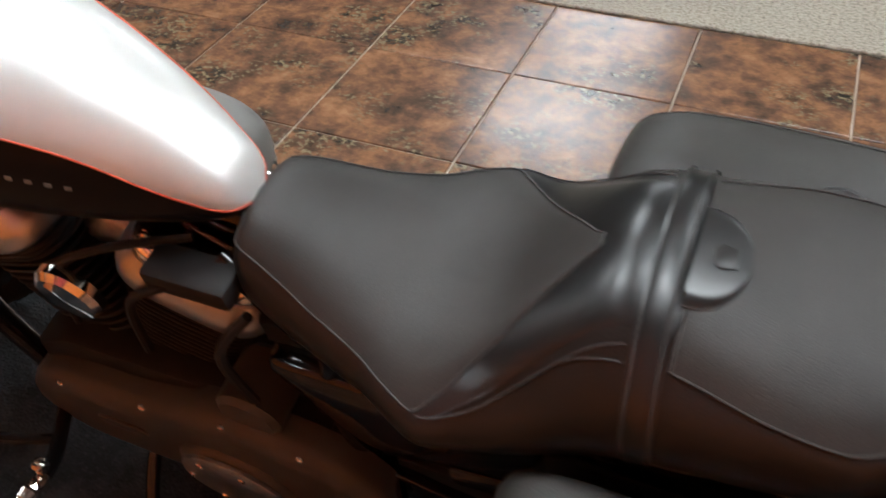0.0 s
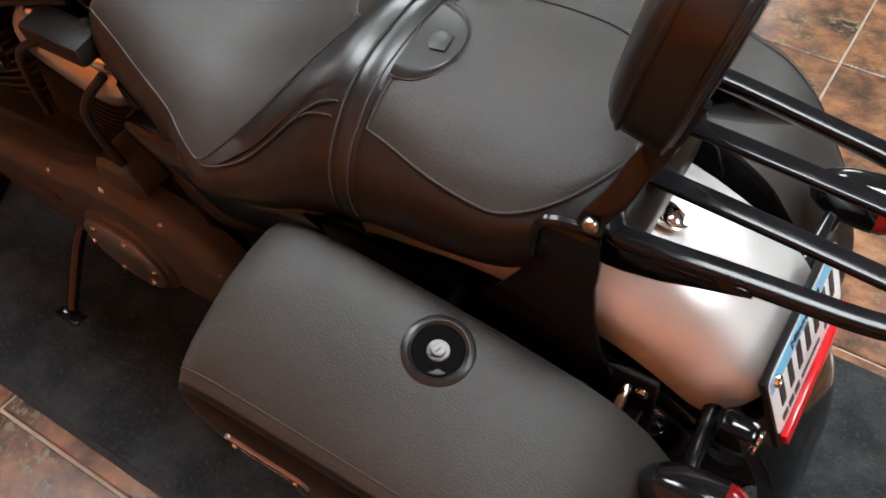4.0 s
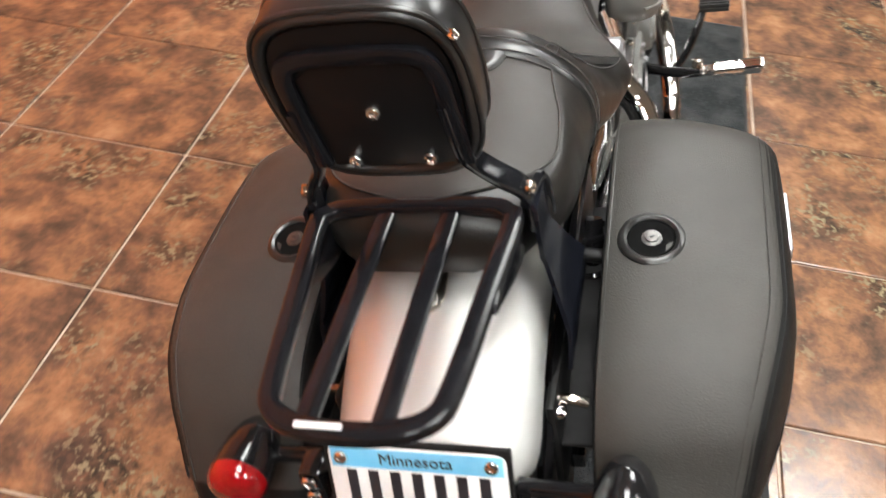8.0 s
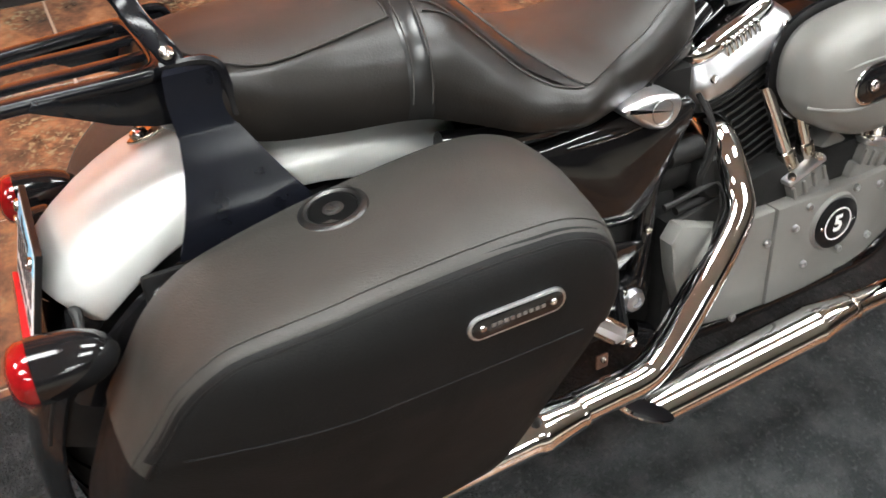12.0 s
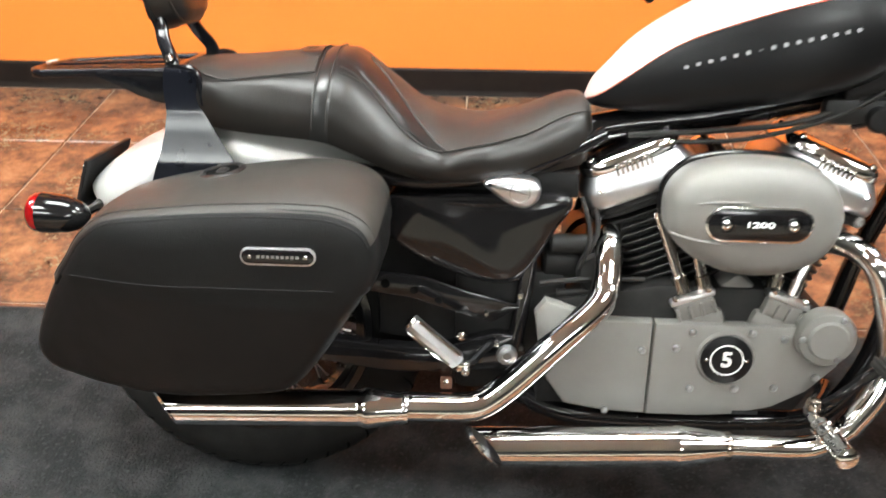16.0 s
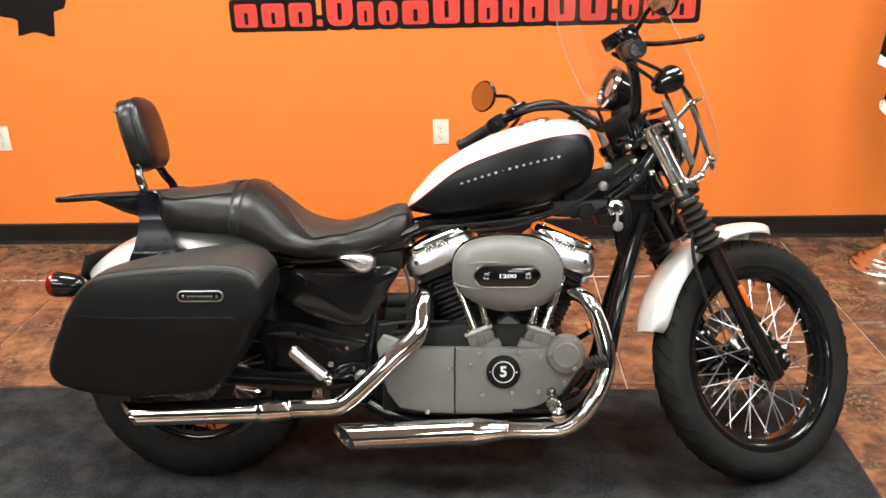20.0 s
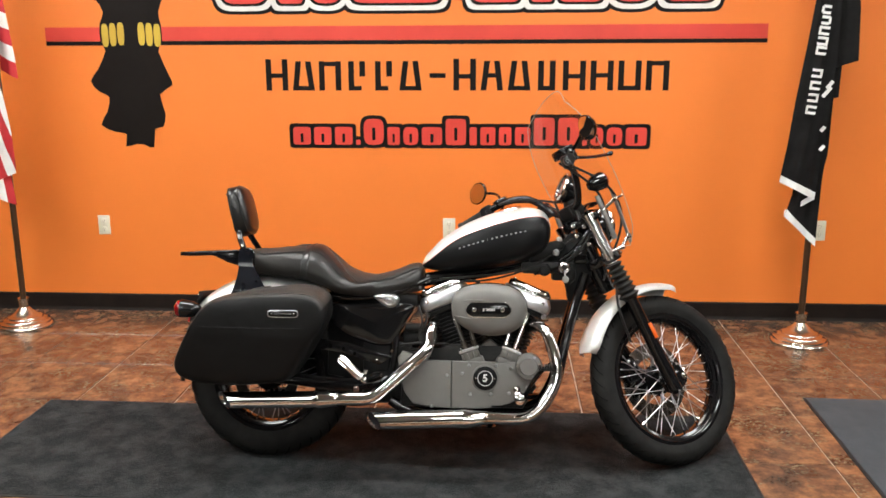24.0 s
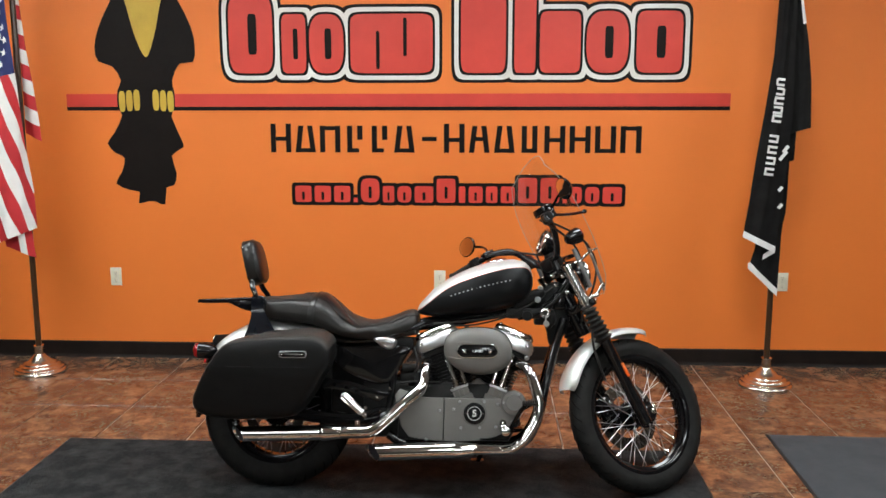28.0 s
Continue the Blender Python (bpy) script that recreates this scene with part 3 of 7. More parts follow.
def seat_point(x, u):
    """A place on the seat's skin; u from -1 (lower edge) over 0 (crown) to 1 (other lower edge); the seam lies near 0.5."""
    top, bot, w, wb, sh = (lerp(x, t) for t in (SEAT_TOP, SEAT_BOT, SEAT_W, SEAT_WB, SEAT_SH))
    s, a = (1 if u >= 0 else -1), abs(u)
    if a < 0.5:
        k = a / 0.5
        y = w * 0.93 * k
        z = top - sh * k ** 2.6
    else:
        # a rounded shoulder that carries on the crown's slope, then a tall side, slightly bowed
        k = (a - 0.5) / 0.5
        y0, z0 = w * 0.93, top - sh
        high = z0 - bot
        slope = -2.6 * sh / (0.93 * w)
        wide = max(w + 0.004, wb)
        run = max(0.010, 0.95 * (wide - y0))
        ends = ((y0, z0), (y0 + run, z0 + max(slope * run, -0.35 * high)), (wide + 0.012 * max(0.0, min(1.0, (x + 0.07) / 0.09)), bot + 0.42 * high), (wb - 0.004, bot))
        y, z = (sum(c * p[i] for c, p in zip(((1 - k) ** 3, 3 * k * (1 - k) ** 2, 3 * k * k * (1 - k), k ** 3), ends)) for i in (0, 1))
    return Vector((x, s * y, z))


def seat(root):
    xs = [-0.125 + (0.600 + 0.125) * i / 90 for i in range(91)]
    us = [-1 + 2 * j / 64 for j in range(65)]

    def skin(name, u0, u1, x_from, x_to, material, parent, lift=0.0, label=""):
        uu = [u for u in us if u0 - 1e-6 <= u <= u1 + 1e-6]
        bm = loft([[seat_point(x, u) for u in uu] for x in xs if x_from <= x <= x_to], closed=False)
        return part(name, bm, material, parent, label, angle=60)
    base = part("seat", loft([[seat_point(x, u) for u in us] for x in xs], closed=True), M_SEATS, root, "dark brown-black leather two-up motorcycle seat", angle=60)
    # lifted top panels of the grained vinyl
    for name, x0, x1 in (("passenger_panel", -0.095, 0.138), ("rider_panel", 0.222, 0.595)):
        rows = []
        for i in range(41):
            x = x0 + (x1 - x0) * i / 40
            if name == "rider_panel":
                lim = 0.5 * min(1.0, max(0.05, (x - 0.220) / 0.138) ** 0.80)
                lim = lim - 0.04 * max(0.0, (x - 0.50) / 0.095)
            else:
                lim = 0.495 * math.sqrt(max(0.03, 1 - (1 - min(1, i / 17)) ** 2.4))
            row = []
            for j in range(25):
                u = lim * (-1 + j / 12)
                p = seat_point(x, u)
                edge = min(1.0, (12 - abs(j - 12)) / 2.0, i / 2.0 if name == "passenger_panel" else 9, (40 - i) / 2.0)
                p.z += 0.0012 + 0.0020 * max(0.0, min(1.0, edge))
                row.append(p)
            rows.append(row)
        panel = part(name, loft(rows, closed=False), M_SEAT, base, "matt grained black vinyl seat panel", angle=70)
        border = [r[0] for r in rows] + rows[-1][1:-1] + [r[-1] for r in rows[::-1]] + rows[0][1:-1][::-1]
        part("piping", tube([p + Vector((0, 0, 0.0012)) for p in border], 0.0013, 6, closed=True), M_THREAD, base)
    # cross strap with its stitched edges and badge patch
    def band(name, xa, xb, material, lift, slope, parent, label=""):
        rows = []
        for j in range(65):
            u = us[j]
            a = abs(u)
            dx = slope * max(0.0, a - 0.4)
            row = []
            for x in (xa, xa + 0.15 * (xb - xa), (xa + xb) / 2, xb - 0.15 * (xb - xa), xb):
                p = seat_point(x + dx, u)
                out = Vector((0, math.copysign(min(1, a * 1.5), u), 1 - 0.7 * a)).normalized()
                row.append(p + out * (lift if xa + 1e-5 < x < xb - 1e-5 else lift * 0.2))
            rows.append(row)
        return part(name, loft(rows, closed=False), material, parent, label, angle=70)
    strap = band("seat_strap", 0.144, 0.174, M_PAD, 0.0024, -0.018, root, "smooth black leather strap across the seat")
    for x in (0.148, 0.170):
        part("stitching", tube([seat_point(x - 0.018 * max(0.0, abs(u) - 0.4), u) + Vector((0, math.copysign(0.0038, u) * min(1, abs(u) * 1.6), 0.0036)) for u in us[2:-2]], 0.0010, 5), M_THREAD, strap)
    rows = []
    for i in range(13):
        k = i / 12
        x = 0.142 - 0.046 * math.sin(k * math.pi / 2)
        hw = 0.25 * math.cos(k * math.pi / 2) + 0.004
        rows.append([seat_point(x, hw * (-1 + j / 8)) + Vector((0, 0, 0.0068 if 0 < j < 16 else 0.0035)) for j in range(17)])
    patch = part("badge_patch", loft(rows, closed=False), M_PAD, base, "smooth black leather half-round patch", angle=70)
    part("stitching", tube([r[0] for r in rows] + [r[-1] for r in rows[::-1]], 0.0012, 5), M_THREAD, patch)
    c = seat_point(0.118, 0.0)
    bm = prism([(c.x - 0.010, -0.010), (c.x + 0.004, -0.013), (c.x + 0.010, -0.006), (c.x + 0.010, 0.006), (c.x + 0.004, 0.013), (c.x - 0.010, 0.010)], c.z + 0.0068, c.z + 0.0085, 0.0008, "xy")
    part("embossed_shield", bm, M_SEATS, patch)
    # smooth bolster panel between the strap and the rider's seat
    rows = []
    for j in range(41):
        u = 0.50 * (-1 + j / 20)
        a = abs(u)
        xr = 0.219 + 0.138 * (2 * min(a, 0.5)) ** 1.25
        xb = min(0.174 + 0.16 * max(0.0, (a - 0.36) / 0.14) ** 1.6, xr - 0.002)
        row = []
        for i in range(11):
            k = i / 10
            p = seat_point(xb + (xr - xb) * k, u)
            puff = math.sin(math.pi * k) * min(1.0, (0.51 - a) / 0.10)
            row.append(p + Vector((-0.2, math.copysign(a, u) * 0.6, 1)).normalized() * (0.0010 + 0.0022 * max(0.0, puff)))
        rows.append(row)
    part("bolster_panel", loft(rows, closed=False), M_PAD, base, "smooth black leather bolster", angle=70)
    part("stitching", tube([r[-1] + Vector((0, 0, 0.001)) for r in rows], 0.0010, 5), M_THREAD, base)
    # side seam from the strap down to the notch, and the short seam of the corner piece
    for s in (-1, 1):
        for run in ([(0.178, 0.455), (0.215, 0.48), (0.26, 0.50), (0.31, 0.505), (0.352, 0.503)], [(0.178, 0.515), (0.20, 0.51), (0.228, 0.49)]):
            part("side_seam", tube([seat_point(x, s * u) + Vector((0, s * 0.0012, 0.0015)) for x, u in curve(run, 5)], 0.0011, 6), M_THREAD, base)


TANK_TOP = [(0.588, 0.757), (0.60, 0.785), (0.62, 0.808), (0.67, 0.860), (0.756, 0.914), (0.84, 0.950), (0.923, 0.972), (1.0, 0.980), (1.045, 0.970), (1.072, 0.945), (1.082, 0.915)]
TANK_BOT = [(0.588, 0.745), (0.61, 0.738), (0.673, 0.729), (0.77, 0.731), (0.834, 0.738), (0.93, 0.753), (1.025, 0.783), (1.065, 0.815), (1.082, 0.86)]
TANK_W = [(0.588, 0.012), (0.60, 0.035), (0.63, 0.053), (0.70, 0.081), (0.78, 0.107), (0.87, 0.128), (0.96, 0.135), (1.03, 0.123), (1.068, 0.095), (1.082, 0.05)]
TANK_SPLIT = [(0.588, 0.752), (0.617, 0.770), (0.723, 0.850), (0.836, 0.897), (0.932, 0.925), (0.995, 0.937), (1.058, 0.935), (1.082, 0.90)]


def tank_point(x, z, s):
    """Skin of the tank at a height."""
    t, b, w = (lerp(x, k) for k in (TANK_TOP, TANK_BOT, TANK_W))
    mid = b + 0.42 * (t - b)
    k = (z - mid) / ((t - mid) if z > mid else (mid - b))
    k = max(-1.0, min(1.0, k))
    e = 2.3 if z > mid else 2.9
    return Vector((x, s * w * (1 - abs(k) ** e) ** (1 / e), z))


def tank(root):
    xs = [0.588 + (1.082 - 0.588) * (0.5 - 0.5 * math.cos(math.pi * i / 48)) for i in range(49)]
    upper, lower, line = [], [], {1: [], -1: []}
    for x in xs:
        t, b, sp = (lerp(x, k) for k in (TANK_TOP, TANK_BOT, TANK_SPLIT))
        sp = min(max(sp, b + 0.1 * (t - b)), t - 0.1 * (t - b))
        zs = [sp + (t - sp) * math.sin(math.pi / 2 * j / 14) for j in range(15)]
        upper.append([tank_point(x, z, -1) for z in zs] + [tank_point(x, z, 1) for z in zs[:-1][::-1]])
        zs = [b + (sp - b) * math.sin(math.pi / 2 * j / 14) for j in range(15)]
        lower.append([tank_point(x, z, -1) for z in zs[::-1]] + [tank_point(x, z, 1) for z in zs[1:]])
        for s in (1, -1):
            line[s].append(tank_point(x, sp, s) + Vector((0, s * 0.0006, 0.0004)))
    body = part("fuel_tank", loft(lower, closed=False), M_SATIN, root, "satin black lower half of the fuel tank", angle=80)
    part("tank_top", loft(upper, closed=False), M_SILVER, body, "pearl silver-white upper half of the fuel tank", angle=80)
    for s in (1, -1):
        part("pinstripe", tube(line[s], 0.0011, 6), M_PIN, body)
        for i in range(15):
            if i == 6:
                w, h = 0.007, 0.0035
            else:
                w, h = 0.0105, 0.0125 - 0.0002 * abs(i - 7)
            x = 0.737 + 0.0176 * i
            z = 0.818 + 0.0058 * i - 0.00008 * i * i
            g = tank_point(x, z, s)
            n = (tank_point(x, z + 0.01, s) - g).cross(tank_point(x + 0.01, z, s) - g).normalized()
            if n.y * s < 0:
                n = -n
            m = Matrix.Translation(g) @ n.to_track_quat("Z", "Y").to_matrix().to_4x4()
            m = axis(g, n)
            ux = (tank_point(x + 0.01, z + 0.0028, s) - g).normalized()
            uy = n.cross(ux)
            m = Matrix(((ux.x, uy.x, n.x, g.x), (ux.y, uy.y, n.y, g.y), (ux.z, uy.z, n.z, g.z), (0, 0, 0, 1)))
            part("letter_bar", box((0, 0, 0.0005), (w * 0.66, h * (0.46 if i != 6 else 0.3), 0.0009), m=m), M_CAST, body, smooth=False)
    cap = part("fuel_cap", lathe([(0.046, 0), (0.046, 0.006), (0.043, 0.010), (0.036, 0.014), (0.020, 0.0165), (0.0, 0.017)], axis((0.93, 0.0, 0.965), (-0.2, 0, 1)), 28), M_CHROME, root, "round chrome fuel cap")
    part("cap_ring", lathe([(0.050, -0.004), (0.050, 0.003), (0.043, 0.005), (0.042, -0.004)], axis((0.93, 0, 0.966), (-0.2, 0, 1)), 28, closed=True), M_CHROME, cap)


BAG = [(-0.115, 0.628), (-0.019, 0.650), (0.09, 0.666), (0.165, 0.672), (0.214, 0.666), (0.252, 0.645), (0.268, 0.605), (0.264, 0.552), (0.224, 0.472), (0.184, 0.402),
       (0.132, 0.338), (0.074, 0.320), (-0.079, 0.310), (-0.215, 0.316), (-0.278, 0.336), (-0.298, 0.380), (-0.276, 0.443), (-0.243, 0.508), (-0.217, 0.544), (-0.192, 0.580), (-0.158, 0.609)]


def saddlebag(root, s):
    o = curve(BAG, 5, True)
    y_in, y_out = 0.160, (0.354 if s < 0 else 0.364)

    def tail(x):
        """How far the outer face draws in towards its rear end."""
        return 0.19 * max(0.0, min(1.2, (-0.04 - x) / 0.17)) ** 1.4

    def at(p, y):
        """Outline point at a depth: the lid falls away outwards, the lower half tucks in."""
        k = max(0.0, min(1.0, (y - y_in) / 0.19))
        y = y_in + (y - y_in) * (1 - tail(p[0]))
        up = max(0.0, min(1.0, (p[1] - 0.43) / 0.17))
        return (p[0], s * (y - 0.030 * max(0, (0.50 - p[1])) / 0.2 * k), p[1] - (0.010 + 0.024 * max(-0.25, min(1.0, (p[0] + 0.08) / 0.24))) * k ** 2.2 * up)
    rings = []
    for y, d in ((y_in, 0.014), (y_in + 0.005, 0.005), (y_in + 0.018, 0.0), (0.21, -0.002), (0.25, -0.003), (y_out - 0.069, -0.001), (y_out - 0.045, 0.0), (y_out - 0.026, 0.002), (y_out - 0.013, 0.006), (y_out - 0.005, 0.011), (y_out, 0.018)):
        rings.append([at(p, y) for p in inset(o, d)])
    gx, gz = sum(p[0] for p in o) / len(o), sum(p[1] for p in o) / len(o)
    last = inset(o, 0.018)
    for y, k in ((y_out + 0.003, 0.93), (y_out + 0.006, 0.84), (y_out + 0.0075, 0.70), (y_out + 0.008, 0.40), (y_out + 0.008, 0.05)):
        rings.append([at((gx + (p[0] - gx) * k, gz + (p[1] - gz) * k), y) for p in last])
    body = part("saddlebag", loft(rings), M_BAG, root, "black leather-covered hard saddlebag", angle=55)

    def face(p):
        return s * (y_in + (y_out + 0.0078 - y_in) * (1 - tail(p[0])) - 0.030 * max(0, (0.50 - p[1])) / 0.2)
    # lid piping along the outer edge with its stitching, and the seam across the outer face
    edge = [at(p, y_out - 0.0045) for p in inset(o, 0.0105)]
    n = len(edge)
    i0 = min(range(n), key=lambda i: abs(edge[i][2] - 0.503) + (9 if edge[i][0] > 0 else 0))
    i1 = min(range(n), key=lambda i: abs(edge[i][2] - 0.585) + (9 if edge[i][0] < 0.1 else 0))
    run = [edge[(i0 + k) % n] for k in range((i1 - i0) % n + 1)]
    if max(q[2] for q in run) < 0.58:
        run = [edge[(i1 + k) % n] for k in range((i0 - i1) % n + 1)]
    lo_i = edge.index(run[0])
    idx = [(lo_i + k) % n for k in range(len(run))]
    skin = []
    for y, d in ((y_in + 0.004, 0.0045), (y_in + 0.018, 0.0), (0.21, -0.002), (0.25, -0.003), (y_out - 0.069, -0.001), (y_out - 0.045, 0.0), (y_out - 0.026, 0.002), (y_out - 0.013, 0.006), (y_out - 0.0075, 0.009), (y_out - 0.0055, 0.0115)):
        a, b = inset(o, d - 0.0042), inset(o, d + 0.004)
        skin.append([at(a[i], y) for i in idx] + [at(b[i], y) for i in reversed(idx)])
    part("lid", loft(skin), M_BAG_LIT, body, "leather lid of the saddlebag, ceiling light put into its grey-black colour", angle=60)
    part("lid_piping", tube([(x, y + s * 0.0012, z - 0.0012) for x, y, z in run], 0.0030, 7), M_BAG, body)
    for d in (0.0085,):
        pts = inset(o, 0.0015 - 0.30 * d)
        part("lid_stitching", tube([at((pts[i][0], pts[i][1]), y_out - 0.010 - d) for i in idx], 0.0007, 5), M_THREAD, body)
    # upper flap: a second skin over the outer face that ends in a step above the lower half
    flap = loft(rings)
    bmesh.ops.bisect_plane(flap, geom=flap.verts[:] + flap.edges[:] + flap.faces[:], plane_co=(0, 0, 0.515), plane_no=(0.0, 0, 1), clear_inner=True)
    bmesh.ops.bisect_plane(flap, geom=flap.verts[:] + flap.edges[:] + flap.faces[:], plane_co=(0, s * 0.24, 0), plane_no=(0, s, 0), clear_inner=True)
    bmesh.ops.recalc_face_normals(flap, faces=flap.faces)
    flap.normal_update()
    if sum(f.normal.y * s for f in flap.faces) < 0:
        bmesh.ops.reverse_faces(flap, faces=flap.faces)
    flap.normal_update()
    rim = [e for e in flap.edges if len(e.link_faces) == 1]
    for v in flap.verts:
        v.co += v.normal * 0.0032
    made = bmesh.ops.extrude_edge_only(flap, edges=rim)["geom"]
    for v in (g for g in made if isinstance(g, bmesh.types.BMVert)):
        v.co += Vector(((gx - v.co.x) * 0.004, -s * 0.006, 0.001))
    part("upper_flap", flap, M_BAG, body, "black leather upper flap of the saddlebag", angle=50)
    seam = [(p[0], face(p) + s * 0.0032, p[1]) for p in curve([(-0.200, 0.523), (-0.10, 0.523), (0.05, 0.523), (0.14, 0.523), (0.205, 0.523)], 6)]
    part("flap_stitching", tube(seam, 0.0009, 5), M_BAG, body)
    # inner top edge piping
    inner = [(p[0], s * (y_in + 0.008), p[1]) for p in inset(o, 0.002)]
    inner = sorted([q for q in inner if q[2] > 0.56], key=lambda q: q[0])
    part("edge_piping", tube(inner, 0.0032, 7), M_PAD, body)
    # lock
    lk = Vector((0.010, s * 0.214, 0.6585))
    nrm = Vector((-0.17, s * 0.06, 1)).normalized()
    ring = part("lock_ring", lathe([(0.0375, -0.004), (0.0365, 0.0022), (0.034, 0.0044), (0.030, 0.0050), (0.0268, 0.0030), (0.0255, -0.004)], axis(lk, nrm), 32, closed=True), M_PAD, body, "raised leather ring round the lock")
    part("lock_cup", lathe([(0.0268, 0.0020), (0.0255, 0.0028), (0.0238, 0.0022), (0.0225, 0.0010), (0.0, 0.0010)], axis(lk, nrm), 32), M_GROOVE, ring, "black lock cup")
    part("lock_barrel", lathe([(0.0115, 0.001), (0.0110, 0.0030), (0.0075, 0.0036), (0.0070, 0.0052), (0.0058, 0.0056), (0.0, 0.0050)], axis(lk, nrm), 20), M_LOCK, ring, "chrome lock barrel")
    part("key_slot", box((0, 0, 0.0056), (0.007, 0.0016, 0.0008), m=axis(lk, nrm)), M_INK, ring, smooth=False)
    # emblem on the outer face
    m0 = (0.128, 0.575)
    plate = part("emblem", prism(stadium(*m0, 0.110, 0.027), s * (y_out + 0.006), s * (y_out + 0.0140), 0.001), M_ALU, body, "chrome-framed black oval emblem plate")
    part("emblem_face", prism(stadium(*m0, 0.1045, 0.0215), s * (y_out + 0.012), s * (y_out + 0.0147), 0.0004), M_GLOSS, plate)
    for i in range(9):
        part("letter_bar", box((m0[0] - 0.028 + 0.007 * i, s * (y_out + 0.0150), m0[1]), (0.0045, 0.0008, 0.0040)), M_CAST, plate, smooth=False)
    for dx in (-0.040, 0.040):
        bolt((m0[0] + dx, s * (y_out + 0.0145), m0[1]), (0, s, 0), 0.0035, 0.002, plate, "rivet")


def arc_strip(cx, cz, stations, r_c, r_e, hw, thick=0.004, n=15):
    """A mudguard: a bowed strip round a wheel. stations: degrees and width share."""
    rings = []
    for a, k in stations:
        ca, sa = math.cos(radians(a)), math.sin(radians(a))
        outer, innr = [], []
        for j in range(n):
            v = -1 + 2 * j / (n - 1)
            r = r_e + (r_c - r_e) * (1 - abs(v) ** 3.0) ** 0.55
            outer.append((cx + ca * r, v * hw * k, cz + sa * r))
            r -= thick
            innr.append((cx + ca * r, v * (hw * k - thick * 0.6), cz + sa * r))
        rings.append(outer + innr[::-1])
    return loft(rings)


def wheel(root, name, c, R, w, rim_r, m, spokes, label):
    """A wire wheel in the plane across y; its rim carries tyre, hub and spokes."""
    ax = Matrix.Translation(c) @ pose(0, 0, 0, 90, 0, 0)
    rw = w * 0.36
    prof = [(rim_r - 0.004, -rw), (rim_r + 0.008, -rw), (rim_r + 0.010, -rw + 0.004), (rim_r + 0.001, -rw + 0.008), (rim_r - 0.006, -rw + 0.014), (rim_r - 0.020, -rw * 0.35),
            (rim_r - 0.023, 0), (rim_r - 0.020, rw * 0.35), (rim_r - 0.006, rw - 0.014), (rim_r + 0.001, rw - 0.008), (rim_r + 0.010, rw - 0.004), (rim_r + 0.008, rw), (rim_r - 0.004, rw),
            (rim_r - 0.007, rw - 0.003), (rim_r - 0.013, rw - 0.005), (rim_r - 0.015, rw - 0.013), (rim_r - 0.025, rw - 0.016), (rim_r - 0.028, rw * 0.3), (rim_r - 0.030, 0),
            (rim_r - 0.028, -rw * 0.3), (rim_r - 0.025, -rw + 0.016), (rim_r - 0.015, -rw + 0.013), (rim_r - 0.013, -rw + 0.005), (rim_r - 0.007, -rw + 0.003)]
    rim = part(name, lathe(prof, ax, 64, closed=True), M_GLOSS, root, label, m=m)
    tp = []
    for i in range(17):
        a = math.pi * (i / 16)
        v = -math.cos(a)
        h = math.sin(a) ** 0.62
        tp.append((rim_r + (R - rim_r) * h, v * w * (0.40 + 0.10 * math.sin(a * 1.0) ** 0.5)))
    tp = [(rim_r + 0.004, -w * 0.33)] + tp[1:-1] + [(rim_r + 0.004, w * 0.33)]
    tyre = part("tyre", lathe(tp, ax, 72, closed=True), M_TYRE, rim, "black rubber motorcycle tyre with worn tread")
    # tread grooves: thin raised blocks would be proud, so grooves are dark inlays just over the skin
    bm = bmesh.new()
    for i in range(40):
        a = 2 * math.pi * i / 40
        for s in (-1, 1):
            pts = []
            for k in range(5):
                v = 0.10 + 0.17 * k
                hh = math.sqrt(max(0.0, 1 - v * v)) ** 0.62
                r = rim_r + (R - rim_r) * hh - 0.0004
                b = a + (0.035 * k if s > 0 else 0.035 * k + 0.078)
                pts.append(ax @ Vector((r * math.cos(b), r * math.sin(b), s * v * w * 0.49)))
            tube(pts, 0.0028, 4, bm, flat=0.5)
    tagged(part("tread_pattern", bm, M_GROOVE, tyre, smooth=False), kind="stuff")
    hub_w = 0.052
    part("hub", lathe([(0.018, -hub_w - 0.006), (0.056, -hub_w - 0.004), (0.062, -hub_w + 0.003), (0.030, -hub_w + 0.014), (0.027, 0), (0.030, hub_w - 0.014), (0.062, hub_w - 0.003), (0.056, hub_w + 0.004), (0.018, hub_w + 0.006)], ax, 32), M_GLOSS, rim, "black wheel hub")
    sp = None
    for i in range(spokes):
        side = 1 if i % 2 else -1
        a = 2 * math.pi * i / spokes
        d = 0.62 * (1 if (i // 2) % 2 else -1)
        p = ax @ Vector((0.056 * math.cos(a + d), 0.056 * math.sin(a + d), side * (hub_w - 0.004)))
        q = ax @ Vector(((rim_r - 0.028) * math.cos(a), (rim_r - 0.028) * math.sin(a), side * 0.008))
        part("spoke", rod(p, q, 0.0017, 6), M_ALU, rim)
        part("nipple", rod(q + (p - q) * 0.075, q, 0.0036, 6), M_CHROME, rim)
    return rim


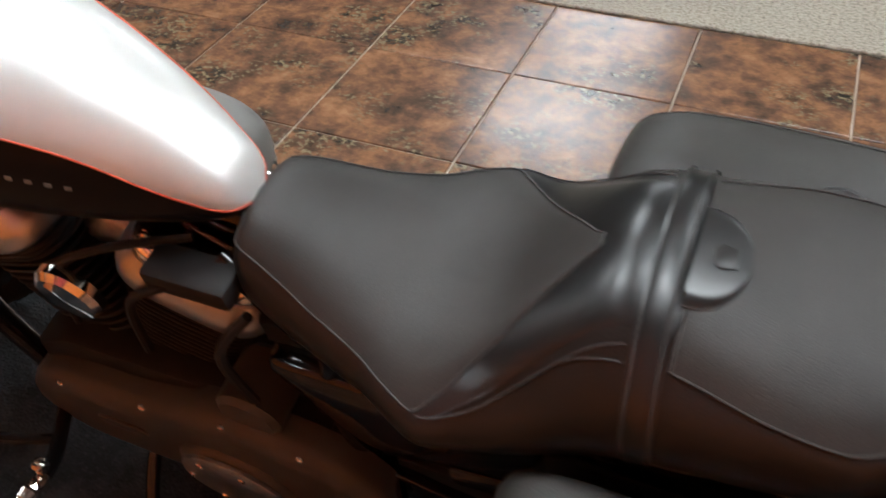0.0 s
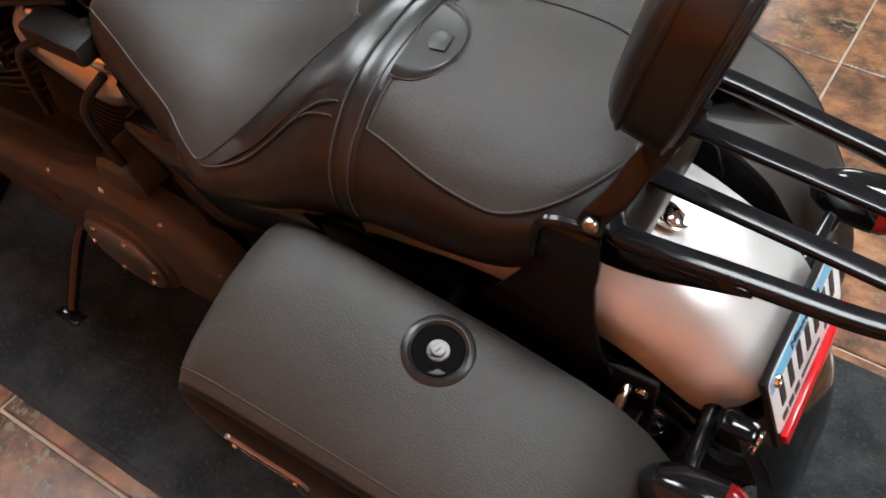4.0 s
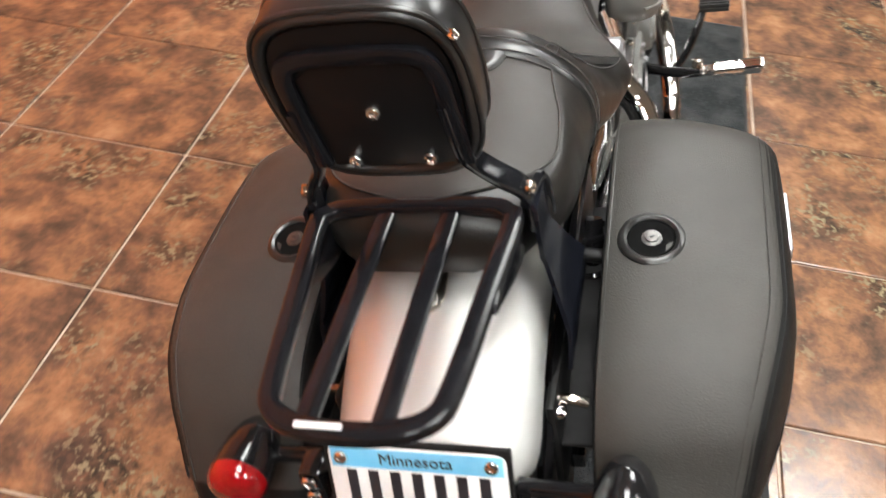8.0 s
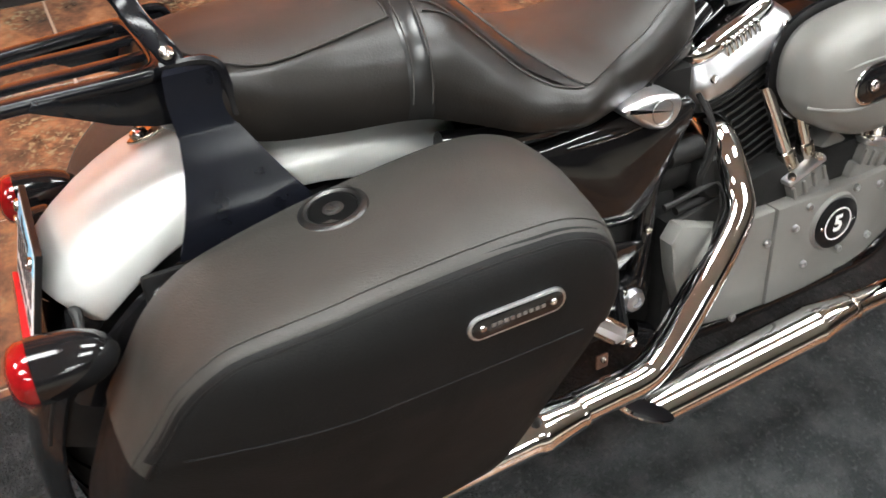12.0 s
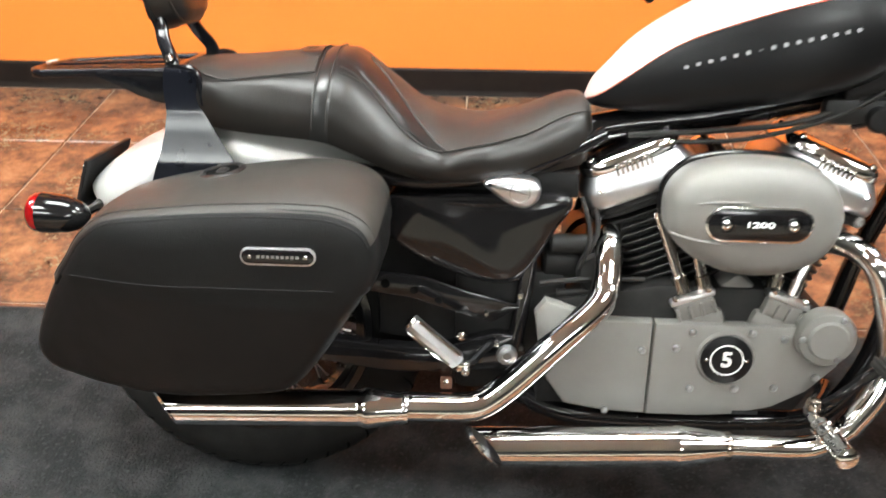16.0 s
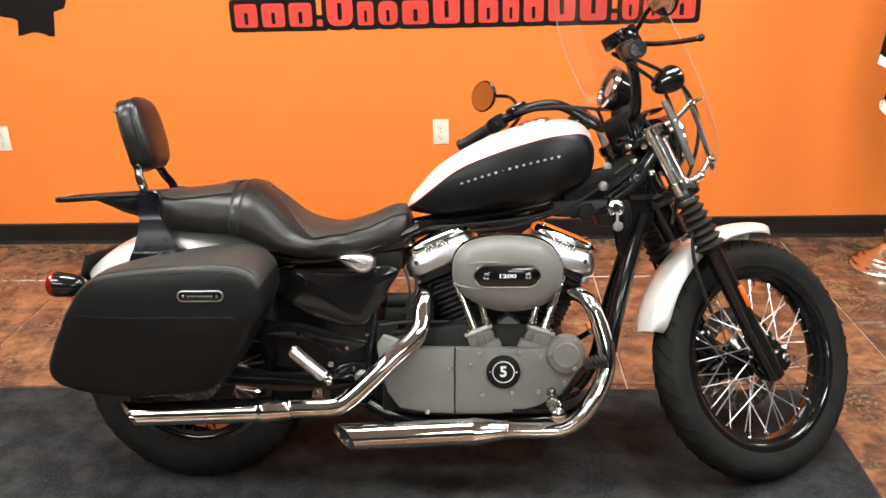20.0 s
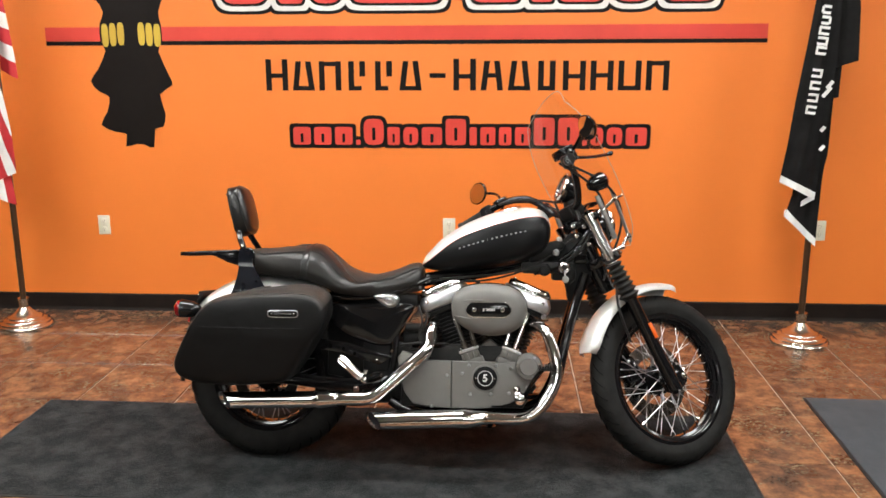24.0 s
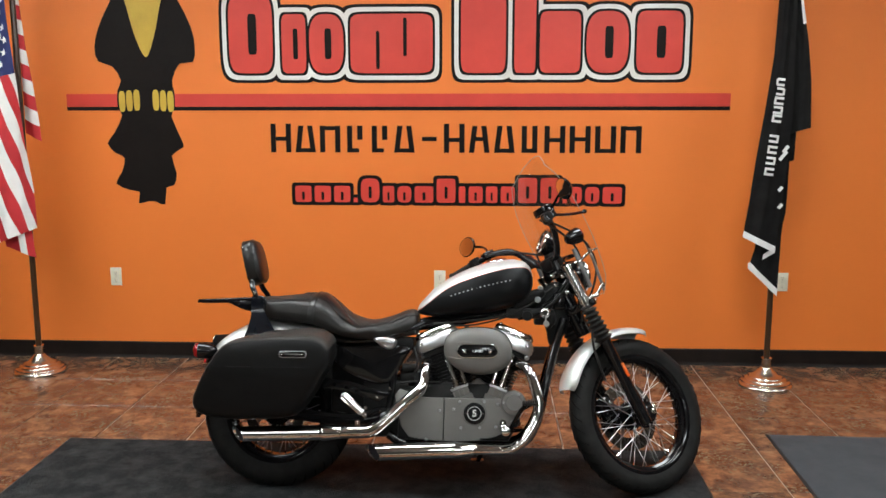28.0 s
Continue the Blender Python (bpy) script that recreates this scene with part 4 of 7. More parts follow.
def rear_end(root):
    # mudguard: silver upper part, black lower part
    part("rear_fender", arc_strip(0.0, 0.322, [(a, 1.0 - 0.25 * max(0, (70 - a)) / 40) for a in range(53, 129, 5)] + [(131, 0.99), (134, 0.95), (136, 0.88)], 0.392, 0.322, 0.110, n=21), M_SILVER, root, "silver painted rear fender", angle=60)
    part("fender_tail", arc_strip(0.0, 0.322, [(a, 1.0) for a in range(130, 188, 5)], 0.352, 0.322, 0.1005), M_GLOSS, root, "gloss black lower fender and light bracket", angle=60)
    for s in (-1, 1):
        arc = [(0.335 * math.cos(radians(a)), 0.322 + 0.335 * math.sin(radians(a))) for a in range(45, 171, 6)] + [(0.25 * math.cos(radians(a)), 0.322 + 0.25 * math.sin(radians(a))) for a in range(170, 44, -6)]
        part("fender_skirt", prism(arc, s * 0.088, s * 0.093, 0.001), M_BLACK, root, "black inner fender side")
        rail = [(0.22, s * 0.112, 0.575), (0.08, s * 0.114, 0.602), (-0.05, s * 0.116, 0.602), (-0.15, s * 0.114, 0.570), (-0.22, s * 0.110, 0.515), (-0.265, s * 0.10, 0.45)]
        part("fender_strut", pipe(rail, 0.020, 6, 8, flat=0.28, up=(0, 1, 0)), M_GLOSS, root, "black steel fender strut")
        bolt((-0.165, s * 0.121, 0.572), (0, s, 0), 0.008, 0.008, root, "strut_bolt")
        part("bag_shelf", box((0.03, s * 0.136, 0.520), (0.40, 0.040, 0.006), 0.002), M_BLACK, root, "black bag support shelf", smooth=False)
        part("inner_cover", box((0.03, s * 0.117, 0.52), (0.42, 0.010, 0.15), 0.004), M_BLACK, root, "black inner side cover")
        # bag brackets
        part("bag_mount", pipe([(-0.15, s * 0.116, 0.575), (-0.15, s * 0.135, 0.575), (-0.15, s * 0.152, 0.57)], 0.0065, 4, 10), M_CHROME_D, root, "chrome bag mounting stud")
        part("bag_mount", pipe([(0.05, s * 0.118, 0.60), (0.05, s * 0.155, 0.595)], 0.009, 4, 10), M_BLACK, root, "chrome bag mounting stud")
        # shock absorber
        sh = part("shock_absorber", rod((0.03, s * 0.135, 0.35), (0.15, s * 0.130, 0.57), 0.014, 14), M_GLOSS, root, "rear shock absorber with black spring")
        pts = []
        a, b = Vector((0.045, s * 0.135, 0.38)), Vector((0.138, s * 0.13, 0.575))
        ax = axis(a, b - a)
        hgt = (b - a).length
        for i in range(9 * 12 + 1):
            k = i / (9 * 12)
            pts.append(ax @ Vector((0.026 * math.cos(2 * math.pi * 9 * k), 0.026 * math.sin(2 * math.pi * 9 * k), hgt * k)))
        part("spring", tube(pts, 0.0042, 6), M_GLOSS, sh)
    # chrome seat tab with its screw
    tab = part("seat_tab", prism([(-0.030, 0.0), (-0.022, -0.011), (-0.010, -0.015), (0.026, -0.015), (0.026, 0.015), (-0.010, 0.015), (-0.022, 0.011)], -0.002, 0.002, 0.001, "xy"), M_CHROME_D, root, "chrome seat tab with a screw", m=pose(-0.116, 0, 0.7035, 0, -17, 0))
    bolt((-0.014, 0.0, 0.002), (0, 0, 1), 0.010, 0.007, tab, "screw")
    # luggage rack
    z = 0.793
    loop = curve([(-0.108, -0.092, z + 0.004), (-0.125, -0.098, z + 0.003), (-0.22, -0.088, z - 0.001), (-0.310, -0.078, z - 0.006), (-0.340, -0.068, z - 0.007), (-0.354, -0.04, z - 0.008), (-0.358, 0, z - 0.008),
                  (-0.354, 0.04, z - 0.008), (-0.340, 0.068, z - 0.007), (-0.310, 0.078, z - 0.006), (-0.22, 0.088, z - 0.001), (-0.125, 0.098, z + 0.003), (-0.108, 0.092, z + 0.004), (-0.100, 0.07, z + 0.005), (-0.098, 0.0, z + 0.005), (-0.100, -0.07, z + 0.005)], 4, True)
    rack = part("luggage_rack", tube(loop, 0.0098, 16, closed=True, flat=0.75, sq=0.5), M_RACK, root, "satin black steel luggage rack")
    for y0, y1 in ((-0.036, -0.029), (0.029, 0.036)):
        part("rack_slat", tube([(-0.098, y0, z + 0.004), (-0.22, (y0 + y1) / 2, z), (-0.356, y1, z - 0.007)], 0.0098, 16, flat=0.4, sq=0.5), M_RACK, rack)
    bm = box((-0.358, 0.02, z + 0.0014), (0.006, 0.040, 0.0006))
    part("warning_label", bm, M_WHITE, rack, "small white printed label", smooth=False)
    for s in (-1, 1):
        # upright sheet, folded outwards over the mudguard and down again at its foot
        rows = [(0.803, 0.116, -0.104, -0.054), (0.798, 0.119, -0.107, -0.049), (0.770, 0.1195, -0.109, -0.047), (0.738, 0.1195, -0.107, -0.046), (0.732, 0.1215, -0.106, -0.043), (0.700, 0.1275, -0.110, -0.024), (0.670, 0.1345, -0.117, -0.005),
                (0.655, 0.1380, -0.122, 0.006), (0.650, 0.1395, -0.124, 0.009), (0.644, 0.1400, -0.126, 0.012), (0.610, 0.1385, -0.138, 0.030)]
        sheet_ = []
        for zz, yy, xa, xb in rows:
            xs_ = [xa + (xb - xa) * k / 6 for k in range(7)]
            sheet_.append([(x, s * yy, zz) for x in xs_] + [(x, s * (yy - 0.0045), zz - 0.001) for x in reversed(xs_)])
        side = part("sissy_bar_side_plate", loft(sheet_), M_PLATEK, root, "gloss black steel side plate of the passenger backrest", angle=20)
        wedge = [(-0.100, 0.800), (-0.16, 0.797), (-0.224, 0.794), (-0.230, 0.787), (-0.19, 0.770), (-0.156, 0.754), (-0.122, 0.744), (-0.100, 0.742)]
        part("rack_gusset", prism(wedge, s * 0.0930, s * 0.1000, 0.0016), M_RACK, side)
        part("plate_cap", pipe([(-0.044, s * 0.119, 0.745), (-0.047, s * 0.119, 0.775), (-0.052, s * 0.117, 0.797), (-0.068, s * 0.114, 0.805), (-0.105, s * 0.108, 0.804)], 0.0055, 4, 8), M_RACK, side)
        up = [(-0.086, s * 0.111, 0.765), (-0.093, s * 0.108, 0.812), (-0.110, s * 0.092, 0.843), (-0.119, s * 0.076, 0.866), (-0.131, s * 0.068, 0.892), (-0.148, s * 0.066, 0.95)]
        part("upright", pipe(up, 0.0115, 5, 16, sq=0.5, flat=0.42, up=(0, 1, 0.2)), M_RACK, side, "black steel backrest upright")
        bolt((-0.096, s * 0.112, 0.818), (-0.2, s * 0.9, 0.2), 0.0075, 0.006, side, "upright_bolt", M_CHROME_D)
    # backrest pad
    def pad_out(k, n=44):
        return ngon(0, 0, 1.0, n, 0.090 * k, 0.097 * k, 3.4)
    m = Matrix.Translation((-0.110, -0.005, 0.962)) @ pose(0, 0, 0, 0, -14, 0)
    rings = []
    # the padded shell ends in a rounded rim about the plate
    for x, k in ((-0.0370, 0.55), (-0.0370, 0.86), (-0.0410, 0.88), (-0.0445, 0.91), (-0.0440, 0.95), (-0.0380, 0.985), (-0.024, 1.0), (-0.006, 0.995), (0.005, 0.965), (0.013, 0.89), (0.019, 0.74), (0.023, 0.50), (0.025, 0.2)):
        rings.append([m @ Vector((x, p[0] * (1 - 0.05 * max(0, -p[1]) / 0.098), p[1])) for p in pad_out(k)])
    pad = part("backrest_pad", loft(rings), M_PAD, root, "padded black leather passenger backrest", angle=60)
    for x, k in ((-0.039, 0.992), (-0.001, 0.988)):
        part("pad_piping", tube([m @ Vector((x, p[0] * (1 - 0.05 * max(0, -p[1]) / 0.098), p[1])) for p in pad_out(k)], 0.0026, 7, closed=True), M_PAD, pad)
    bp = part("backrest_plate", prism([(p[0] * (1 - 0.10 * max(0, -p[1]) / 0.098), p[1]) for p in pad_out(0.86)], -0.0405, -0.031, 0.002, "yz"), M_SATIN, pad, "satin black steel backrest plate", m=m)
    hoop = [(-0.0435, y, zz) for y, zz in curve([(-0.066, -0.075), (-0.066, 0.0), (-0.062, 0.04), (-0.045, 0.052), (0.0, 0.054), (0.045, 0.052), (0.062, 0.04), (0.066, 0.0), (0.066, -0.075)], 5)]
    part("backrest_hoop", tube(hoop, 0.0085, 12, flat=0.55, up=(1, 0, 0), sq=0.6), M_RACK, pad, m=m)
    part("backrest_bracket", prism([(-0.057, -0.079), (0.057, -0.079), (0.060, -0.03), (0.056, 0.030), (0.040, 0.042), (-0.040, 0.042), (-0.056, 0.030), (-0.060, -0.03)], -0.0425, -0.038, 0.0015, "yz"), M_SATIN, pad, m=m)
    for y, zz in ((0.0, -0.010), (-0.035, -0.070), (0.035, -0.070)):
        bolt(m @ Vector((-0.0425, y, zz)), (-1, 0, -0.15), 0.0068, 0.005, pad, "screw")
    bolt(m @ Vector((-0.040, -0.084, 0.066)), (-0.7, -0.7, 0), 0.0045, 0.006, pad, "stud")
    # number plate on its bracket
    pm = Matrix.Translation((-0.283, -0.002, 0.589)) @ pose(0, 0, 0, 0, 17.8, 0) @ pose(0, 0, 0, 0, 0, -90)
    plate = part("number_plate", prism([(x, y) for x, y in ngon(0, 0, 1.0, 40, 0.0905, 0.0515, 14)], -0.0015, 0.0015, 0.0006, "xz"), M_PLATE, root, "white and blue motorcycle number plate", m=pm)
    part("plate_backing", prism([(-0.0945, -0.068), (0.0945, -0.068), (0.0945, 0.0555), (-0.0945, 0.0555)], -0.0011, 0.006, 0.001), M_BLACK, plate, "black plate backing frame")
    part("blue_band", prism([(-0.087, 0.026), (0.087, 0.026), (0.087, 0.0485), (-0.087, 0.0485)], -0.0021, -0.0016), M_PLATEB, plate, smooth=False)
    text_part("state_name", "Minnesota", 0.018, M_INK, plate, pose(0, -0.0025, 0.037, 90, 0, 0))
    for i in range(7):
        part("character_bar", box((-0.0675 + 0.0225 * i, -0.0020, 0.003), (0.0105, 0.0008, 0.040)), M_INK, plate, smooth=False)
    for i, w in enumerate((0.012, 0.012, 0.012, 0.05, 0.03)):
        part("small_print_bar", box((-0.070 + (0, 0.016, 0.032, 0.070, 0.125)[i], -0.0020, -0.036), (w, 0.0008, 0.010 if i != 3 else 0.005)), M_INK, plate, smooth=False)
    part("red_reflector", box((0.002, -0.003, -0.062), (0.178, 0.010, 0.017), 0.002), M_REDP, plate, "red plastic reflector strip")
    for x in (-0.076, 0.076):
        bolt((x, -0.0022, 0.038), (0, -1, 0), 0.0075, 0.005, plate, "plate_bolt")
    part("plate_bracket", pipe([(-0.235, 0, 0.50), (-0.26, 0, 0.53), (-0.285, 0, 0.56)], 0.022, 4, 8, flat=0.3, up=(1, 0, 0)), M_GLOSS, root)
    part("plate_lamp", box((-0.262, 0.118, 0.572), (0.036, 0.026, 0.050), 0.006), M_GLOSS, root, "black plate lamp housing")
    bolt((-0.282, 0.118, 0.586), (-1, 0, 0), 0.009, 0.004, root, "lamp_lens", M_CHROME)
    bolt((-0.282, 0.118, 0.562), (-1, 0, 0), 0.009, 0.004, root, "lamp_lens", M_CHROME)
    for s in (-1, 1):
        c = Vector((-0.262 if s > 0 else -0.282, s * 0.200 + 0.002, 0.578))
        sig = part("rear_turn_signal", lathe([(0.004, 0.062), (0.016, 0.056), (0.024, 0.044), (0.030, 0.026), (0.033, 0.0), (0.0335, -0.016), (0.031, -0.018), (0.0, -0.018)], axis(c, (1, 0, -0.05)), 28), M_GLOSS, root, "black bullet turn signal with red lens")
        part("lens", lathe([(0.0325, -0.016), (0.0325, -0.024), (0.029, -0.032), (0.020, -0.038), (0.0, -0.041)], axis(c, (1, 0, -0.05)), 28), M_RED, sig, "red plastic lens")
        part("stalk", pipe([c + Vector((0.02, 0, -0.005)), c + Vector((0.026, -s * 0.04, -0.012)), c + Vector((0.03, -s * 0.105, -0.014))], 0.0095, 5, 10), M_GLOSS, sig)


def engine(root):
    # crankcase core
    part("crankcase", prism([(0.52, 0.22), (0.98, 0.22), (1.03, 0.30), (1.0, 0.42), (0.93, 0.455), (0.72, 0.455), (0.53, 0.42)], -0.125, 0.125, 0.012), M_ENGBLK, root, "black engine crankcase")
    cov = [(0.512, 0.405), (0.520, 0.35), (0.538, 0.28), (0.570, 0.236), (0.64, 0.224), (0.714, 0.221), (0.80, 0.221), (0.865, 0.226), (0.93, 0.243), (0.985, 0.275), (1.03, 0.325), (1.043, 0.365), (1.034, 0.40),
           (1.005, 0.422), (0.978, 0.415), (0.962, 0.398), (0.90, 0.395), (0.80, 0.396), (0.717, 0.396), (0.62, 0.397), (0.56, 0.418), (0.53, 0.430)]
    gc = part("gearcase_cover", prism([c for c in cov if c[0] > 0.713], -0.152, -0.122, 0.006), M_GREY, root, "grey powder-coated gearcase cover")
    part("sprocket_cover", prism([(0.512, 0.405), (0.520, 0.35), (0.538, 0.28), (0.570, 0.236), (0.64, 0.224), (0.712, 0.221), (0.714, 0.396), (0.62, 0.397), (0.56, 0.420), (0.53, 0.430)], -0.150, -0.120, 0.006), M_GREY, root, "grey powder-coated sprocket cover")
    dome = part("cam_cover_boss", lathe([(0.052, 0), (0.050, 0.006), (0.047, 0.009), (0.0, 0.009)], axis((0.84, -0.148, 0.336), (0, -1, 0)), 40), M_GREY, gc)
    disc_ = part("timer_cover", lathe([(0.044, 0), (0.044, 0.0045), (0.042, 0.006), (0.0, 0.006)], axis((0.84, -0.156, 0.336), (0, -1, 0)), 40), M_SATIN, gc, "round black timer cover with a number five")
    part("timer_ring", lathe([(0.0285, 0.0058), (0.0285, 0.0068), (0.0262, 0.0068), (0.0262, 0.0058)], axis((0.84, -0.156, 0.336), (0, -1, 0)), 40, closed=True), M_WHITE, disc_)
    text_part("numeral", "5", 0.038, M_WHITE, disc_, pose(0.84, -0.1626, 0.336, 90, 0, 0), 0.0012)
    for x in (0.806, 0.874):
        bolt((x, -0.1618, 0.336), (0, -1, 0), 0.0035, 0.002, disc_, "screw")
    for x, z in ((0.698, 0.345), (0.755, 0.352), (0.780, 0.382), (0.88, 0.384), (0.935, 0.374), (0.785, 0.276), (0.862, 0.278), (0.928, 0.282), (0.642, 0.228), (0.995, 0.305)):
        bolt((x, -0.152, z), (0, -1, 0), 0.0065, 0.006, gc, "cover_screw", M_CAST)
    part("small_label", box((0.885, -0.1525, 0.232), (0.045, 0.0008, 0.007)), M_SATIN, gc, smooth=False)
    rnd = part("generator_cover", lathe([(0.050, 0), (0.050, 0.022), (0.046, 0.028), (0.034, 0.030), (0.031, 0.036), (0.0, 0.036)], axis((1.000, -0.140, 0.382), (0, -1, 0)), 36), M_GREY, root, "round grey oil filter cover")
    for a in (60, 180, 300):
        bolt((1.0 + 0.041 * math.cos(radians(a)), -0.166, 0.382 + 0.041 * math.sin(radians(a))), (0, -1, 0), 0.006, 0.006, rnd, "screw", M_CAST)
    # cylinders
    for nm, base, ang in (("rear_cylinder", Vector((0.765, 0, 0.44)), -22.5), ("front_cylinder", Vector((0.905, 0, 0.44)), 22.5)):
        m = Matrix.Translation(base) @ pose(0, 0, 0, 0, ang, 0)
        cx_ = 0.015 if ang < 0 else -0.015
        cyl = part(nm, box((0, 0, 0.07), (0.15, 0.14, 0.19), 0.03, m=m), M_ENGBLK, root, "black finned engine cylinder")
        for i in range(11):
            hh = 0.0 + 0.0145 * i
            sz = 0.178 + 0.002 * i
            part("cooling_fin", prism([(p[0], p[1]) for p in ngon(0.002 * (1 if ang < 0 else -1), 0, 1, 28, sz / 2, 0.088, 4)], hh, hh + 0.005, 0.0015, "xy", 1), M_ENGBLK, cyl, m=m)
        head = part("cylinder_head", prism(ngon(0, 0, 1, 32, 0.100, 0.090, 4), 0.158, 0.178, 0.004, "xy"), M_ENGBLK, root, "black cylinder head", m=m)
        for i in range(3):
            part("cooling_fin", prism(ngon(0, 0, 1, 28, 0.104, 0.092, 4), 0.160 + 0.008 * i, 0.164 + 0.008 * i, 0.001, "xy", 1), M_ENGBLK, head)
        sg = 1 if ang > 0 else -1
        cx_ = 0.006 * sg

        def ring_(k, zz, e=4.5):
            return [(p[0], p[1], zz) for p in ngon(cx_, 0, 1, 40, 0.104 * k, 0.100 * k, e)]
        lo = part("rocker_box", loft([ring_(0.93, 0.180), ring_(0.985, 0.184), ring_(1.0, 0.190), ring_(1.0, 0.206), ring_(0.985, 0.213), ring_(0.93, 0.222), ring_(0.87, 0.232), ring_(0.85, 0.235)]), M_ALU, root, "polished aluminium rocker box", m=m, angle=50)
        part("rocker_gasket", prism(ngon(cx_, 0, 1, 40, 0.087, 0.083, 4.5), 0.2345, 0.2365, 0.0, "xy"), M_INK, lo)
        part("rocker_cover", loft([ring_(0.84, 0.2366), ring_(0.85, 0.240), ring_(0.84, 0.250), ring_(0.80, 0.258), ring_(0.70, 0.262), ring_(0.3, 0.264)]), M_CHROME, lo, "chrome upper rocker cover", angle=50)
        for i in range(8):
            part("cover_rib", box((cx_ - 0.030 + 0.0085 * i, -0.084, 0.237), (0.0048, 0.016, 0.020), 0.0018), M_CHROME, lo)
        for x in (cx_ - 0.066, cx_ + 0.066):
            for y in (-0.060, 0.060):
                bolt((x, y, 0.257), (0, 0, 1), 0.007, 0.009, lo, "cover_bolt", M_CHROME)
            bolt((x, -0.094, 0.214), (0, -1, 0.7), 0.0065, 0.006, lo, "cover_bolt", M_CHROME)
        bolt((0.09 if ang > 0 else -0.09, -0.06, 0.17), (0.3, -1, 0), 0.012, 0.02, head, "head_stud", M_CAST)
    # pushrods and tappet blocks
    for b, tops in (((0.784, -0.115, 0.420), ((0.714, 0.578), (0.762, 0.588))), ((0.930, -0.115, 0.420), ((0.948, 0.588), (0.996, 0.578)))):
        tm = Matrix.Translation(b) @ pose(0, 0, 0, 0, -20 if b[0] < 0.85 else 20, 0)
        blk = part("tappet_block", box((0, 0, 0), (0.066, 0.05, 0.036), 0.006, m=tm), M_GREY, root, "grey tappet block")
        part("tappet_flange", box((0, 0, 0.020), (0.076, 0.056, 0.010), 0.003, m=tm), M_ALU, blk)
        for i, (tx_, tz) in enumerate(tops):
            bx = b[0] + (-0.018 if i == 0 else 0.018)
            rodp = part("pushrod_tube", rod((bx, -0.118, 0.440), (tx_, -0.096, tz), 0.0105, 14), M_CHROME, root, "chrome pushrod tube")
            a, t = Vector((bx, -0.118, 0.440)), Vector((tx_, -0.096, tz))
            part("pushrod_collar", rod(a, a + (t - a) * 0.22, 0.0135, 14, bev=0.002), M_CHROME_D, rodp)
        part("tappet_foot", box((0, 0.004, -0.030), (0.084, 0.058, 0.030), 0.007, m=tm), M_GREY, blk)
        for dx in (-0.031, -0.010, 0.010, 0.031):
            part("tappet_rib", box((dx, -0.026, -0.004), (0.006, 0.006, 0.026), 0.002, m=tm), M_GREY, blk)
        for dx in (-0.028, 0.028):
            bolt(tm @ Vector((dx, -0.022, 0.024)), (0, -0.2, 1), 0.0065, 0.009, blk, "screw", M_CHROME)
    part("cam_chest", prism(curve([(0.765, 0.385), (0.955, 0.385), (0.972, 0.412), (0.925, 0.428), (0.875, 0.462), (0.855, 0.475), (0.835, 0.462), (0.790, 0.428), (0.748, 0.412)], 3, True), -0.118, -0.06, 0.008), M_GREY, root, "grey cam chest casting between the cylinders")
    # air cleaner
    o = curve([(0.712, 0.600), (0.719, 0.638), (0.748, 0.668), (0.80, 0.683), (0.86, 0.686), (0.925, 0.678), (0.968, 0.654), (0.990, 0.615), (0.990, 0.572), (0.968, 0.530), (0.925, 0.504), (0.87, 0.494), (0.81, 0.500), (0.755, 0.526), (0.720, 0.562)], 4, True)
    rings = [[(p[0], y, p[1]) for p in inset(o, d)] for y, d in ((-0.105, 0.012), (-0.125, 0.0), (-0.160, 0.0), (-0.178, 0.004), (-0.192, 0.014), (-0.200, 0.030), (-0.203, 0.050))]
    acl = part("air_cleaner", loft(rings), M_GREY, root, "grey powder-coated oval air cleaner cover", angle=70)
    part("backing_plate", loft([[(p[0], y, p[1]) for p in inset(o, d)] for y, d in ((-0.092, 0.01), (-0.100, -0.003), (-0.106, -0.003), (-0.108, 0.006))]), M_GLOSS, acl, "black backing plate")
    for z0, z1 in ((0.618, 0.626), (0.566, 0.558)):
        part("cover_ridge", pipe([(0.719, -0.172, z0), (0.732, -0.188, z0), (0.755, -0.199, (z0 + z1) / 2), (0.790, -0.2032, z1), (0.830, -0.2036, z1)], [0.0035] * 12 + [0.0028] * 6 + [0.002] * 6 + [0.001], 6, 8), M_GREY, acl)
    nm = part("name_plate", prism(stadium(0.850, 0.592, 0.168, 0.060), -0.2065, -0.196, 0.002), M_CHROME, acl, "black oval cover plate with 1200 lettering")
    part("plate_face", prism(stadium(0.850, 0.592, 0.160, 0.052), -0.2082, -0.200, 0.001), M_GLOSS, nm)
    for x in (0.798, 0.902):
        bolt((x, -0.2082, 0.592), (0, -1, 0), 0.009, 0.006, nm, "screw")
        part("dish", lathe([(0.0135, 0.0), (0.0135, 0.0012), (0.0115, 0.0016), (0.011, 0.0)], axis((x, -0.2082, 0.592), (0, -1, 0)), 24, closed=True), M_GLOSS, nm)
    text_part("numerals", "1200", 0.0135, M_WHITE, nm, pose(0.850, -0.2088, 0.592, 90, 0, 0) @ Matrix.Diagonal((1.7, 0.95, 1, 1)), 0.0003)
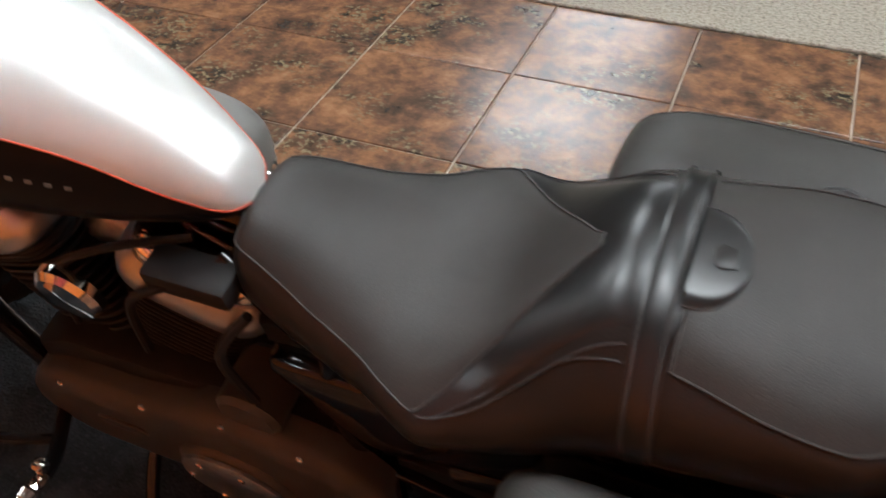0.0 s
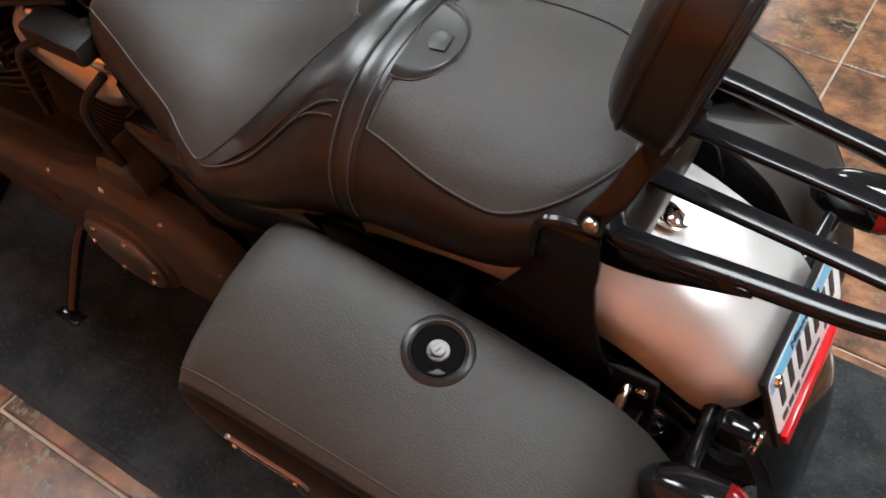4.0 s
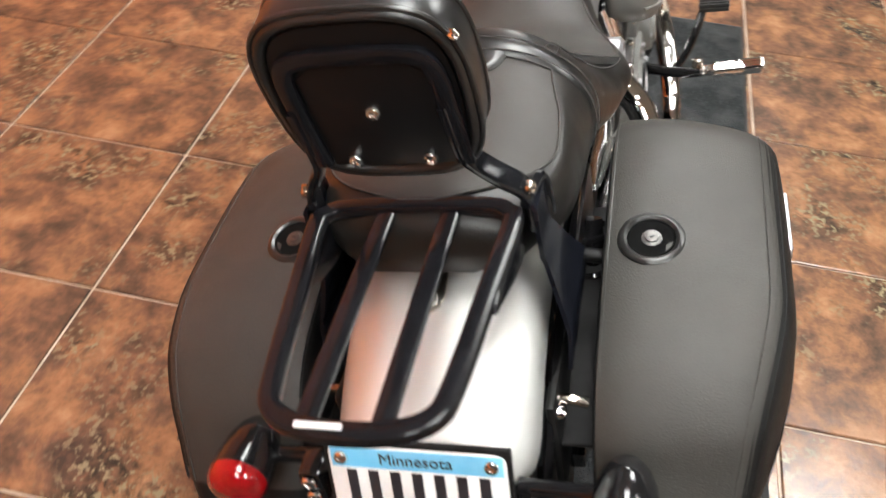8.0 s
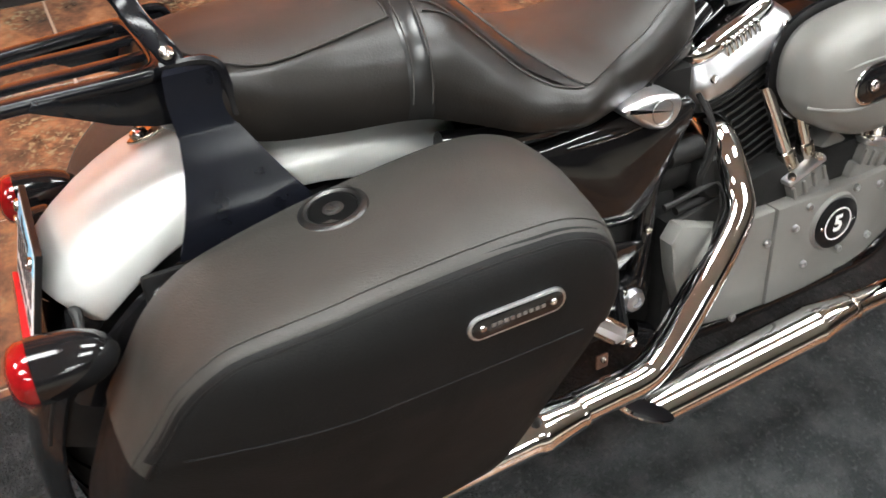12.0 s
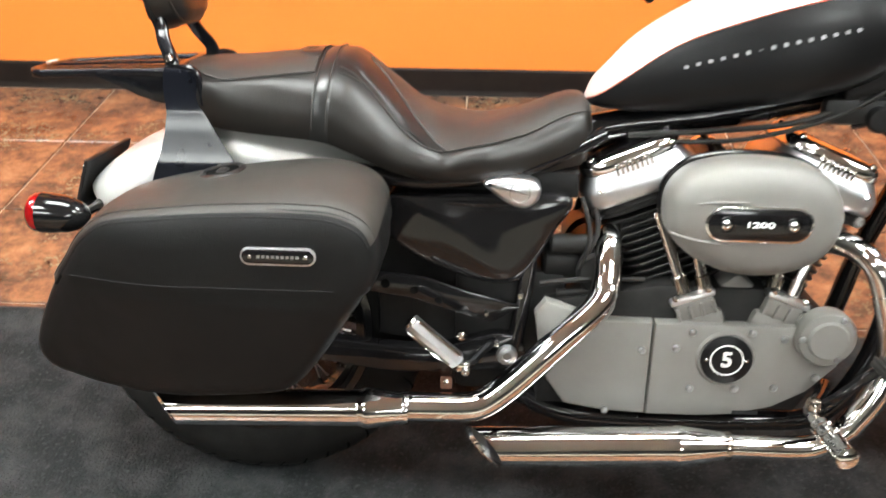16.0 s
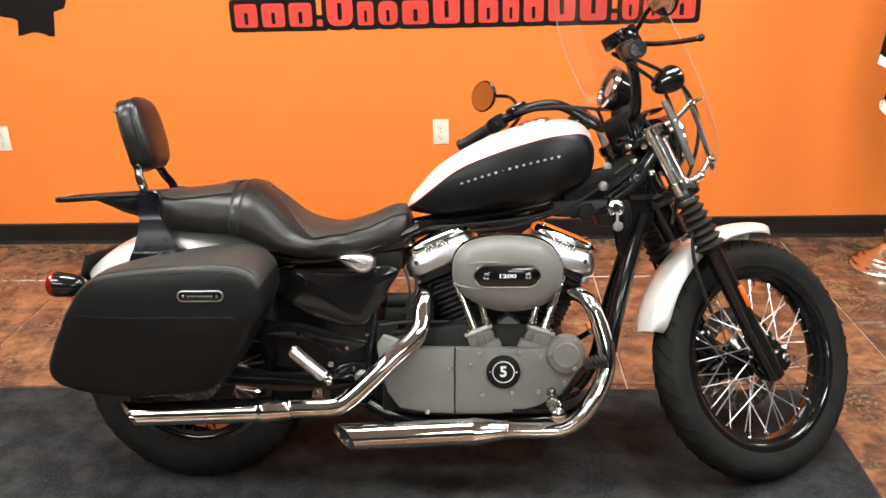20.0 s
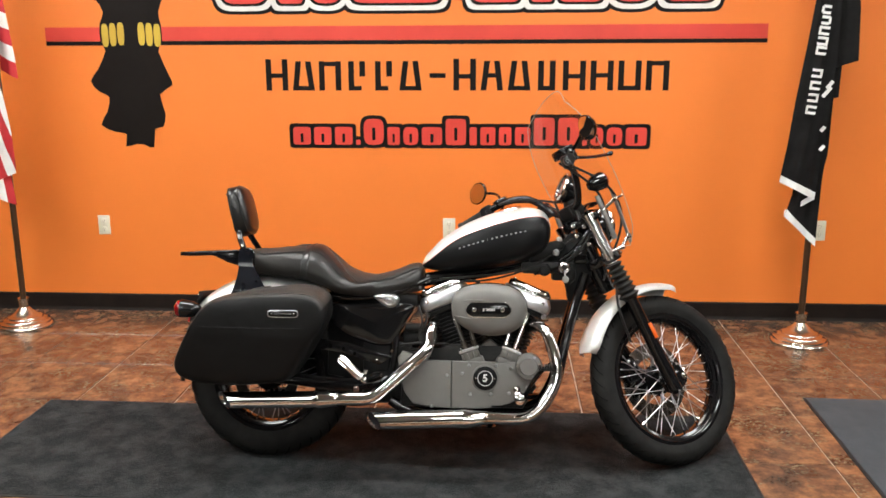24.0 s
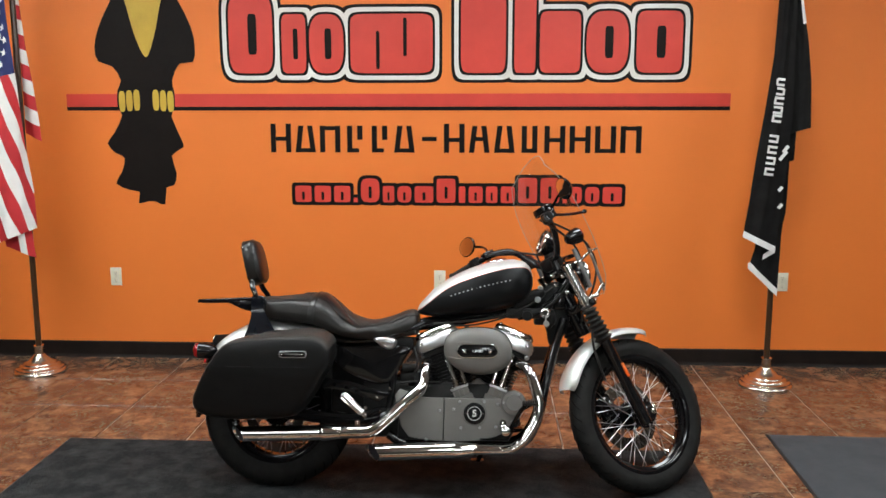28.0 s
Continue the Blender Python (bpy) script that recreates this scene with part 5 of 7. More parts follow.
    # hoses and coil on the kickstand side
    for pts, r in (([(0.60, 0.07, 0.70), (0.68, 0.11, 0.685), (0.74, 0.115, 0.63), (0.76, 0.12, 0.52)], 0.006), ([(0.66, 0.05, 0.71), (0.76, 0.095, 0.705), (0.84, 0.11, 0.65), (0.86, 0.12, 0.54)], 0.0055),
                   ([(0.58, 0.10, 0.66), (0.62, 0.13, 0.60), (0.60, 0.135, 0.50)], 0.007)):
        part("engine_hose", pipe(pts, r, 6, 8), M_RUBBER, root, "black rubber engine hose")
    part("ignition_coil", box((0.645, 0.085, 0.690), (0.11, 0.05, 0.035), 0.008), M_RUBBER, root, "black ignition coil")
    # exhaust
    p1 = [(0.668, -0.010, 0.518), (0.650, -0.050, 0.526), (0.639, -0.088, 0.520), (0.634, -0.115, 0.497), (0.630, -0.140, 0.460), (0.614, -0.165, 0.427), (0.551, -0.190, 0.372), (0.482, -0.208, 0.308), (0.437, -0.217, 0.273), (0.405, -0.221, 0.262), (0.349, -0.222, 0.260), (0.285, -0.222, 0.258)]
    ex = part("rear_exhaust_pipe", pipe(p1, 0.0252, 6, 20), M_CHROME, root, "chrome rear exhaust header and muffler")

    def slash(bm, x_from, zc, yc):
        """Cuts the open end askew: the outer lower wall is the shorter one."""
        for v in bm.verts:
            if v.co.x < x_from:
                v.co.x -= 0.45 * (v.co.z - zc) + 0.85 * (v.co.y - yc)
        return bm
    part("muffler", slash(lathe([(0.0255, 0), (0.0265, 0.010), (0.0345, 0.060), (0.0350, 0.066), (0.0340, 0.074), (0.0315, 0.078), (0.0310, 0.084), (0.0305, 0.42), (0.0285, 0.418), (0.0285, 0.36)], axis((0.300, -0.226, 0.258), (-1, 0, -0.030)), 28), -0.10, 0.246, -0.226), M_CHROME, ex, "chrome slash-cut muffler")
    part("clamp", lathe([(0.0275, 0), (0.0290, 0.004), (0.0275, 0.010)], axis((0.303, -0.224, 0.258), (-1, 0, 0)), 24, cap=False), M_CHROME, ex)
    part("muffler_bore", slash(lathe([(0.0286, 0), (0.0, 0.001)], axis((-0.108, -0.226, 0.246), (-1, 0, 0)), 24), 0.0, 0.246, -0.226), M_INK, ex)
    p2 = [(1.005, -0.070, 0.525), (1.035, -0.115, 0.530), (1.062, -0.150, 0.512), (1.082, -0.162, 0.465), (1.098, -0.172, 0.405), (1.100, -0.180, 0.350), (1.078, -0.192, 0.290), (1.042, -0.200, 0.236), (0.998, -0.205, 0.205), (0.95, -0.206, 0.197), (0.84, -0.206, 0.197)]
    ex2 = part("front_exhaust_pipe", pipe(p2, 0.0205, 6, 20), M_CHROME, root, "chrome front exhaust header and muffler")
    part("muffler", slash(lathe([(0.0225, 0), (0.024, 0.012), (0.035, 0.085), (0.035, 0.092), (0.0335, 0.096), (0.0330, 0.42), (0.0310, 0.418), (0.0310, 0.36)], axis((0.850, -0.206, 0.197), (-1, 0, -0.045)), 28), 0.45, 0.178, -0.206), M_CHROME, ex2, "chrome slash-cut muffler")
    part("clamp", lathe([(0.0245, 0), (0.0258, 0.004), (0.0245, 0.010)], axis((0.850, -0.206, 0.197), (-1, 0, 0)), 24, cap=False), M_CHROME_D, ex2)
    part("muffler_bore", slash(lathe([(0.0311, 0), (0.0, 0.001)], axis((0.440, -0.206, 0.178), (-1, 0, -0.045)), 24), 0.6, 0.178, -0.206), M_INK, ex2)
    part("heat_shield", pipe([(p[0], p[1] - 0.0015, p[2]) for p in p2[3:8]], 0.0218, 5, 20), M_CHROME, ex2)
    # primary cover on the kickstand side
    pc = curve([(0.50, 0.42), (0.58, 0.445), (0.68, 0.455), (0.80, 0.42), (0.93, 0.41), (1.02, 0.36), (1.03, 0.28), (0.98, 0.215), (0.88, 0.20), (0.74, 0.195), (0.60, 0.19), (0.50, 0.21), (0.445, 0.27), (0.45, 0.36)], 4, True)
    pr = part("primary_cover", loft([[(p[0], y, p[1]) for p in inset(pc, d)] for y, d in ((0.115, 0.0), (0.145, 0.0), (0.160, 0.006), (0.168, 0.018), (0.171, 0.04))]), M_GREY_SHADE, root, "grey powder-coated primary cover, shade put into its colour", angle=60)
    db = part("derby_cover", lathe([(0.098, 0), (0.096, 0.010), (0.088, 0.018), (0.074, 0.022), (0.0, 0.022)], axis((0.685, 0.162, 0.270), (0, 1, 0)), 40), M_GREY_SHADE, pr, "round grey clutch cover bulge, shade put into its colour")
    part("derby_plate", lathe([(0.083, 0.019), (0.083, 0.024), (0.079, 0.027), (0.0, 0.028)], axis((0.685, 0.162, 0.275), (0, 1, 0)), 40), M_CAST, db, "polished derby cover")
    for a in range(0, 360, 60):
        bolt((0.685 + 0.068 * math.cos(radians(a)), 0.188, 0.275 + 0.068 * math.sin(radians(a))), (0, 1, 0), 0.006, 0.005, db, "screw")
    part("inspection_cover", prism(stadium(0.86, 0.33, 0.085, 0.03), 0.168, 0.175, 0.002), M_GREY_SHADE, pr)
    for p in pc[2::5]:
        q = (p[0] + (0.74 - p[0]) * 0.06, p[1] + (0.30 - p[1]) * 0.08)
        bolt((q[0], 0.160, q[1]), (0, 1, 0), 0.0065, 0.006, pr, "cover_screw", M_CHROME)
    part("starter_housing", rod((0.62, 0.06, 0.47), (0.62, 0.15, 0.47), 0.045, 24, bev=0.008), M_GREY_SHADE, root, "grey starter housing, shade put into its colour")
    part("starter_motor", rod((0.62, -0.12, 0.47), (0.62, 0.06, 0.47), 0.038, 24, bev=0.006), M_ENGBLK, root, "black starter motor")
    part("intake_manifold", pipe([(0.80, 0.0, 0.60), (0.835, 0.0, 0.615), (0.87, 0, 0.60)], 0.03, 4, 14), M_CAST, root)
    part("throttle_body", box((0.835, -0.05, 0.615), (0.085, 0.11, 0.075), 0.01), M_ENGBLK, root, "black throttle body")


def frame_parts(root):
    T = lambda n, pts, r, mt=M_GLOSS, lab="", **k: part(n, pipe(pts, r, 5, 10, **k), mt, root, lab)
    T("backbone", [(1.14, 0, 0.80), (1.0, 0, 0.765), (0.80, 0, 0.725), (0.62, 0, 0.70), (0.50, 0, 0.66)], 0.026, M_GLOSS, "black steel frame backbone")
    part("steering_head", rod(Q + A_HAT * 0.40, Q + A_HAT * 0.60, 0.036, 20, bev=0.004), M_GLOSS, root, "black steering head")
    for s in (-1, 1):
        T("downtube", [(1.215, s * 0.025, 0.725), (1.175, s * 0.06, 0.60), (1.135, s * 0.085, 0.45), (1.10, s * 0.095, 0.30), (1.03, s * 0.10, 0.205), (0.90, s * 0.105, 0.19), (0.60, s * 0.105, 0.19), (0.48, s * 0.105, 0.24)], 0.0185, M_GLOSS, "black frame downtube and cradle")
        T("seat_rail", [(0.62, s * 0.06, 0.70), (0.48, s * 0.105, 0.645), (0.32, s * 0.115, 0.625), (0.18, s * 0.112, 0.645)], 0.014, M_GLOSS)
        T("rear_downtube", [(0.48, s * 0.105, 0.645), (0.50, s * 0.108, 0.50), (0.48, s * 0.108, 0.32)], 0.015, M_GLOSS)
        arm = part("swingarm", prism(curve([(0.50, 0.318), (0.485, 0.345), (0.44, 0.352), (0.37, 0.330), (0.29, 0.322), (0.10, 0.338), (-0.04, 0.342), (-0.055, 0.322), (-0.04, 0.303), (0.10, 0.292), (0.18, 0.283), (0.27, 0.272), (0.36, 0.276), (0.44, 0.282), (0.485, 0.292)], 3, True), s * 0.093, s * 0.121, 0.004), M_GLOSS, root, "black rectangular swingarm")
        bolt((0.468, s * 0.118, 0.314), (0, s, 0), 0.019, 0.016, arm, "pivot_bolt", M_ALU)
        bolt((0.0, s * 0.135, 0.323), (0, s, 0), 0.016, 0.016, arm, "axle_nut", M_CHROME_D)
    br = part("side_bracket", prism([(0.19, 0.473), (0.324, 0.456), (0.404, 0.430), (0.481, 0.411), (0.486, 0.404), (0.439, 0.374), (0.38, 0.392), (0.30, 0.417), (0.19, 0.432)], -0.124, -0.117, 0.0025), M_GLOSS, root, "black steel bag support bracket")
    for x, z, r in ((0.253, 0.443, 0.0085), (0.303, 0.432, 0.0075), (0.346, 0.415, 0.0075)):
        part("bracket_hole", lathe([(r, 0), (r - 0.001, 0.0012), (0.0, 0.0006)], axis((x, -0.1238, z), (0, -1, 0)), 16), M_GROOVE, br)
    for x, y, z, r in ((0.387, -0.118, 0.347, 0.010), (0.447, -0.124, 0.336, 0.007), (0.430, -0.124, 0.392, 0.005), (0.487, -0.124, 0.428, 0.006)):
        bolt((x, y, z), (0, -1, 0), r, 0.008, br, "bracket_bolt", M_CHROME_D)
    part("brake_hose_tab", box((0.364, -0.190, 0.290), (0.020, 0.004, 0.024), 0.002), M_RUST, root, "small rusty exhaust tab")
    bolt((0.364, -0.1922, 0.294), (0, -1, 0), 0.005, 0.004, root, "tab_bolt", M_CHROME_D)
    st = part("starter_motor", rod((0.525, -0.062, 0.478), (0.640, -0.062, 0.478), 0.036, 24, bev=0.006), M_ENGBLK, root, "black starter motor behind the rear cylinder")
    part("solenoid", rod((0.535, -0.095, 0.515), (0.600, -0.095, 0.515), 0.018, 18, bev=0.004), M_ENGBLK, st)
    bolt((0.600, -0.095, 0.515), (1, 0, 0), 0.008, 0.01, st, "terminal", M_CHROME_D)
    part("drive_belt_guard", prism([(0.10, 0.39), (0.30, 0.375), (0.45, 0.372), (0.46, 0.235), (0.32, 0.225), (0.20, 0.255), (0.10, 0.285)], 0.094, 0.104, 0.003), M_BLACK, root, "black drive belt guard")
    # oil tank and battery side
    o = curve([(0.252, 0.600), (0.34, 0.606), (0.45, 0.608), (0.54, 0.608), (0.566, 0.600), (0.566, 0.580), (0.546, 0.550), (0.520, 0.500), (0.494, 0.462), (0.464, 0.447), (0.412, 0.450), (0.328, 0.478), (0.262, 0.522), (0.244, 0.560)], 4, True)
    def shell(y, k):
        ring = []
        for p in o:
            x, z = 0.43 + (p[0] - 0.43) * k, 0.535 + (p[1] - 0.535) * k
            # a soft crease runs down the face from its upper rear
            off = ((x - 0.356) * 0.725 + (z - 0.553) * 0.689)
            lift = 0.0035 * math.exp(-(off / 0.030) ** 2) * (1 if abs(y) > 0.12 else 0)
            ring.append((x, y + math.copysign(lift, y), z))
        return ring
    steps = ((0.003, 1.0), (0.108, 1.0), (0.116, 0.985), (0.1205, 0.955), (0.123, 0.90), (0.1255, 0.80), (0.1275, 0.66), (0.129, 0.50), (0.130, 0.33), (0.1305, 0.15))
    ot = part("oil_tank", loft([shell(-y, k) for y, k in steps]), M_GLOSS, root, "gloss black oil tank", angle=60)
    part("side_cover", loft([shell(y, k) for y, k in steps]), M_GLOSS, root, "gloss black battery side cover", angle=60)
    part("oil_tank_lip", pipe([(0.25, -0.114, 0.580), (0.334, -0.121, 0.590), (0.45, -0.122, 0.591), (0.555, -0.116, 0.598)], 0.006, 6, 10), M_GLOSS, ot)
    tear = curve([(0.418, 0.634), (0.450, 0.642), (0.490, 0.640), (0.512, 0.628), (0.508, 0.605), (0.488, 0.592), (0.462, 0.598), (0.436, 0.616)], 4, True)
    cap = part("oil_filler_cap", loft([[(p[0], y, p[1]) for p in inset(tear, d)] for y, d in ((-0.112, 0.0), (-0.146, 0.0), (-0.150, 0.0018), (-0.153, 0.0055), (-0.1545, 0.009))]), M_ALU, root, "satin silver teardrop oil cap", angle=35)
    part("cap_recess", tube([(p[0], -0.1545, p[1]) for p in ngon(0.478, 0.619, 0.0165, 20)], 0.0012, 6, closed=True), M_CAST, cap)
    part("seat_pan", prism([(0.29, 0.595), (0.58, 0.595), (0.58, 0.64), (0.45, 0.648), (0.36, 0.654), (0.29, 0.64)], -0.095, 0.095, 0.01), M_BLACK, root, "black under-seat tray")
    part("gearbox_case", box((0.47, 0.0, 0.345), (0.20, 0.19, 0.24), 0.02), M_ENGBLK, root, "black gearbox case")
    part("inner_fender", prism([(0.235, 0.33), (0.40, 0.30), (0.40, 0.60), (0.235, 0.60)], -0.085, 0.085, 0.01), M_BLACK, root, "black inner fender and battery tray")
    # wiring, hoses and small brackets between oil tank and engine
    for pts, r in (([(0.60, -0.06, 0.62), (0.615, -0.10, 0.55), (0.60, -0.11, 0.50), (0.62, -0.09, 0.45)], 0.005), ([(0.585, -0.10, 0.60), (0.60, -0.125, 0.54), (0.585, -0.12, 0.48)], 0.004), ([(0.55, -0.11, 0.43), (0.62, -0.11, 0.435), (0.68, -0.10, 0.43)], 0.007),
                   ([(0.52, -0.12, 0.45), (0.60, -0.118, 0.46), (0.70, -0.1, 0.455)], 0.005), ([(0.66, -0.06, 0.70), (0.80, -0.07, 0.712), (0.95, -0.075, 0.735), (1.08, -0.06, 0.80), (1.17, -0.06, 0.86)], 0.005), ([(0.70, -0.06, 0.69), (0.85, -0.075, 0.70), (1.0, -0.075, 0.745), (1.12, -0.07, 0.82)], 0.004)):
        T("hose", pts, r, M_RUBBER, "black rubber hose")
    # passenger peg and its bracket
    for s in (-1, 1):
        peg = part("passenger_peg", rod((0.304, s * 0.206, 0.408), (0.384, s * 0.200, 0.336), 0.0155, 6, bev=0.002), M_ALU, root, "folded hexagonal chrome passenger foot peg")
        part("peg_end", lathe([(0.0135, 0), (0.0125, 0.004), (0.006, 0.005), (0.0, 0.003)], axis((0.3045, s * 0.206, 0.4075), (-0.08, s * 0.006, 0.072)), 14), M_CHROME, peg)
        for d in (-0.013, 0.013):
            part("peg_rib", rod((0.309 + 0.7 * d, s * 0.214, 0.404 + 0.7 * d), (0.378 + 0.7 * d, s * 0.209, 0.342 + 0.7 * d), 0.0035, 6, bev=0.001), M_CHROME, peg)
        part("peg_clevis", box((0.393, s * 0.199, 0.329), (0.022, 0.020, 0.018), 0.003, m=None), M_CHROME, peg)
        part("peg_arm", pipe([(0.393, s * 0.199, 0.329), (0.405, s * 0.185, 0.327), (0.425, s * 0.15, 0.332), (0.445, s * 0.120, 0.340)], 0.0075, 4, 8), M_GLOSS, peg)
        bolt((0.397, s * 0.208, 0.323), (0, s, 0), 0.008, 0.008, peg, "peg_bolt", M_CHROME)
        # rider pegs out in front
        rp = part("rider_peg", lathe([(0.008, 0), (0.011, 0.004), (0.0125, 0.03), (0.0165, 0.034), (0.0165, 0.048), (0.0145, 0.05), (0.0145, 0.056), (0.0165, 0.058), (0.0165, 0.072), (0.0145, 0.074), (0.0145, 0.080), (0.0165, 0.082), (0.0165, 0.118), (0.0175, 0.120), (0.0175, 0.130), (0.012, 0.134), (0, 0.134)], axis((0.955, s * 0.262, 0.292), (0.06, s * 1, 0.02)), 16), M_CHROME, root, "ribbed chrome rider foot peg")
        part("peg_bracket", pipe([(0.955, s * 0.27, 0.292), (0.965, s * 0.23, 0.285), (1.0, s * 0.17, 0.275), (1.03, s * 0.11, 0.27)], 0.012, 5, 10), M_GLOSS, rp)
        bolt((0.955, s * 0.262, 0.305), (0, 0, 1), 0.012, 0.018, rp, "peg_clevis", M_CHROME_D)
        arm = [(0.985, -0.215, 0.282), (1.0, -0.240, 0.315), (1.025, -0.262, 0.360), (1.050, -0.275, 0.390)] if s < 0 else [(0.985, s * 0.215, 0.282), (1.02, s * 0.235, 0.30), (1.07, s * 0.255, 0.325), (1.115, s * 0.265, 0.350)]
        ped = part("foot_pedal", pipe(arm, 0.0085, 5, 8), M_GLOSS, root, "black brake pedal with ribbed rubber pad" if s < 0 else "black gear shift lever with chrome peg")
        if s < 0:
            for i in range(6):
                part("pad_rib", box((1.035 + 0.009 * i, -0.295, 0.398 + 0.001 * i), (0.0055, 0.062, 0.010), 0.002), M_RUBBER, ped)
            part("pedal_pad", box((1.057, -0.295, 0.391), (0.056, 0.06, 0.008), 0.002), M_RUBBER, ped)
        else:
            part("shift_peg", rod((1.115, 0.25, 0.350), (1.115, 0.335, 0.352), 0.011, 12, bev=0.002), M_CHROME, ped)
    # drive belt guard and lower belt
    part("belt_guard", pipe([(0.02, 0.115, 0.46), (0.18, 0.115, 0.45), (0.36, 0.115, 0.42)], 0.022, 5, 8, flat=0.35, up=(0, 1, 0)), M_GLOSS, root, "black drive belt guard")
    # kickstand
    ks = part("kickstand", pipe([(0.90, 0.10, 0.20), (0.88, 0.19, 0.15), (0.855, 0.275, 0.082)], 0.011, 5, 10), M_GLOSS, root, "black steel kickstand, folded out")
    part("kickstand_foot", box((0, 0, 0), (0.06, 0.03, 0.010), 0.004, m=Matrix.Translation((0.85, 0.285, 0.078)) @ pose(0, 0, 0, 14, 0, 0)), M_GLOSS, ks)
    # horn, ignition switch, coil cover under the tank
    part("coil_cover", prism(curve([(1.00, 0.765), (1.07, 0.785), (1.125, 0.815), (1.132, 0.842), (1.10, 0.852), (1.03, 0.825)], 3, True), -0.075, -0.02, 0.010), M_BLACK, root, "black coil and switch cover")
    bolt((1.102, -0.076, 0.806), (0, -1, 0), 0.013, 0.01, root, "cover_bolt", M_CAST)
    bolt((1.113, -0.06, 0.855), (0, -1, 0), 0.012, 0.012, root, "cover_bolt", M_CAST)
    ig = part("ignition_switch", lathe([(0.020, 0), (0.024, 0.006), (0.024, 0.050), (0.021, 0.058), (0.012, 0.064), (0.010, 0.060), (0.0, 0.060)], axis((1.128, -0.05, 0.752), (0.06, -1, -0.03)), 24), M_CHROME, root, "chrome ignition switch with a key")
    part("key", prism(ngon(1.135, 0.705, 0.013, 16), -0.118, -0.116, 0.0005), M_CAST, ig)
    part("key_stem", box((1.133, -0.117, 0.725), (0.006, 0.002, 0.03)), M_CAST, ig)
    for s in (-1, 1):
        part("neck_gusset", prism(curve([(1.05, 0.775), (1.11, 0.835), (1.17, 0.885), (1.225, 0.86), (1.245, 0.79), (1.235, 0.70), (1.190, 0.62), (1.155, 0.62), (1.14, 0.69), (1.09, 0.74)], 3, True), s * 0.026, s * 0.032, 0.002), M_SATIN, root, "black steel neck gusset")
    part("wiring_cover", pipe([(1.150, -0.060, 0.765), (1.158, -0.064, 0.725), (1.150, -0.062, 0.685)], [0.012] + [0.020] * 7 + [0.011, 0.009, 0.008], 5, 12), M_BLACK, root, "black wiring cover")
    # cable bundle behind the tank's nose, with its connectors and ties
    for k in range(5):
        dy = 0.010 * k
        part("control_cable", pipe([(1.02, -0.070 + 0.4 * dy, 0.722 + 0.004 * k), (1.09, -0.078 + dy, 0.742 + 0.006 * k), (1.15, -0.074 + dy, 0.775 + 0.008 * k), (1.20, -0.078 + dy, 0.82 + 0.010 * k), (1.235, -0.085 + dy, 0.875 + 0.008 * k)], 0.0046 - 0.0004 * k, 6, 8), M_RUBBER if k % 2 else M_GLOSS, root)
    for x, y, z in ((1.075, -0.083, 0.744), (1.125, -0.082, 0.765), (1.185, -0.084, 0.812)):
        part("cable_tie", lathe([(0.014, -0.003), (0.016, -0.002), (0.016, 0.002), (0.014, 0.003)], axis((x, y + 0.012, z + 0.006), (0.8, 0, 0.55)), 14, closed=True), M_GLOSS, root)
    for x, y, z in ((1.205, -0.070, 0.905), (1.178, -0.078, 0.868), (1.222, -0.082, 0.838), (1.165, -0.072, 0.905)):
        bolt((x, y, z), (0, -1, 0.1), 0.009, 0.012, root, "clamp_bolt", M_CHROME)
    part("horn_button", lathe([(0.022, 0), (0.022, 0.008), (0.018, 0.014), (0.008, 0.016), (0.0, 0.014)], axis((1.058, -0.078, 0.738), (0, -1, 0)), 24), M_BLACK, root, "round black cover under the tank")
    part("reflector_plate", box((1.045, -0.062, 0.748), (0.15, 0.03, 0.045), 0.012), M_ENGBLK, root, "black electrical cover")
    part("fork_stop", box((1.195, -0.05, 0.80), (0.05, 0.03, 0.07), 0.008), M_GLOSS, root)
    part("regulator", box((1.12, -0.02, 0.735), (0.06, 0.10, 0.07), 0.008), M_ENGBLK, root, "black finned regulator")
    part("horn", lathe([(0.045, 0), (0.045, 0.012), (0.038, 0.02), (0.0, 0.022)], axis((0.83, 0.11, 0.62), (0, 1, 0)), 24), M_CHROME, root, "chrome horn cover")


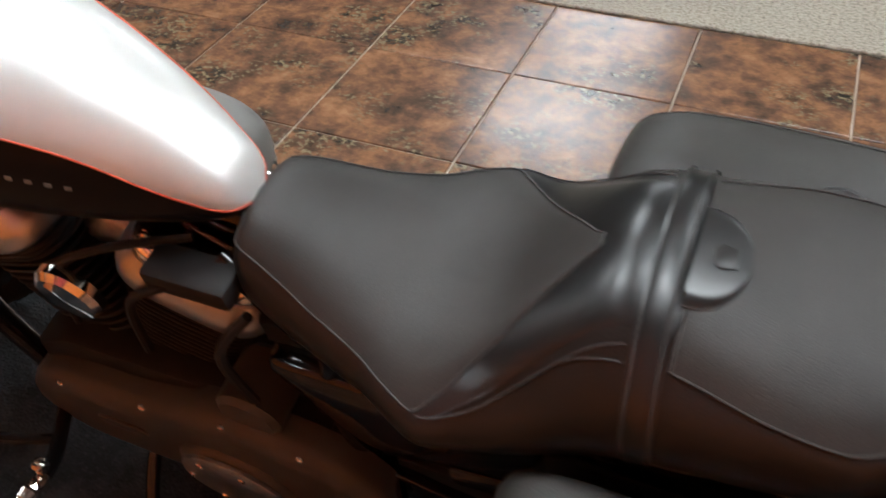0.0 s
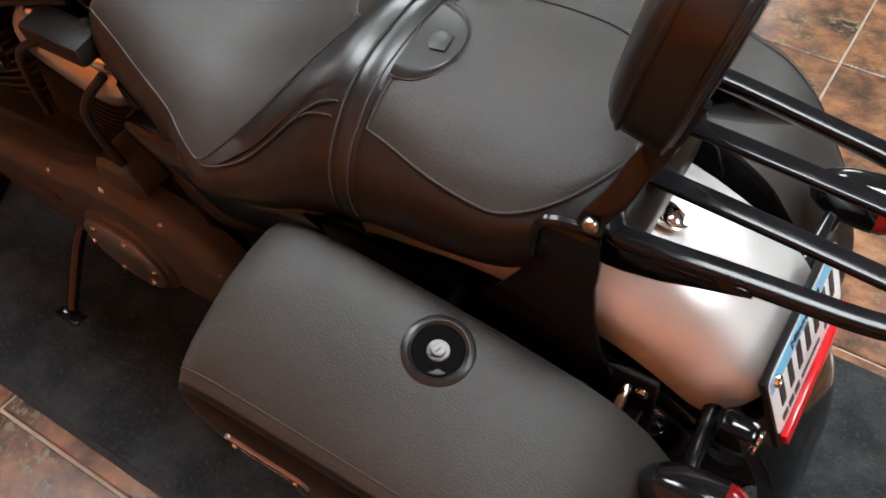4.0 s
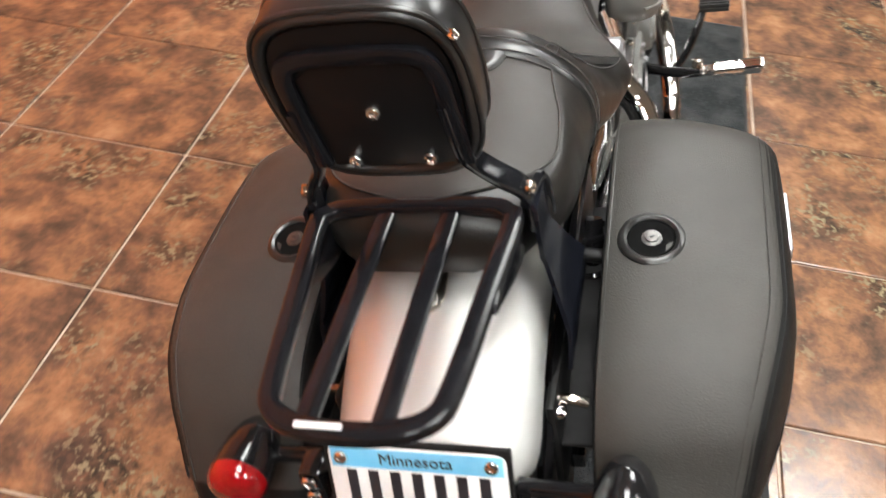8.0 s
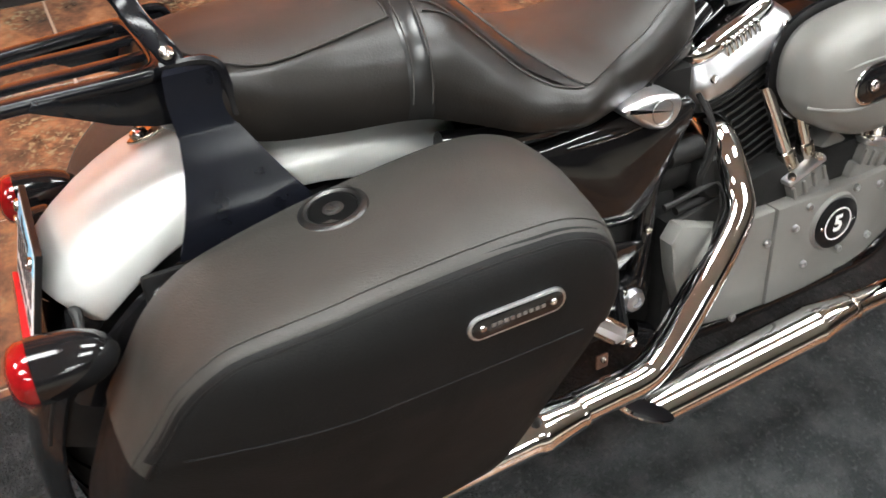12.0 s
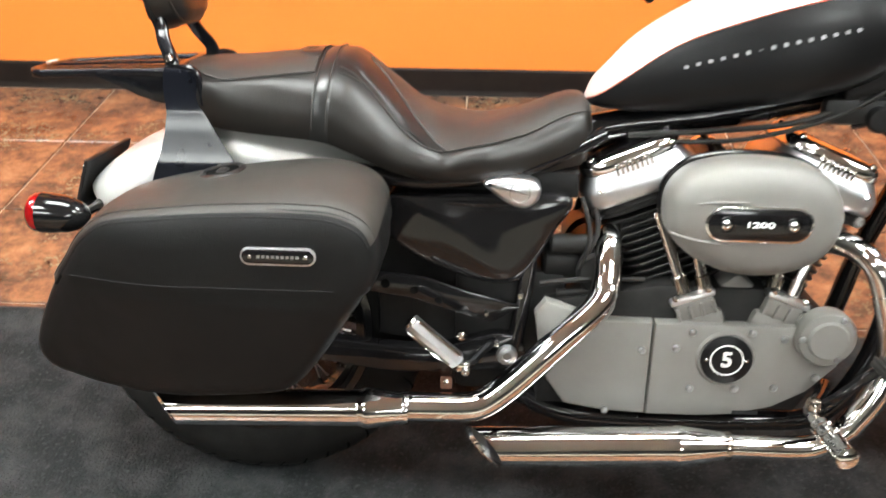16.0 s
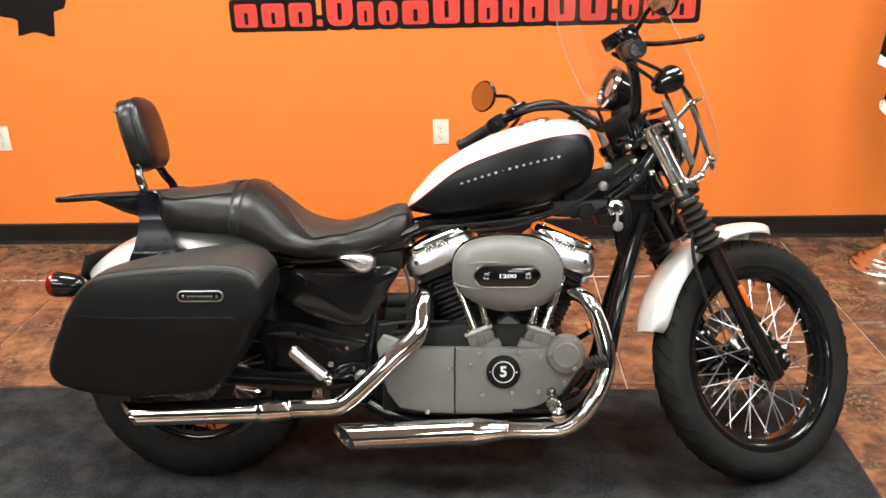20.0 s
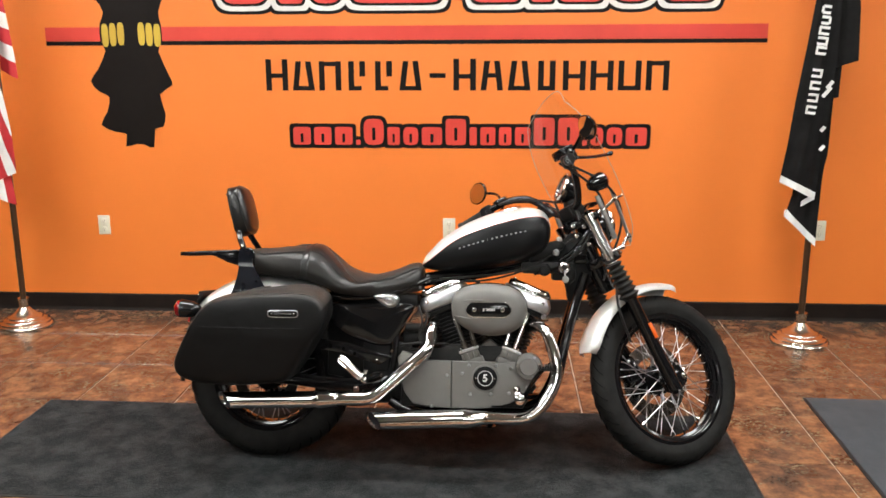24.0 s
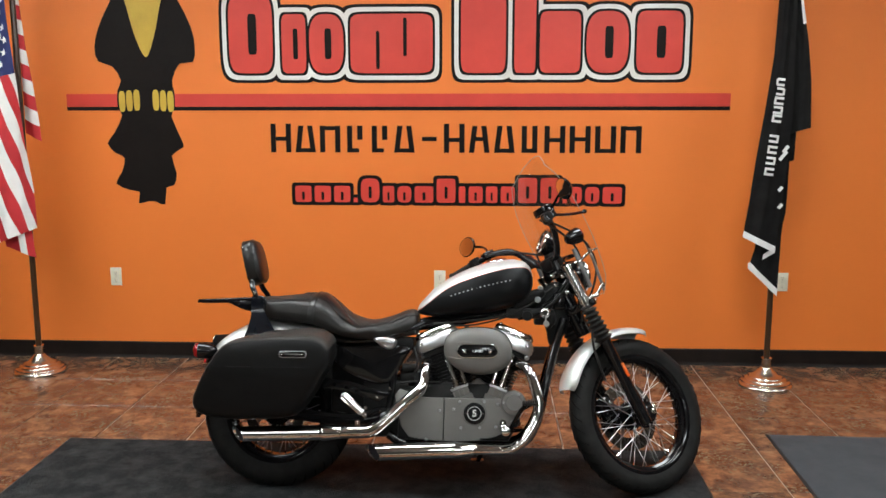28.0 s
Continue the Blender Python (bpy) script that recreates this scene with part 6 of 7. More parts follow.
def front_end(root):
    S = STEER
    # wheel, in the steered frame: axle at (0.07, 0, 0)
    rim = wheel(root, "front_wheel", (OFF, 0, 0), WHEEL_F, 0.105, 0.243, S, 40, "gloss black wire-spoked front wheel")
    ax = Matrix.Translation((OFF, 0.066, 0)) @ pose(0, 0, 0, 90, 0, 0)
    dsc = part("brake_disc", lathe([(0.092, -0.0025), (0.146, -0.0025), (0.146, 0.0025), (0.092, 0.0025)], ax, 48, closed=True), M_CHROME_D, rim, "drilled steel front brake disc")
    for i in range(7):
        a = 2 * math.pi * i / 7
        bm = tube([ax @ Vector((0.03 * math.cos(a), 0.03 * math.sin(a), 0)), ax @ Vector((0.097 * math.cos(a + 0.25), 0.097 * math.sin(a + 0.25), 0))], 0.010, 6, flat=0.3)
        part("disc_arm", bm, M_CAST, rim)
    bm = bmesh.new()
    for i in range(30):
        a = 2 * math.pi * i / 30
        rr = 0.104 + 0.013 * (i % 3)
        lathe([(0.0045, -0.0030), (0.0045, 0.0030)], ax @ Matrix.Translation((rr * math.cos(a), rr * math.sin(a), 0)), 8, bm)
    tagged(part("disc_holes", bm, M_INK, rim), kind="stuff")
    part("hub_ring", lathe([(0.058, -0.068), (0.058, -0.056), (0.030, -0.052), (0.030, -0.068)], Matrix.Translation((OFF, 0, 0)) @ pose(0, 0, 0, 90, 0, 0), 32, closed=True), M_GLOSS, rim)
    for i in range(14):
        a = 2 * math.pi * i / 14
        bolt((OFF + 0.052 * math.cos(a), -0.066, 0.052 * math.sin(a)), (0, -1, 0), 0.0042, 0.004, rim, "hub_screw", M_CAST)
    for s in (-1, 1):
        y = s * 0.098
        leg = part("fork_leg", lathe([(0.020, -0.035), (0.026, -0.03), (0.027, 0.05), (0.0245, 0.12), (0.0245, 0.34), (0.027, 0.345), (0.027, 0.36)], axis((0.008, y, 0), (0, 0, 1)), 20), M_GLOSS, root, "gloss black lower fork leg", m=S)
        part("axle_boss", rod((OFF - 0.012, y - 0.018, 0.0), (OFF - 0.012, y + 0.014, 0.0), 0.030, 18, bev=0.004), M_GLOSS, leg)
        bolt((OFF, s * 0.112, 0), (0, s, 0), 0.014, 0.010, leg, "axle_cap", M_CHROME_D)
        bolt((0.072, y, 0.015), (1, 0, 0.3), 0.009, 0.014, leg, "pinch_bolt", M_CHROME)
        # gaiter
        prof = [(0.026, 0.345)]
        for i in range(7):
            z0 = 0.350 + 0.021 * i
            r = 0.040 - 0.0012 * i
            prof += [(r - 0.011, z0), (r, z0 + 0.009), (r, z0 + 0.012), (r - 0.011, z0 + 0.020)]
        prof += [(0.026, 0.502), (0.025, 0.51)]
        part("fork_gaiter", lathe(prof, axis((0.008, y, 0), (0, 0, 1)), 24), M_RUBBER, leg, "black ribbed rubber fork gaiter")
        part("fork_tube", rod((0.008, y, 0.49), (0.008, y, 0.70), 0.0235, 24), M_FORK, leg, "chrome upper fork tube")
        part("reflector", box((0.016, s * 0.1235, 0.205), (0.014, 0.006, 0.062), 0.002), M_AMBER, leg, "amber side reflector")
    # clamps
    for z, t, nm in ((0.500, 0.034, "lower_clamp"), (0.668, 0.030, "upper_clamp")):
        o = curve([(0.055, -0.098), (0.035, -0.128), (0.005, -0.124), (-0.01, -0.06), (-0.04, -0.03), (-0.045, 0.0), (-0.04, 0.03), (-0.01, 0.06), (0.005, 0.124), (0.035, 0.128), (0.055, 0.098), (0.045, 0.05), (0.045, -0.05)], 3, True)
        c = part(nm, prism(o, z, z + t, 0.004, "xy"), M_GLOSS, root, "black triple clamp", m=S)
        for s in (-1, 1):
            bolt((0.055, s * 0.098, z + t / 2), (1, 0, 0), 0.008, 0.012, c, "clamp_bolt")
    # fender
    o = part("front_fender", arc_strip(OFF, 0.0, [(a, 1.0 - (0.34 if a in (53, 139) else 0.12 if a in (56, 136) else 0)) for a in [53] + list(range(56, 137, 4)) + [139]], 0.374, 0.343, 0.066), M_SILVER, root, "silver painted front fender", m=S, angle=60)
    for s in (-1, 1):
        part("fender_stay", box((OFF - 0.03, s * 0.072, 0.330), (0.05, 0.006, 0.05), 0.002), M_GLOSS, o)
    # brake caliper on the disc side
    cal = part("brake_caliper", box((-0.03, 0.075, 0.085), (0.075, 0.055, 0.10), 0.014), M_GLOSS, root, "black front brake caliper", m=S)
    part("brake_line", pipe([(-0.03, 0.09, 0.13), (-0.02, 0.12, 0.22), (0.0, 0.13, 0.40), (0.02, 0.10, 0.60), (0.02, 0.08, 0.80)], 0.0045, 6, 8), M_RUBBER, cal)
    # headlight
    hl = part("headlight", lathe([(0.010, -0.085), (0.045, -0.075), (0.068, -0.045), (0.076, -0.005), (0.079, 0.012), (0.074, 0.02), (0.0, 0.02)], axis((0.095, 0, 0.635), (0.89, 0, -0.45)), 32), M_GLOSS, root, "gloss black round headlight", m=S)
    part("headlight_rim", lathe([(0.080, 0.008), (0.083, 0.014), (0.080, 0.024), (0.072, 0.026), (0.072, 0.018)], axis((0.095, 0, 0.635), (0.89, 0, -0.45)), 32, closed=True), M_CHROME, hl)
    part("headlight_lens", lathe([(0.073, 0.022), (0.055, 0.032), (0.0, 0.038)], axis((0.095, 0, 0.635), (0.89, 0, -0.45)), 32), M_CHROME_D, hl)
    part("headlight_visor", pipe([(0.02, 0, 0.71), (0.07, 0, 0.735), (0.12, 0, 0.725)], 0.05, 5, 12, flat=0.14, up=(0.4, 0, 1)), M_GLOSS, hl)
    # handlebar and its riser
    half = [(-0.214, 0.440, 0.889), (-0.165, 0.362, 0.893), (-0.119, 0.296, 0.896), (-0.070, 0.235, 0.892), (-0.025, 0.180, 0.866), (-0.005, 0.132, 0.812), (0.0, 0.088, 0.762), (0.0, 0.040, 0.745)]
    hb = [(a, -b, c) for a, b, c in half] + half[::-1]
    bar = part("handlebar", pipe(hb, 0.0140, 6, 12), M_RACK, root, "gloss black handlebar", m=S)
    for s in (-1, 1):
        part("riser", pipe([(-0.003, s * 0.042, 0.69), (0.0, s * 0.043, 0.72), (0.0, s * 0.044, 0.752)], 0.018, 5, 12), M_GLOSS, bar)
        a, b = Vector((-0.214, s * 0.440, 0.889)), Vector((-0.150, s * 0.340, 0.8945))
        gr = part("grip", lathe([(0.0185, 0), (0.0195, 0.002), (0.0195, 0.008), (0.0165, 0.012), (0.0165, 0.110), (0.0185, 0.112), (0.0185, 0.118), (0.013, 0.12)], axis(a, b - a), 18), M_RUBBER, bar, "ribbed black rubber grip")
        sw = part("switch_housing", box((0, 0, 0.145), (0.038, 0.046, 0.046), 0.008, m=axis(a, b - a)), M_BLACK, bar, "black switch housing")
        part("switch_button", box((0, 0, 0), (0.012, 0.012, 0.008), 0.003, m=axis(a, b - a) @ Matrix.Translation((-0.02, 0.0, 0.15))), M_RUBBER, sw)
        pv = Vector((-0.098, s * 0.272, 0.905))
        lev = part("lever", pipe([pv + Vector((0.03, 0, 0)), Vector((-0.060, s * 0.33, 0.880)), Vector((-0.068, s * 0.40, 0.862)), Vector((-0.072, s * 0.455, 0.850)), Vector((-0.073, s * 0.470, 0.848))], [0.0085] * 13 + [0.009, 0.011, 0.012, 0.008], 4, 10, flat=0.7), M_GLOSS, bar, "gloss black hand lever")
        part("lever_bracket", box(pv + Vector((0.012, 0, 0)), (0.055, 0.04, 0.03), 0.006), M_GLOSS, lev)
        if s < 0:
            part("brake_reservoir", prism(ngon(-0.085, -0.255, 0.034, 20, 1.0, 1.15, 4), 0.918, 0.950, 0.004, "xy"), M_GLOSS, bar, "black brake fluid reservoir")
        # mirror
        mc_ = Vector((-0.090, 0.397, 0.988) if s > 0 else (-0.070, -0.416, 0.966))
        st = [pv + Vector((0.015, 0, 0.01)), pv + Vector((0.035, s * 0.03, 0.030)), pv + Vector((0.045, s * 0.075, 0.052)), mc_ + Vector((0.016, 0, -0.006))]
        mi = part("mirror", pipe(st, 0.0055, 5, 8), M_GLOSS, bar, "black round mirror on a stalk")
        mc = mc_
        n = Vector((-0.97, -0.14, 0.30) if s > 0 else (-1, 0.22, 0.0)).normalized()
        part("mirror_shell", lathe([(0.012, -0.022), (0.035, -0.018), (0.050, -0.006), (0.052, 0.0), (0.049, 0.003), (0.0, 0.003)], axis(mc, n) @ Matrix.Diagonal((1.18, 0.86, 1, 1)), 28), M_GLOSS, mi)
        part("mirror_glass", lathe([(0.047, 0.0032), (0.0, 0.0034)], axis(mc, n) @ Matrix.Diagonal((1.18, 0.86, 1, 1)), 28), M_MIRROR, mi)
        # front turn signal under the bar
        c = Vector((0.045, s * 0.200, 0.790))
        sig = part("front_turn_signal", lathe([(0.006, -0.055), (0.018, -0.05), (0.028, -0.032), (0.033, -0.008), (0.0335, 0.010), (0.0, 0.010)], axis(c, (1, 0, 0)), 24), M_GLOSS, bar, "black bullet front turn signal")
        part("lens", lathe([(0.0325, 0.010), (0.030, 0.018), (0.02, 0.026), (0.0, 0.029)], axis(c, (1, 0, 0)), 24), M_RED, sig)
    # cables
    for pts in ([(-0.10, -0.225, 0.91), (0.0, -0.20, 0.80), (0.09, -0.10, 0.70), (0.05, -0.06, 0.55), (-0.03, -0.05, 0.45)], [(-0.09, -0.23, 0.91), (0.06, -0.20, 0.78), (0.13, -0.13, 0.66), (0.08, -0.09, 0.56), (0.0, -0.06, 0.50)],
                [(-0.10, 0.25, 0.90), (0.0, 0.18, 0.84), (0.03, 0.10, 0.76), (0.0, 0.05, 0.65)], [(-0.11, 0.26, 0.90), (-0.05, 0.16, 0.865), (0.01, 0.06, 0.80), (0.05, -0.03, 0.74), (0.04, -0.07, 0.62)], [(0.02, -0.11, 0.52), (0.0, -0.10, 0.45), (-0.05, -0.09, 0.35), (-0.06, -0.07, 0.2)]):
        part("control_cable", pipe(pts, 0.0048, 6, 8), M_RUBBER, bar)
    part("riser_cover", box((0.012, 0, 0.735), (0.055, 0.120, 0.060), 0.016), M_BLACK, bar, "black handlebar riser cover")
    part("gauge_bracket", pipe([(0.01, 0, 0.74), (0.03, 0.0, 0.775), (0.045, -0.01, 0.81)], 0.036, 4, 12, flat=0.6, up=(1, 0, 0)), M_RUBBER, bar)
    # speedometer
    g = part("speedometer", lathe([(0.030, -0.055), (0.050, -0.045), (0.056, -0.010), (0.058, 0.004), (0.055, 0.010), (0.051, 0.006), (0.0, 0.004)], axis((0.03, 0, 0.835), (-0.66, 0.16, 0.73)), 32), M_GLOSS, root, "round speedometer in a chrome ring", m=S)
    part("bezel", lathe([(0.059, 0.002), (0.060, 0.008), (0.056, 0.013), (0.051, 0.011), (0.051, 0.004)], axis((0.03, 0, 0.835), (-0.66, 0.16, 0.73)), 32, closed=True), M_CHROME_D, g)
    part("dial", lathe([(0.050, 0.0048), (0.0, 0.0052)], axis((0.03, 0, 0.835), (-0.66, 0.16, 0.73)), 32), M_GAUGE, g)
    part("needle", box((0.0, 0.012, 0.0062), (0.003, 0.034, 0.0012), m=axis((0.03, 0, 0.835), (-0.66, 0.16, 0.73))), M_PIN, g)
    part("gauge_stem", pipe([(0.01, 0, 0.69), (0.03, 0, 0.75), (0.04, 0, 0.80)], 0.02, 4, 12), M_GLOSS, g)
    # windshield
    def shield(u, v, k=0.0):
        w = 0.222 * (1 - 0.34 * max(0.0, v) ** 3) * (1 - 0.10 * (v < 0) * v * v) * (1 - 0.24 * max(0.0, (-v - 0.75) / 0.25) ** 2)
        y = u * w
        z = 0.525 + 0.335 * (v + 1)
        if v > 0:
            z -= 0.07 * abs(u) ** 2.2 * v
        x = 0.146 - 0.072 * u * u + 0.036 * math.sin(min(1.0, (v + 1) / 0.9) * math.pi / 2)
        return Vector((x + k, y, z))
    outer = [[shield(-1 + i / 10, -1 + j / 10) for i in range(21)] for j in range(21)]
    rim_ = [shield(-1 + i / 10, -1) for i in range(21)] + [shield(1, -1 + j / 10) for j in range(1, 21)] + [shield(1 - i / 10, 1) for i in range(1, 21)] + [shield(-1, 1 - j / 10) for j in range(1, 20)]
    ws = part("windshield", loft(outer, closed=False), M_GLASS, root, "clear polycarbonate windshield on chrome clamps", m=S, angle=80)
    ws.visible_shadow = False
    part("windshield_edge", tube(rim_, 0.0013, 6, closed=True), M_CLEAR, ws)
    for s in (-1, 1):
        part("mounting_strip", pipe([(0.102, s * 0.166, 0.750), (0.097, s * 0.160, 0.650), (0.086, s * 0.150, 0.535)], 0.0085, 5, 12, flat=0.35, sq=0.6, up=(1, 0, 0)), M_CAST, ws, "satin steel mounting strip")
        part("bracket_plate", pipe([(0.044, s * 0.148, 0.748), (0.038, s * 0.150, 0.660), (0.032, s * 0.148, 0.572)], 0.0110, 5, 12, flat=0.28, sq=0.5, up=(0, 1, 0)), M_LOCK, ws, "flat steel windshield bracket")
        for zf, nut, end in ((0.690, (0.046, 0.140, 0.690), (0.099, 0.165, 0.709)), (0.534, (0.056, 0.128, 0.534), (0.088, 0.151, 0.560))):
            nut, end = (Vector((q[0], s * q[1], q[2])) for q in (nut, end))
            part("clamp_band", lathe([(0.0240, -0.013), (0.0280, -0.011), (0.0280, 0.011), (0.0240, 0.013)], axis((0.008, s * 0.098, zf), (0, 0, 1)), 24, closed=True), M_CHROME, ws)
            part("clamp_arm", pipe([(0.024, s * 0.112, zf), (0.036, s * 0.128, zf), nut], 0.0085, 4, 10), M_CHROME, ws)
            part("clamp_link", rod(nut, end, 0.0065, 10, bev=0.001), M_CHROME, ws)
            bolt(nut, (0.3, s, 0), 0.0120, 0.012, ws, "clamp_knob")
            bolt(end, (0.2, s, 0), 0.0115, 0.012, ws, "shield_nut")
            part("shield_screw", rod(end, shield(end.y / 0.222, (end.z - 0.525) / 0.335 - 1, 0.003), 0.005, 10), M_CHROME, ws)


def motorcycle():
    root = empty("motorcycle", BIKE, "silver and black cruiser motorcycle leaning on its kickstand", "motorcycle")
    rw = wheel(root, "rear_wheel", (0, 0, WHEEL_R), WHEEL_R, 0.15, 0.212, None, 40, "gloss black wire-spoked rear wheel")
    part("belt_sprocket", lathe([(0.075, -0.012), (0.098, -0.012), (0.098, 0.012), (0.075, 0.012)], Matrix.Translation((0, 0.09, WHEEL_R)) @ pose(0, 0, 0, 90, 0, 0), 40, closed=True), M_GLOSS, rw)
    # disc coloured black for the shade it sits in under the bag
    part("brake_disc", lathe([(0.09, -0.003), (0.128, -0.003), (0.128, 0.003), (0.09, 0.003)], Matrix.Translation((0, -0.085, WHEEL_R)) @ pose(0, 0, 0, 90, 0, 0), 40, closed=True), M_ENGBLK, rw, "rear brake disc, shade under the bag put into its colour")
    rear_end(root)
    for s in (-1, 1):
        saddlebag(root, s)
    seat(root)
    tank(root)
    frame_parts(root)
    engine(root)
    front_end(root)
    return root


def text_part(name, body, size, material, parent, m, bold=0.0):
    """Built-in font lettering as a mesh part."""
    fc = bpy.data.curves.new(name, "FONT")
    fc.body, fc.size, fc.align_x, fc.align_y, fc.extrude, fc.offset = body, size, "CENTER", "CENTER", 0.0004, bold
    tmp = new(name, fc)
    me = bpy.data.meshes.new_from_object(tmp)
    bpy.data.objects.remove(tmp)
    me.materials.clear()
    me.materials.append(material)
    return part(name, me, material, parent, m=m)


def wall_sign():
    y = WALL_Y
    root = empty("wall_lettering", pose(0, y, 0), "red, white and black block lettering on the orange wall", "wall sign")

    def block(name, o, d0, d1, material, parent=root):
        return part(name, prism(o, -d1, -d0, 0.0), material, parent, smooth=False)
    # rule under the name: red with a black shadow line
    block("red_rule", [(-2.52, 1.600), (1.535, 1.603), (1.535, 1.680), (-2.52, 1.677)], 0.0, 0.002, M_SIGNR)
    block("black_rule", [(-2.52, 1.576), (1.535, 1.579), (1.535, 1.602), (-2.52, 1.599)], 0.0, 0.0018, M_SIGNK)
    # large name: nine plain blocks with white and black borders
    k = 296.5
    def X(px):
        return -1.555 + (px - 412) / k
    big = [(432, 512, 1.80, 2.265, 5), (528, 572, 1.80, 2.15, 7), (578, 640, 1.80, 2.15, 3), (652, 800, 1.80, 2.15, 9), (850, 930, 1.80, 2.28, 8), (945, 983, 1.80, 2.30, 9), (990, 1062, 1.80, 2.16, 8), (1072, 1146, 1.80, 2.16, 3), (1160, 1240, 1.80, 2.16, 7)]
    for a, b, z0, z1, e in big:
        cx, cz, hw, hh = (X(a) + X(b)) / 2, (z0 + z1) / 2, (X(b) - X(a)) / 2, (z1 - z0) / 2
        for name, grow, d, mt in (("letter_shadow", 0.058, 0.0010, M_SIGNK), ("letter_border", 0.040, 0.0020, M_SIGNW), ("letter_outline", 0.014, 0.0030, M_SIGNK), ("letter_face", 0.0, 0.0040, M_SIGNR)):
            block(name, ngon(cx, cz, 1.0, 40, hw + grow, hh + grow, e), 0.0, d + 0.00008 * (a % 7), mt)
        if e < 8:
            block("letter_slot", ngon(cx + 0.01, cz, 1.0, 20, hw * 0.20, hh * 0.52, 6), 0.0, 0.005, M_SIGNK)
        elif hw > 0.2:
            for s in (-1, 1):
                block("letter_slot", ngon(cx + s * hw * 0.33, cz + s * hh * 0.22, 1.0, 12, hw * 0.045, hh * 0.65, 8), 0.0, 0.005, M_SIGNK)
    # second line: pairs of plain black bars, one pair a letter
    x0, x1 = -1.262, 1.030
    w = (x1 - x0) / 15
    for i in range(15):
        cx = x0 + (i + 0.5) * w
        top = 1.497 if i in (0, 7) else 1.485
        if i == 6:
            block("letter_bar", [(cx - 0.045, 1.392), (cx + 0.045, 1.392), (cx + 0.045, 1.418), (cx - 0.045, 1.418)], 0.0, 0.002, M_SIGNK)
            continue
        narrow = i in (3, 4, 10)
        lean = 0.020 if i in (1, 5, 8, 9) else 0.0
        h = w * (0.30 if narrow else 0.40)
        for s in (-1, 1):
            a = cx + s * (h - 0.014)
            ln = -s * lean
            low = 1.322 if not (narrow and s > 0 and i != 10) else 1.40
            block("letter_bar", [(a - 0.016, low), (a + 0.016, low), (a + 0.016 + ln, top), (a - 0.016 + ln, top)], 0.0, 0.002, M_SIGNK)
        zc = (1.405, 1.335, 1.47, 1.40)[i % 4] if not narrow else 1.335
        block("letter_bar", [(cx - h + 0.02, zc - 0.0125), (cx + h - 0.02, zc - 0.0125), (cx + h - 0.02, zc + 0.0125), (cx - h + 0.02, zc + 0.0125)], 0.0, 0.0018, M_SIGNK)
    # third line: small red blocks with dark borders
    widths = [8, 8, 8, 3, 9, 6, 7, 9, 9, 4, 7, 6, 7, 9, 9, 3, 6, 7, 9]
    tot = sum(widths) + 0.0
    x = -1.115
    sc = 2.035 / tot
    for i, n in enumerate(widths):
        ww = n * sc
        z1 = 1.165 if i in (4, 8) else 1.172 if i in (13, 14) else 1.118 if n > 3 else 1.045
        z0 = 1.012
        e = 3.5 if i in (4, 6, 16, 17) else 8
        cx, cz = x + ww / 2, (z0 + z1) / 2
        block("small_letter_border", ngon(cx, cz, 1.0, 24, ww / 2 + 0.012, (z1 - z0) / 2 + 0.018, e), 0.0, 0.0012 + 0.0001 * (i % 3), M_SIGNK)
        block("small_letter_face", ngon(cx, cz, 1.0, 24, ww / 2 - 0.010, (z1 - z0) / 2 - 0.002, e), 0.0, 0.0026, M_SIGNR)
        if n > 5:
            block("small_letter_slot", ngon(cx, cz - 0.012, 1.0, 12, ww * 0.07, (z1 - z0) * 0.24, 8), 0.0, 0.0034, M_SIGNK)
        x += ww
    # emblem beside the name: plain black shape with yellow patches
    em = empty("wall_emblem", pose(0, y, 0), "plain black and yellow painted emblem shape on the orange wall", "wall emblem")
    cx = -2.005
    o = curve([(-0.11, 2.36), (-0.20, 2.24), (-0.285, 2.08), (-0.318, 1.96), (-0.300, 1.875), (-0.215, 1.845), (-0.165, 1.76), (-0.190, 1.70), (-0.195, 1.60), (-0.170, 1.545), (-0.225, 1.44), (-0.272, 1.375), (-0.225, 1.315), (-0.170, 1.285), (-0.190, 1.20), (-0.232, 1.125), (-0.15, 1.085), (-0.085, 1.07),
               (-0.095, 1.00), (-0.03, 1.015), (0.02, 1.01), (0.072, 0.995), (0.085, 1.10), (0.135, 1.115), (0.155, 1.19), (0.130, 1.30), (0.205, 1.35), (0.195, 1.40), (0.140, 1.54), (0.165, 1.60), (0.165, 1.69), (0.155, 1.76), (0.205, 1.86), (0.290, 1.87), (0.305, 1.96), (0.285, 2.08), (0.21, 2.24), (0.12, 2.36)], 2, True)
    block("emblem_body", [(cx + p[0], p[1]) for p in o], 0.0, 0.0034, M_SIGNK, em)
    block("yellow_patch", [(cx + a, b) for a, b in curve([(-0.13, 2.33), (-0.105, 2.20), (-0.06, 2.02), (0.0, 1.90), (0.055, 2.02), (0.10, 2.20), (0.13, 2.33), (0.0, 2.35)], 5, True)], 0.0, 0.0050, M_SIGNY, em)
    for s in (-1, 1):
        for i in range(3):
            block("yellow_bar", ngon(cx - 0.012 + s * (0.060 + 0.046 * i), 1.640 - 0.004 * i, 1.0, 20, 0.020, 0.064, 3), 0.0, 0.0050 + 0.0002 * i, M_SIGNY, em)


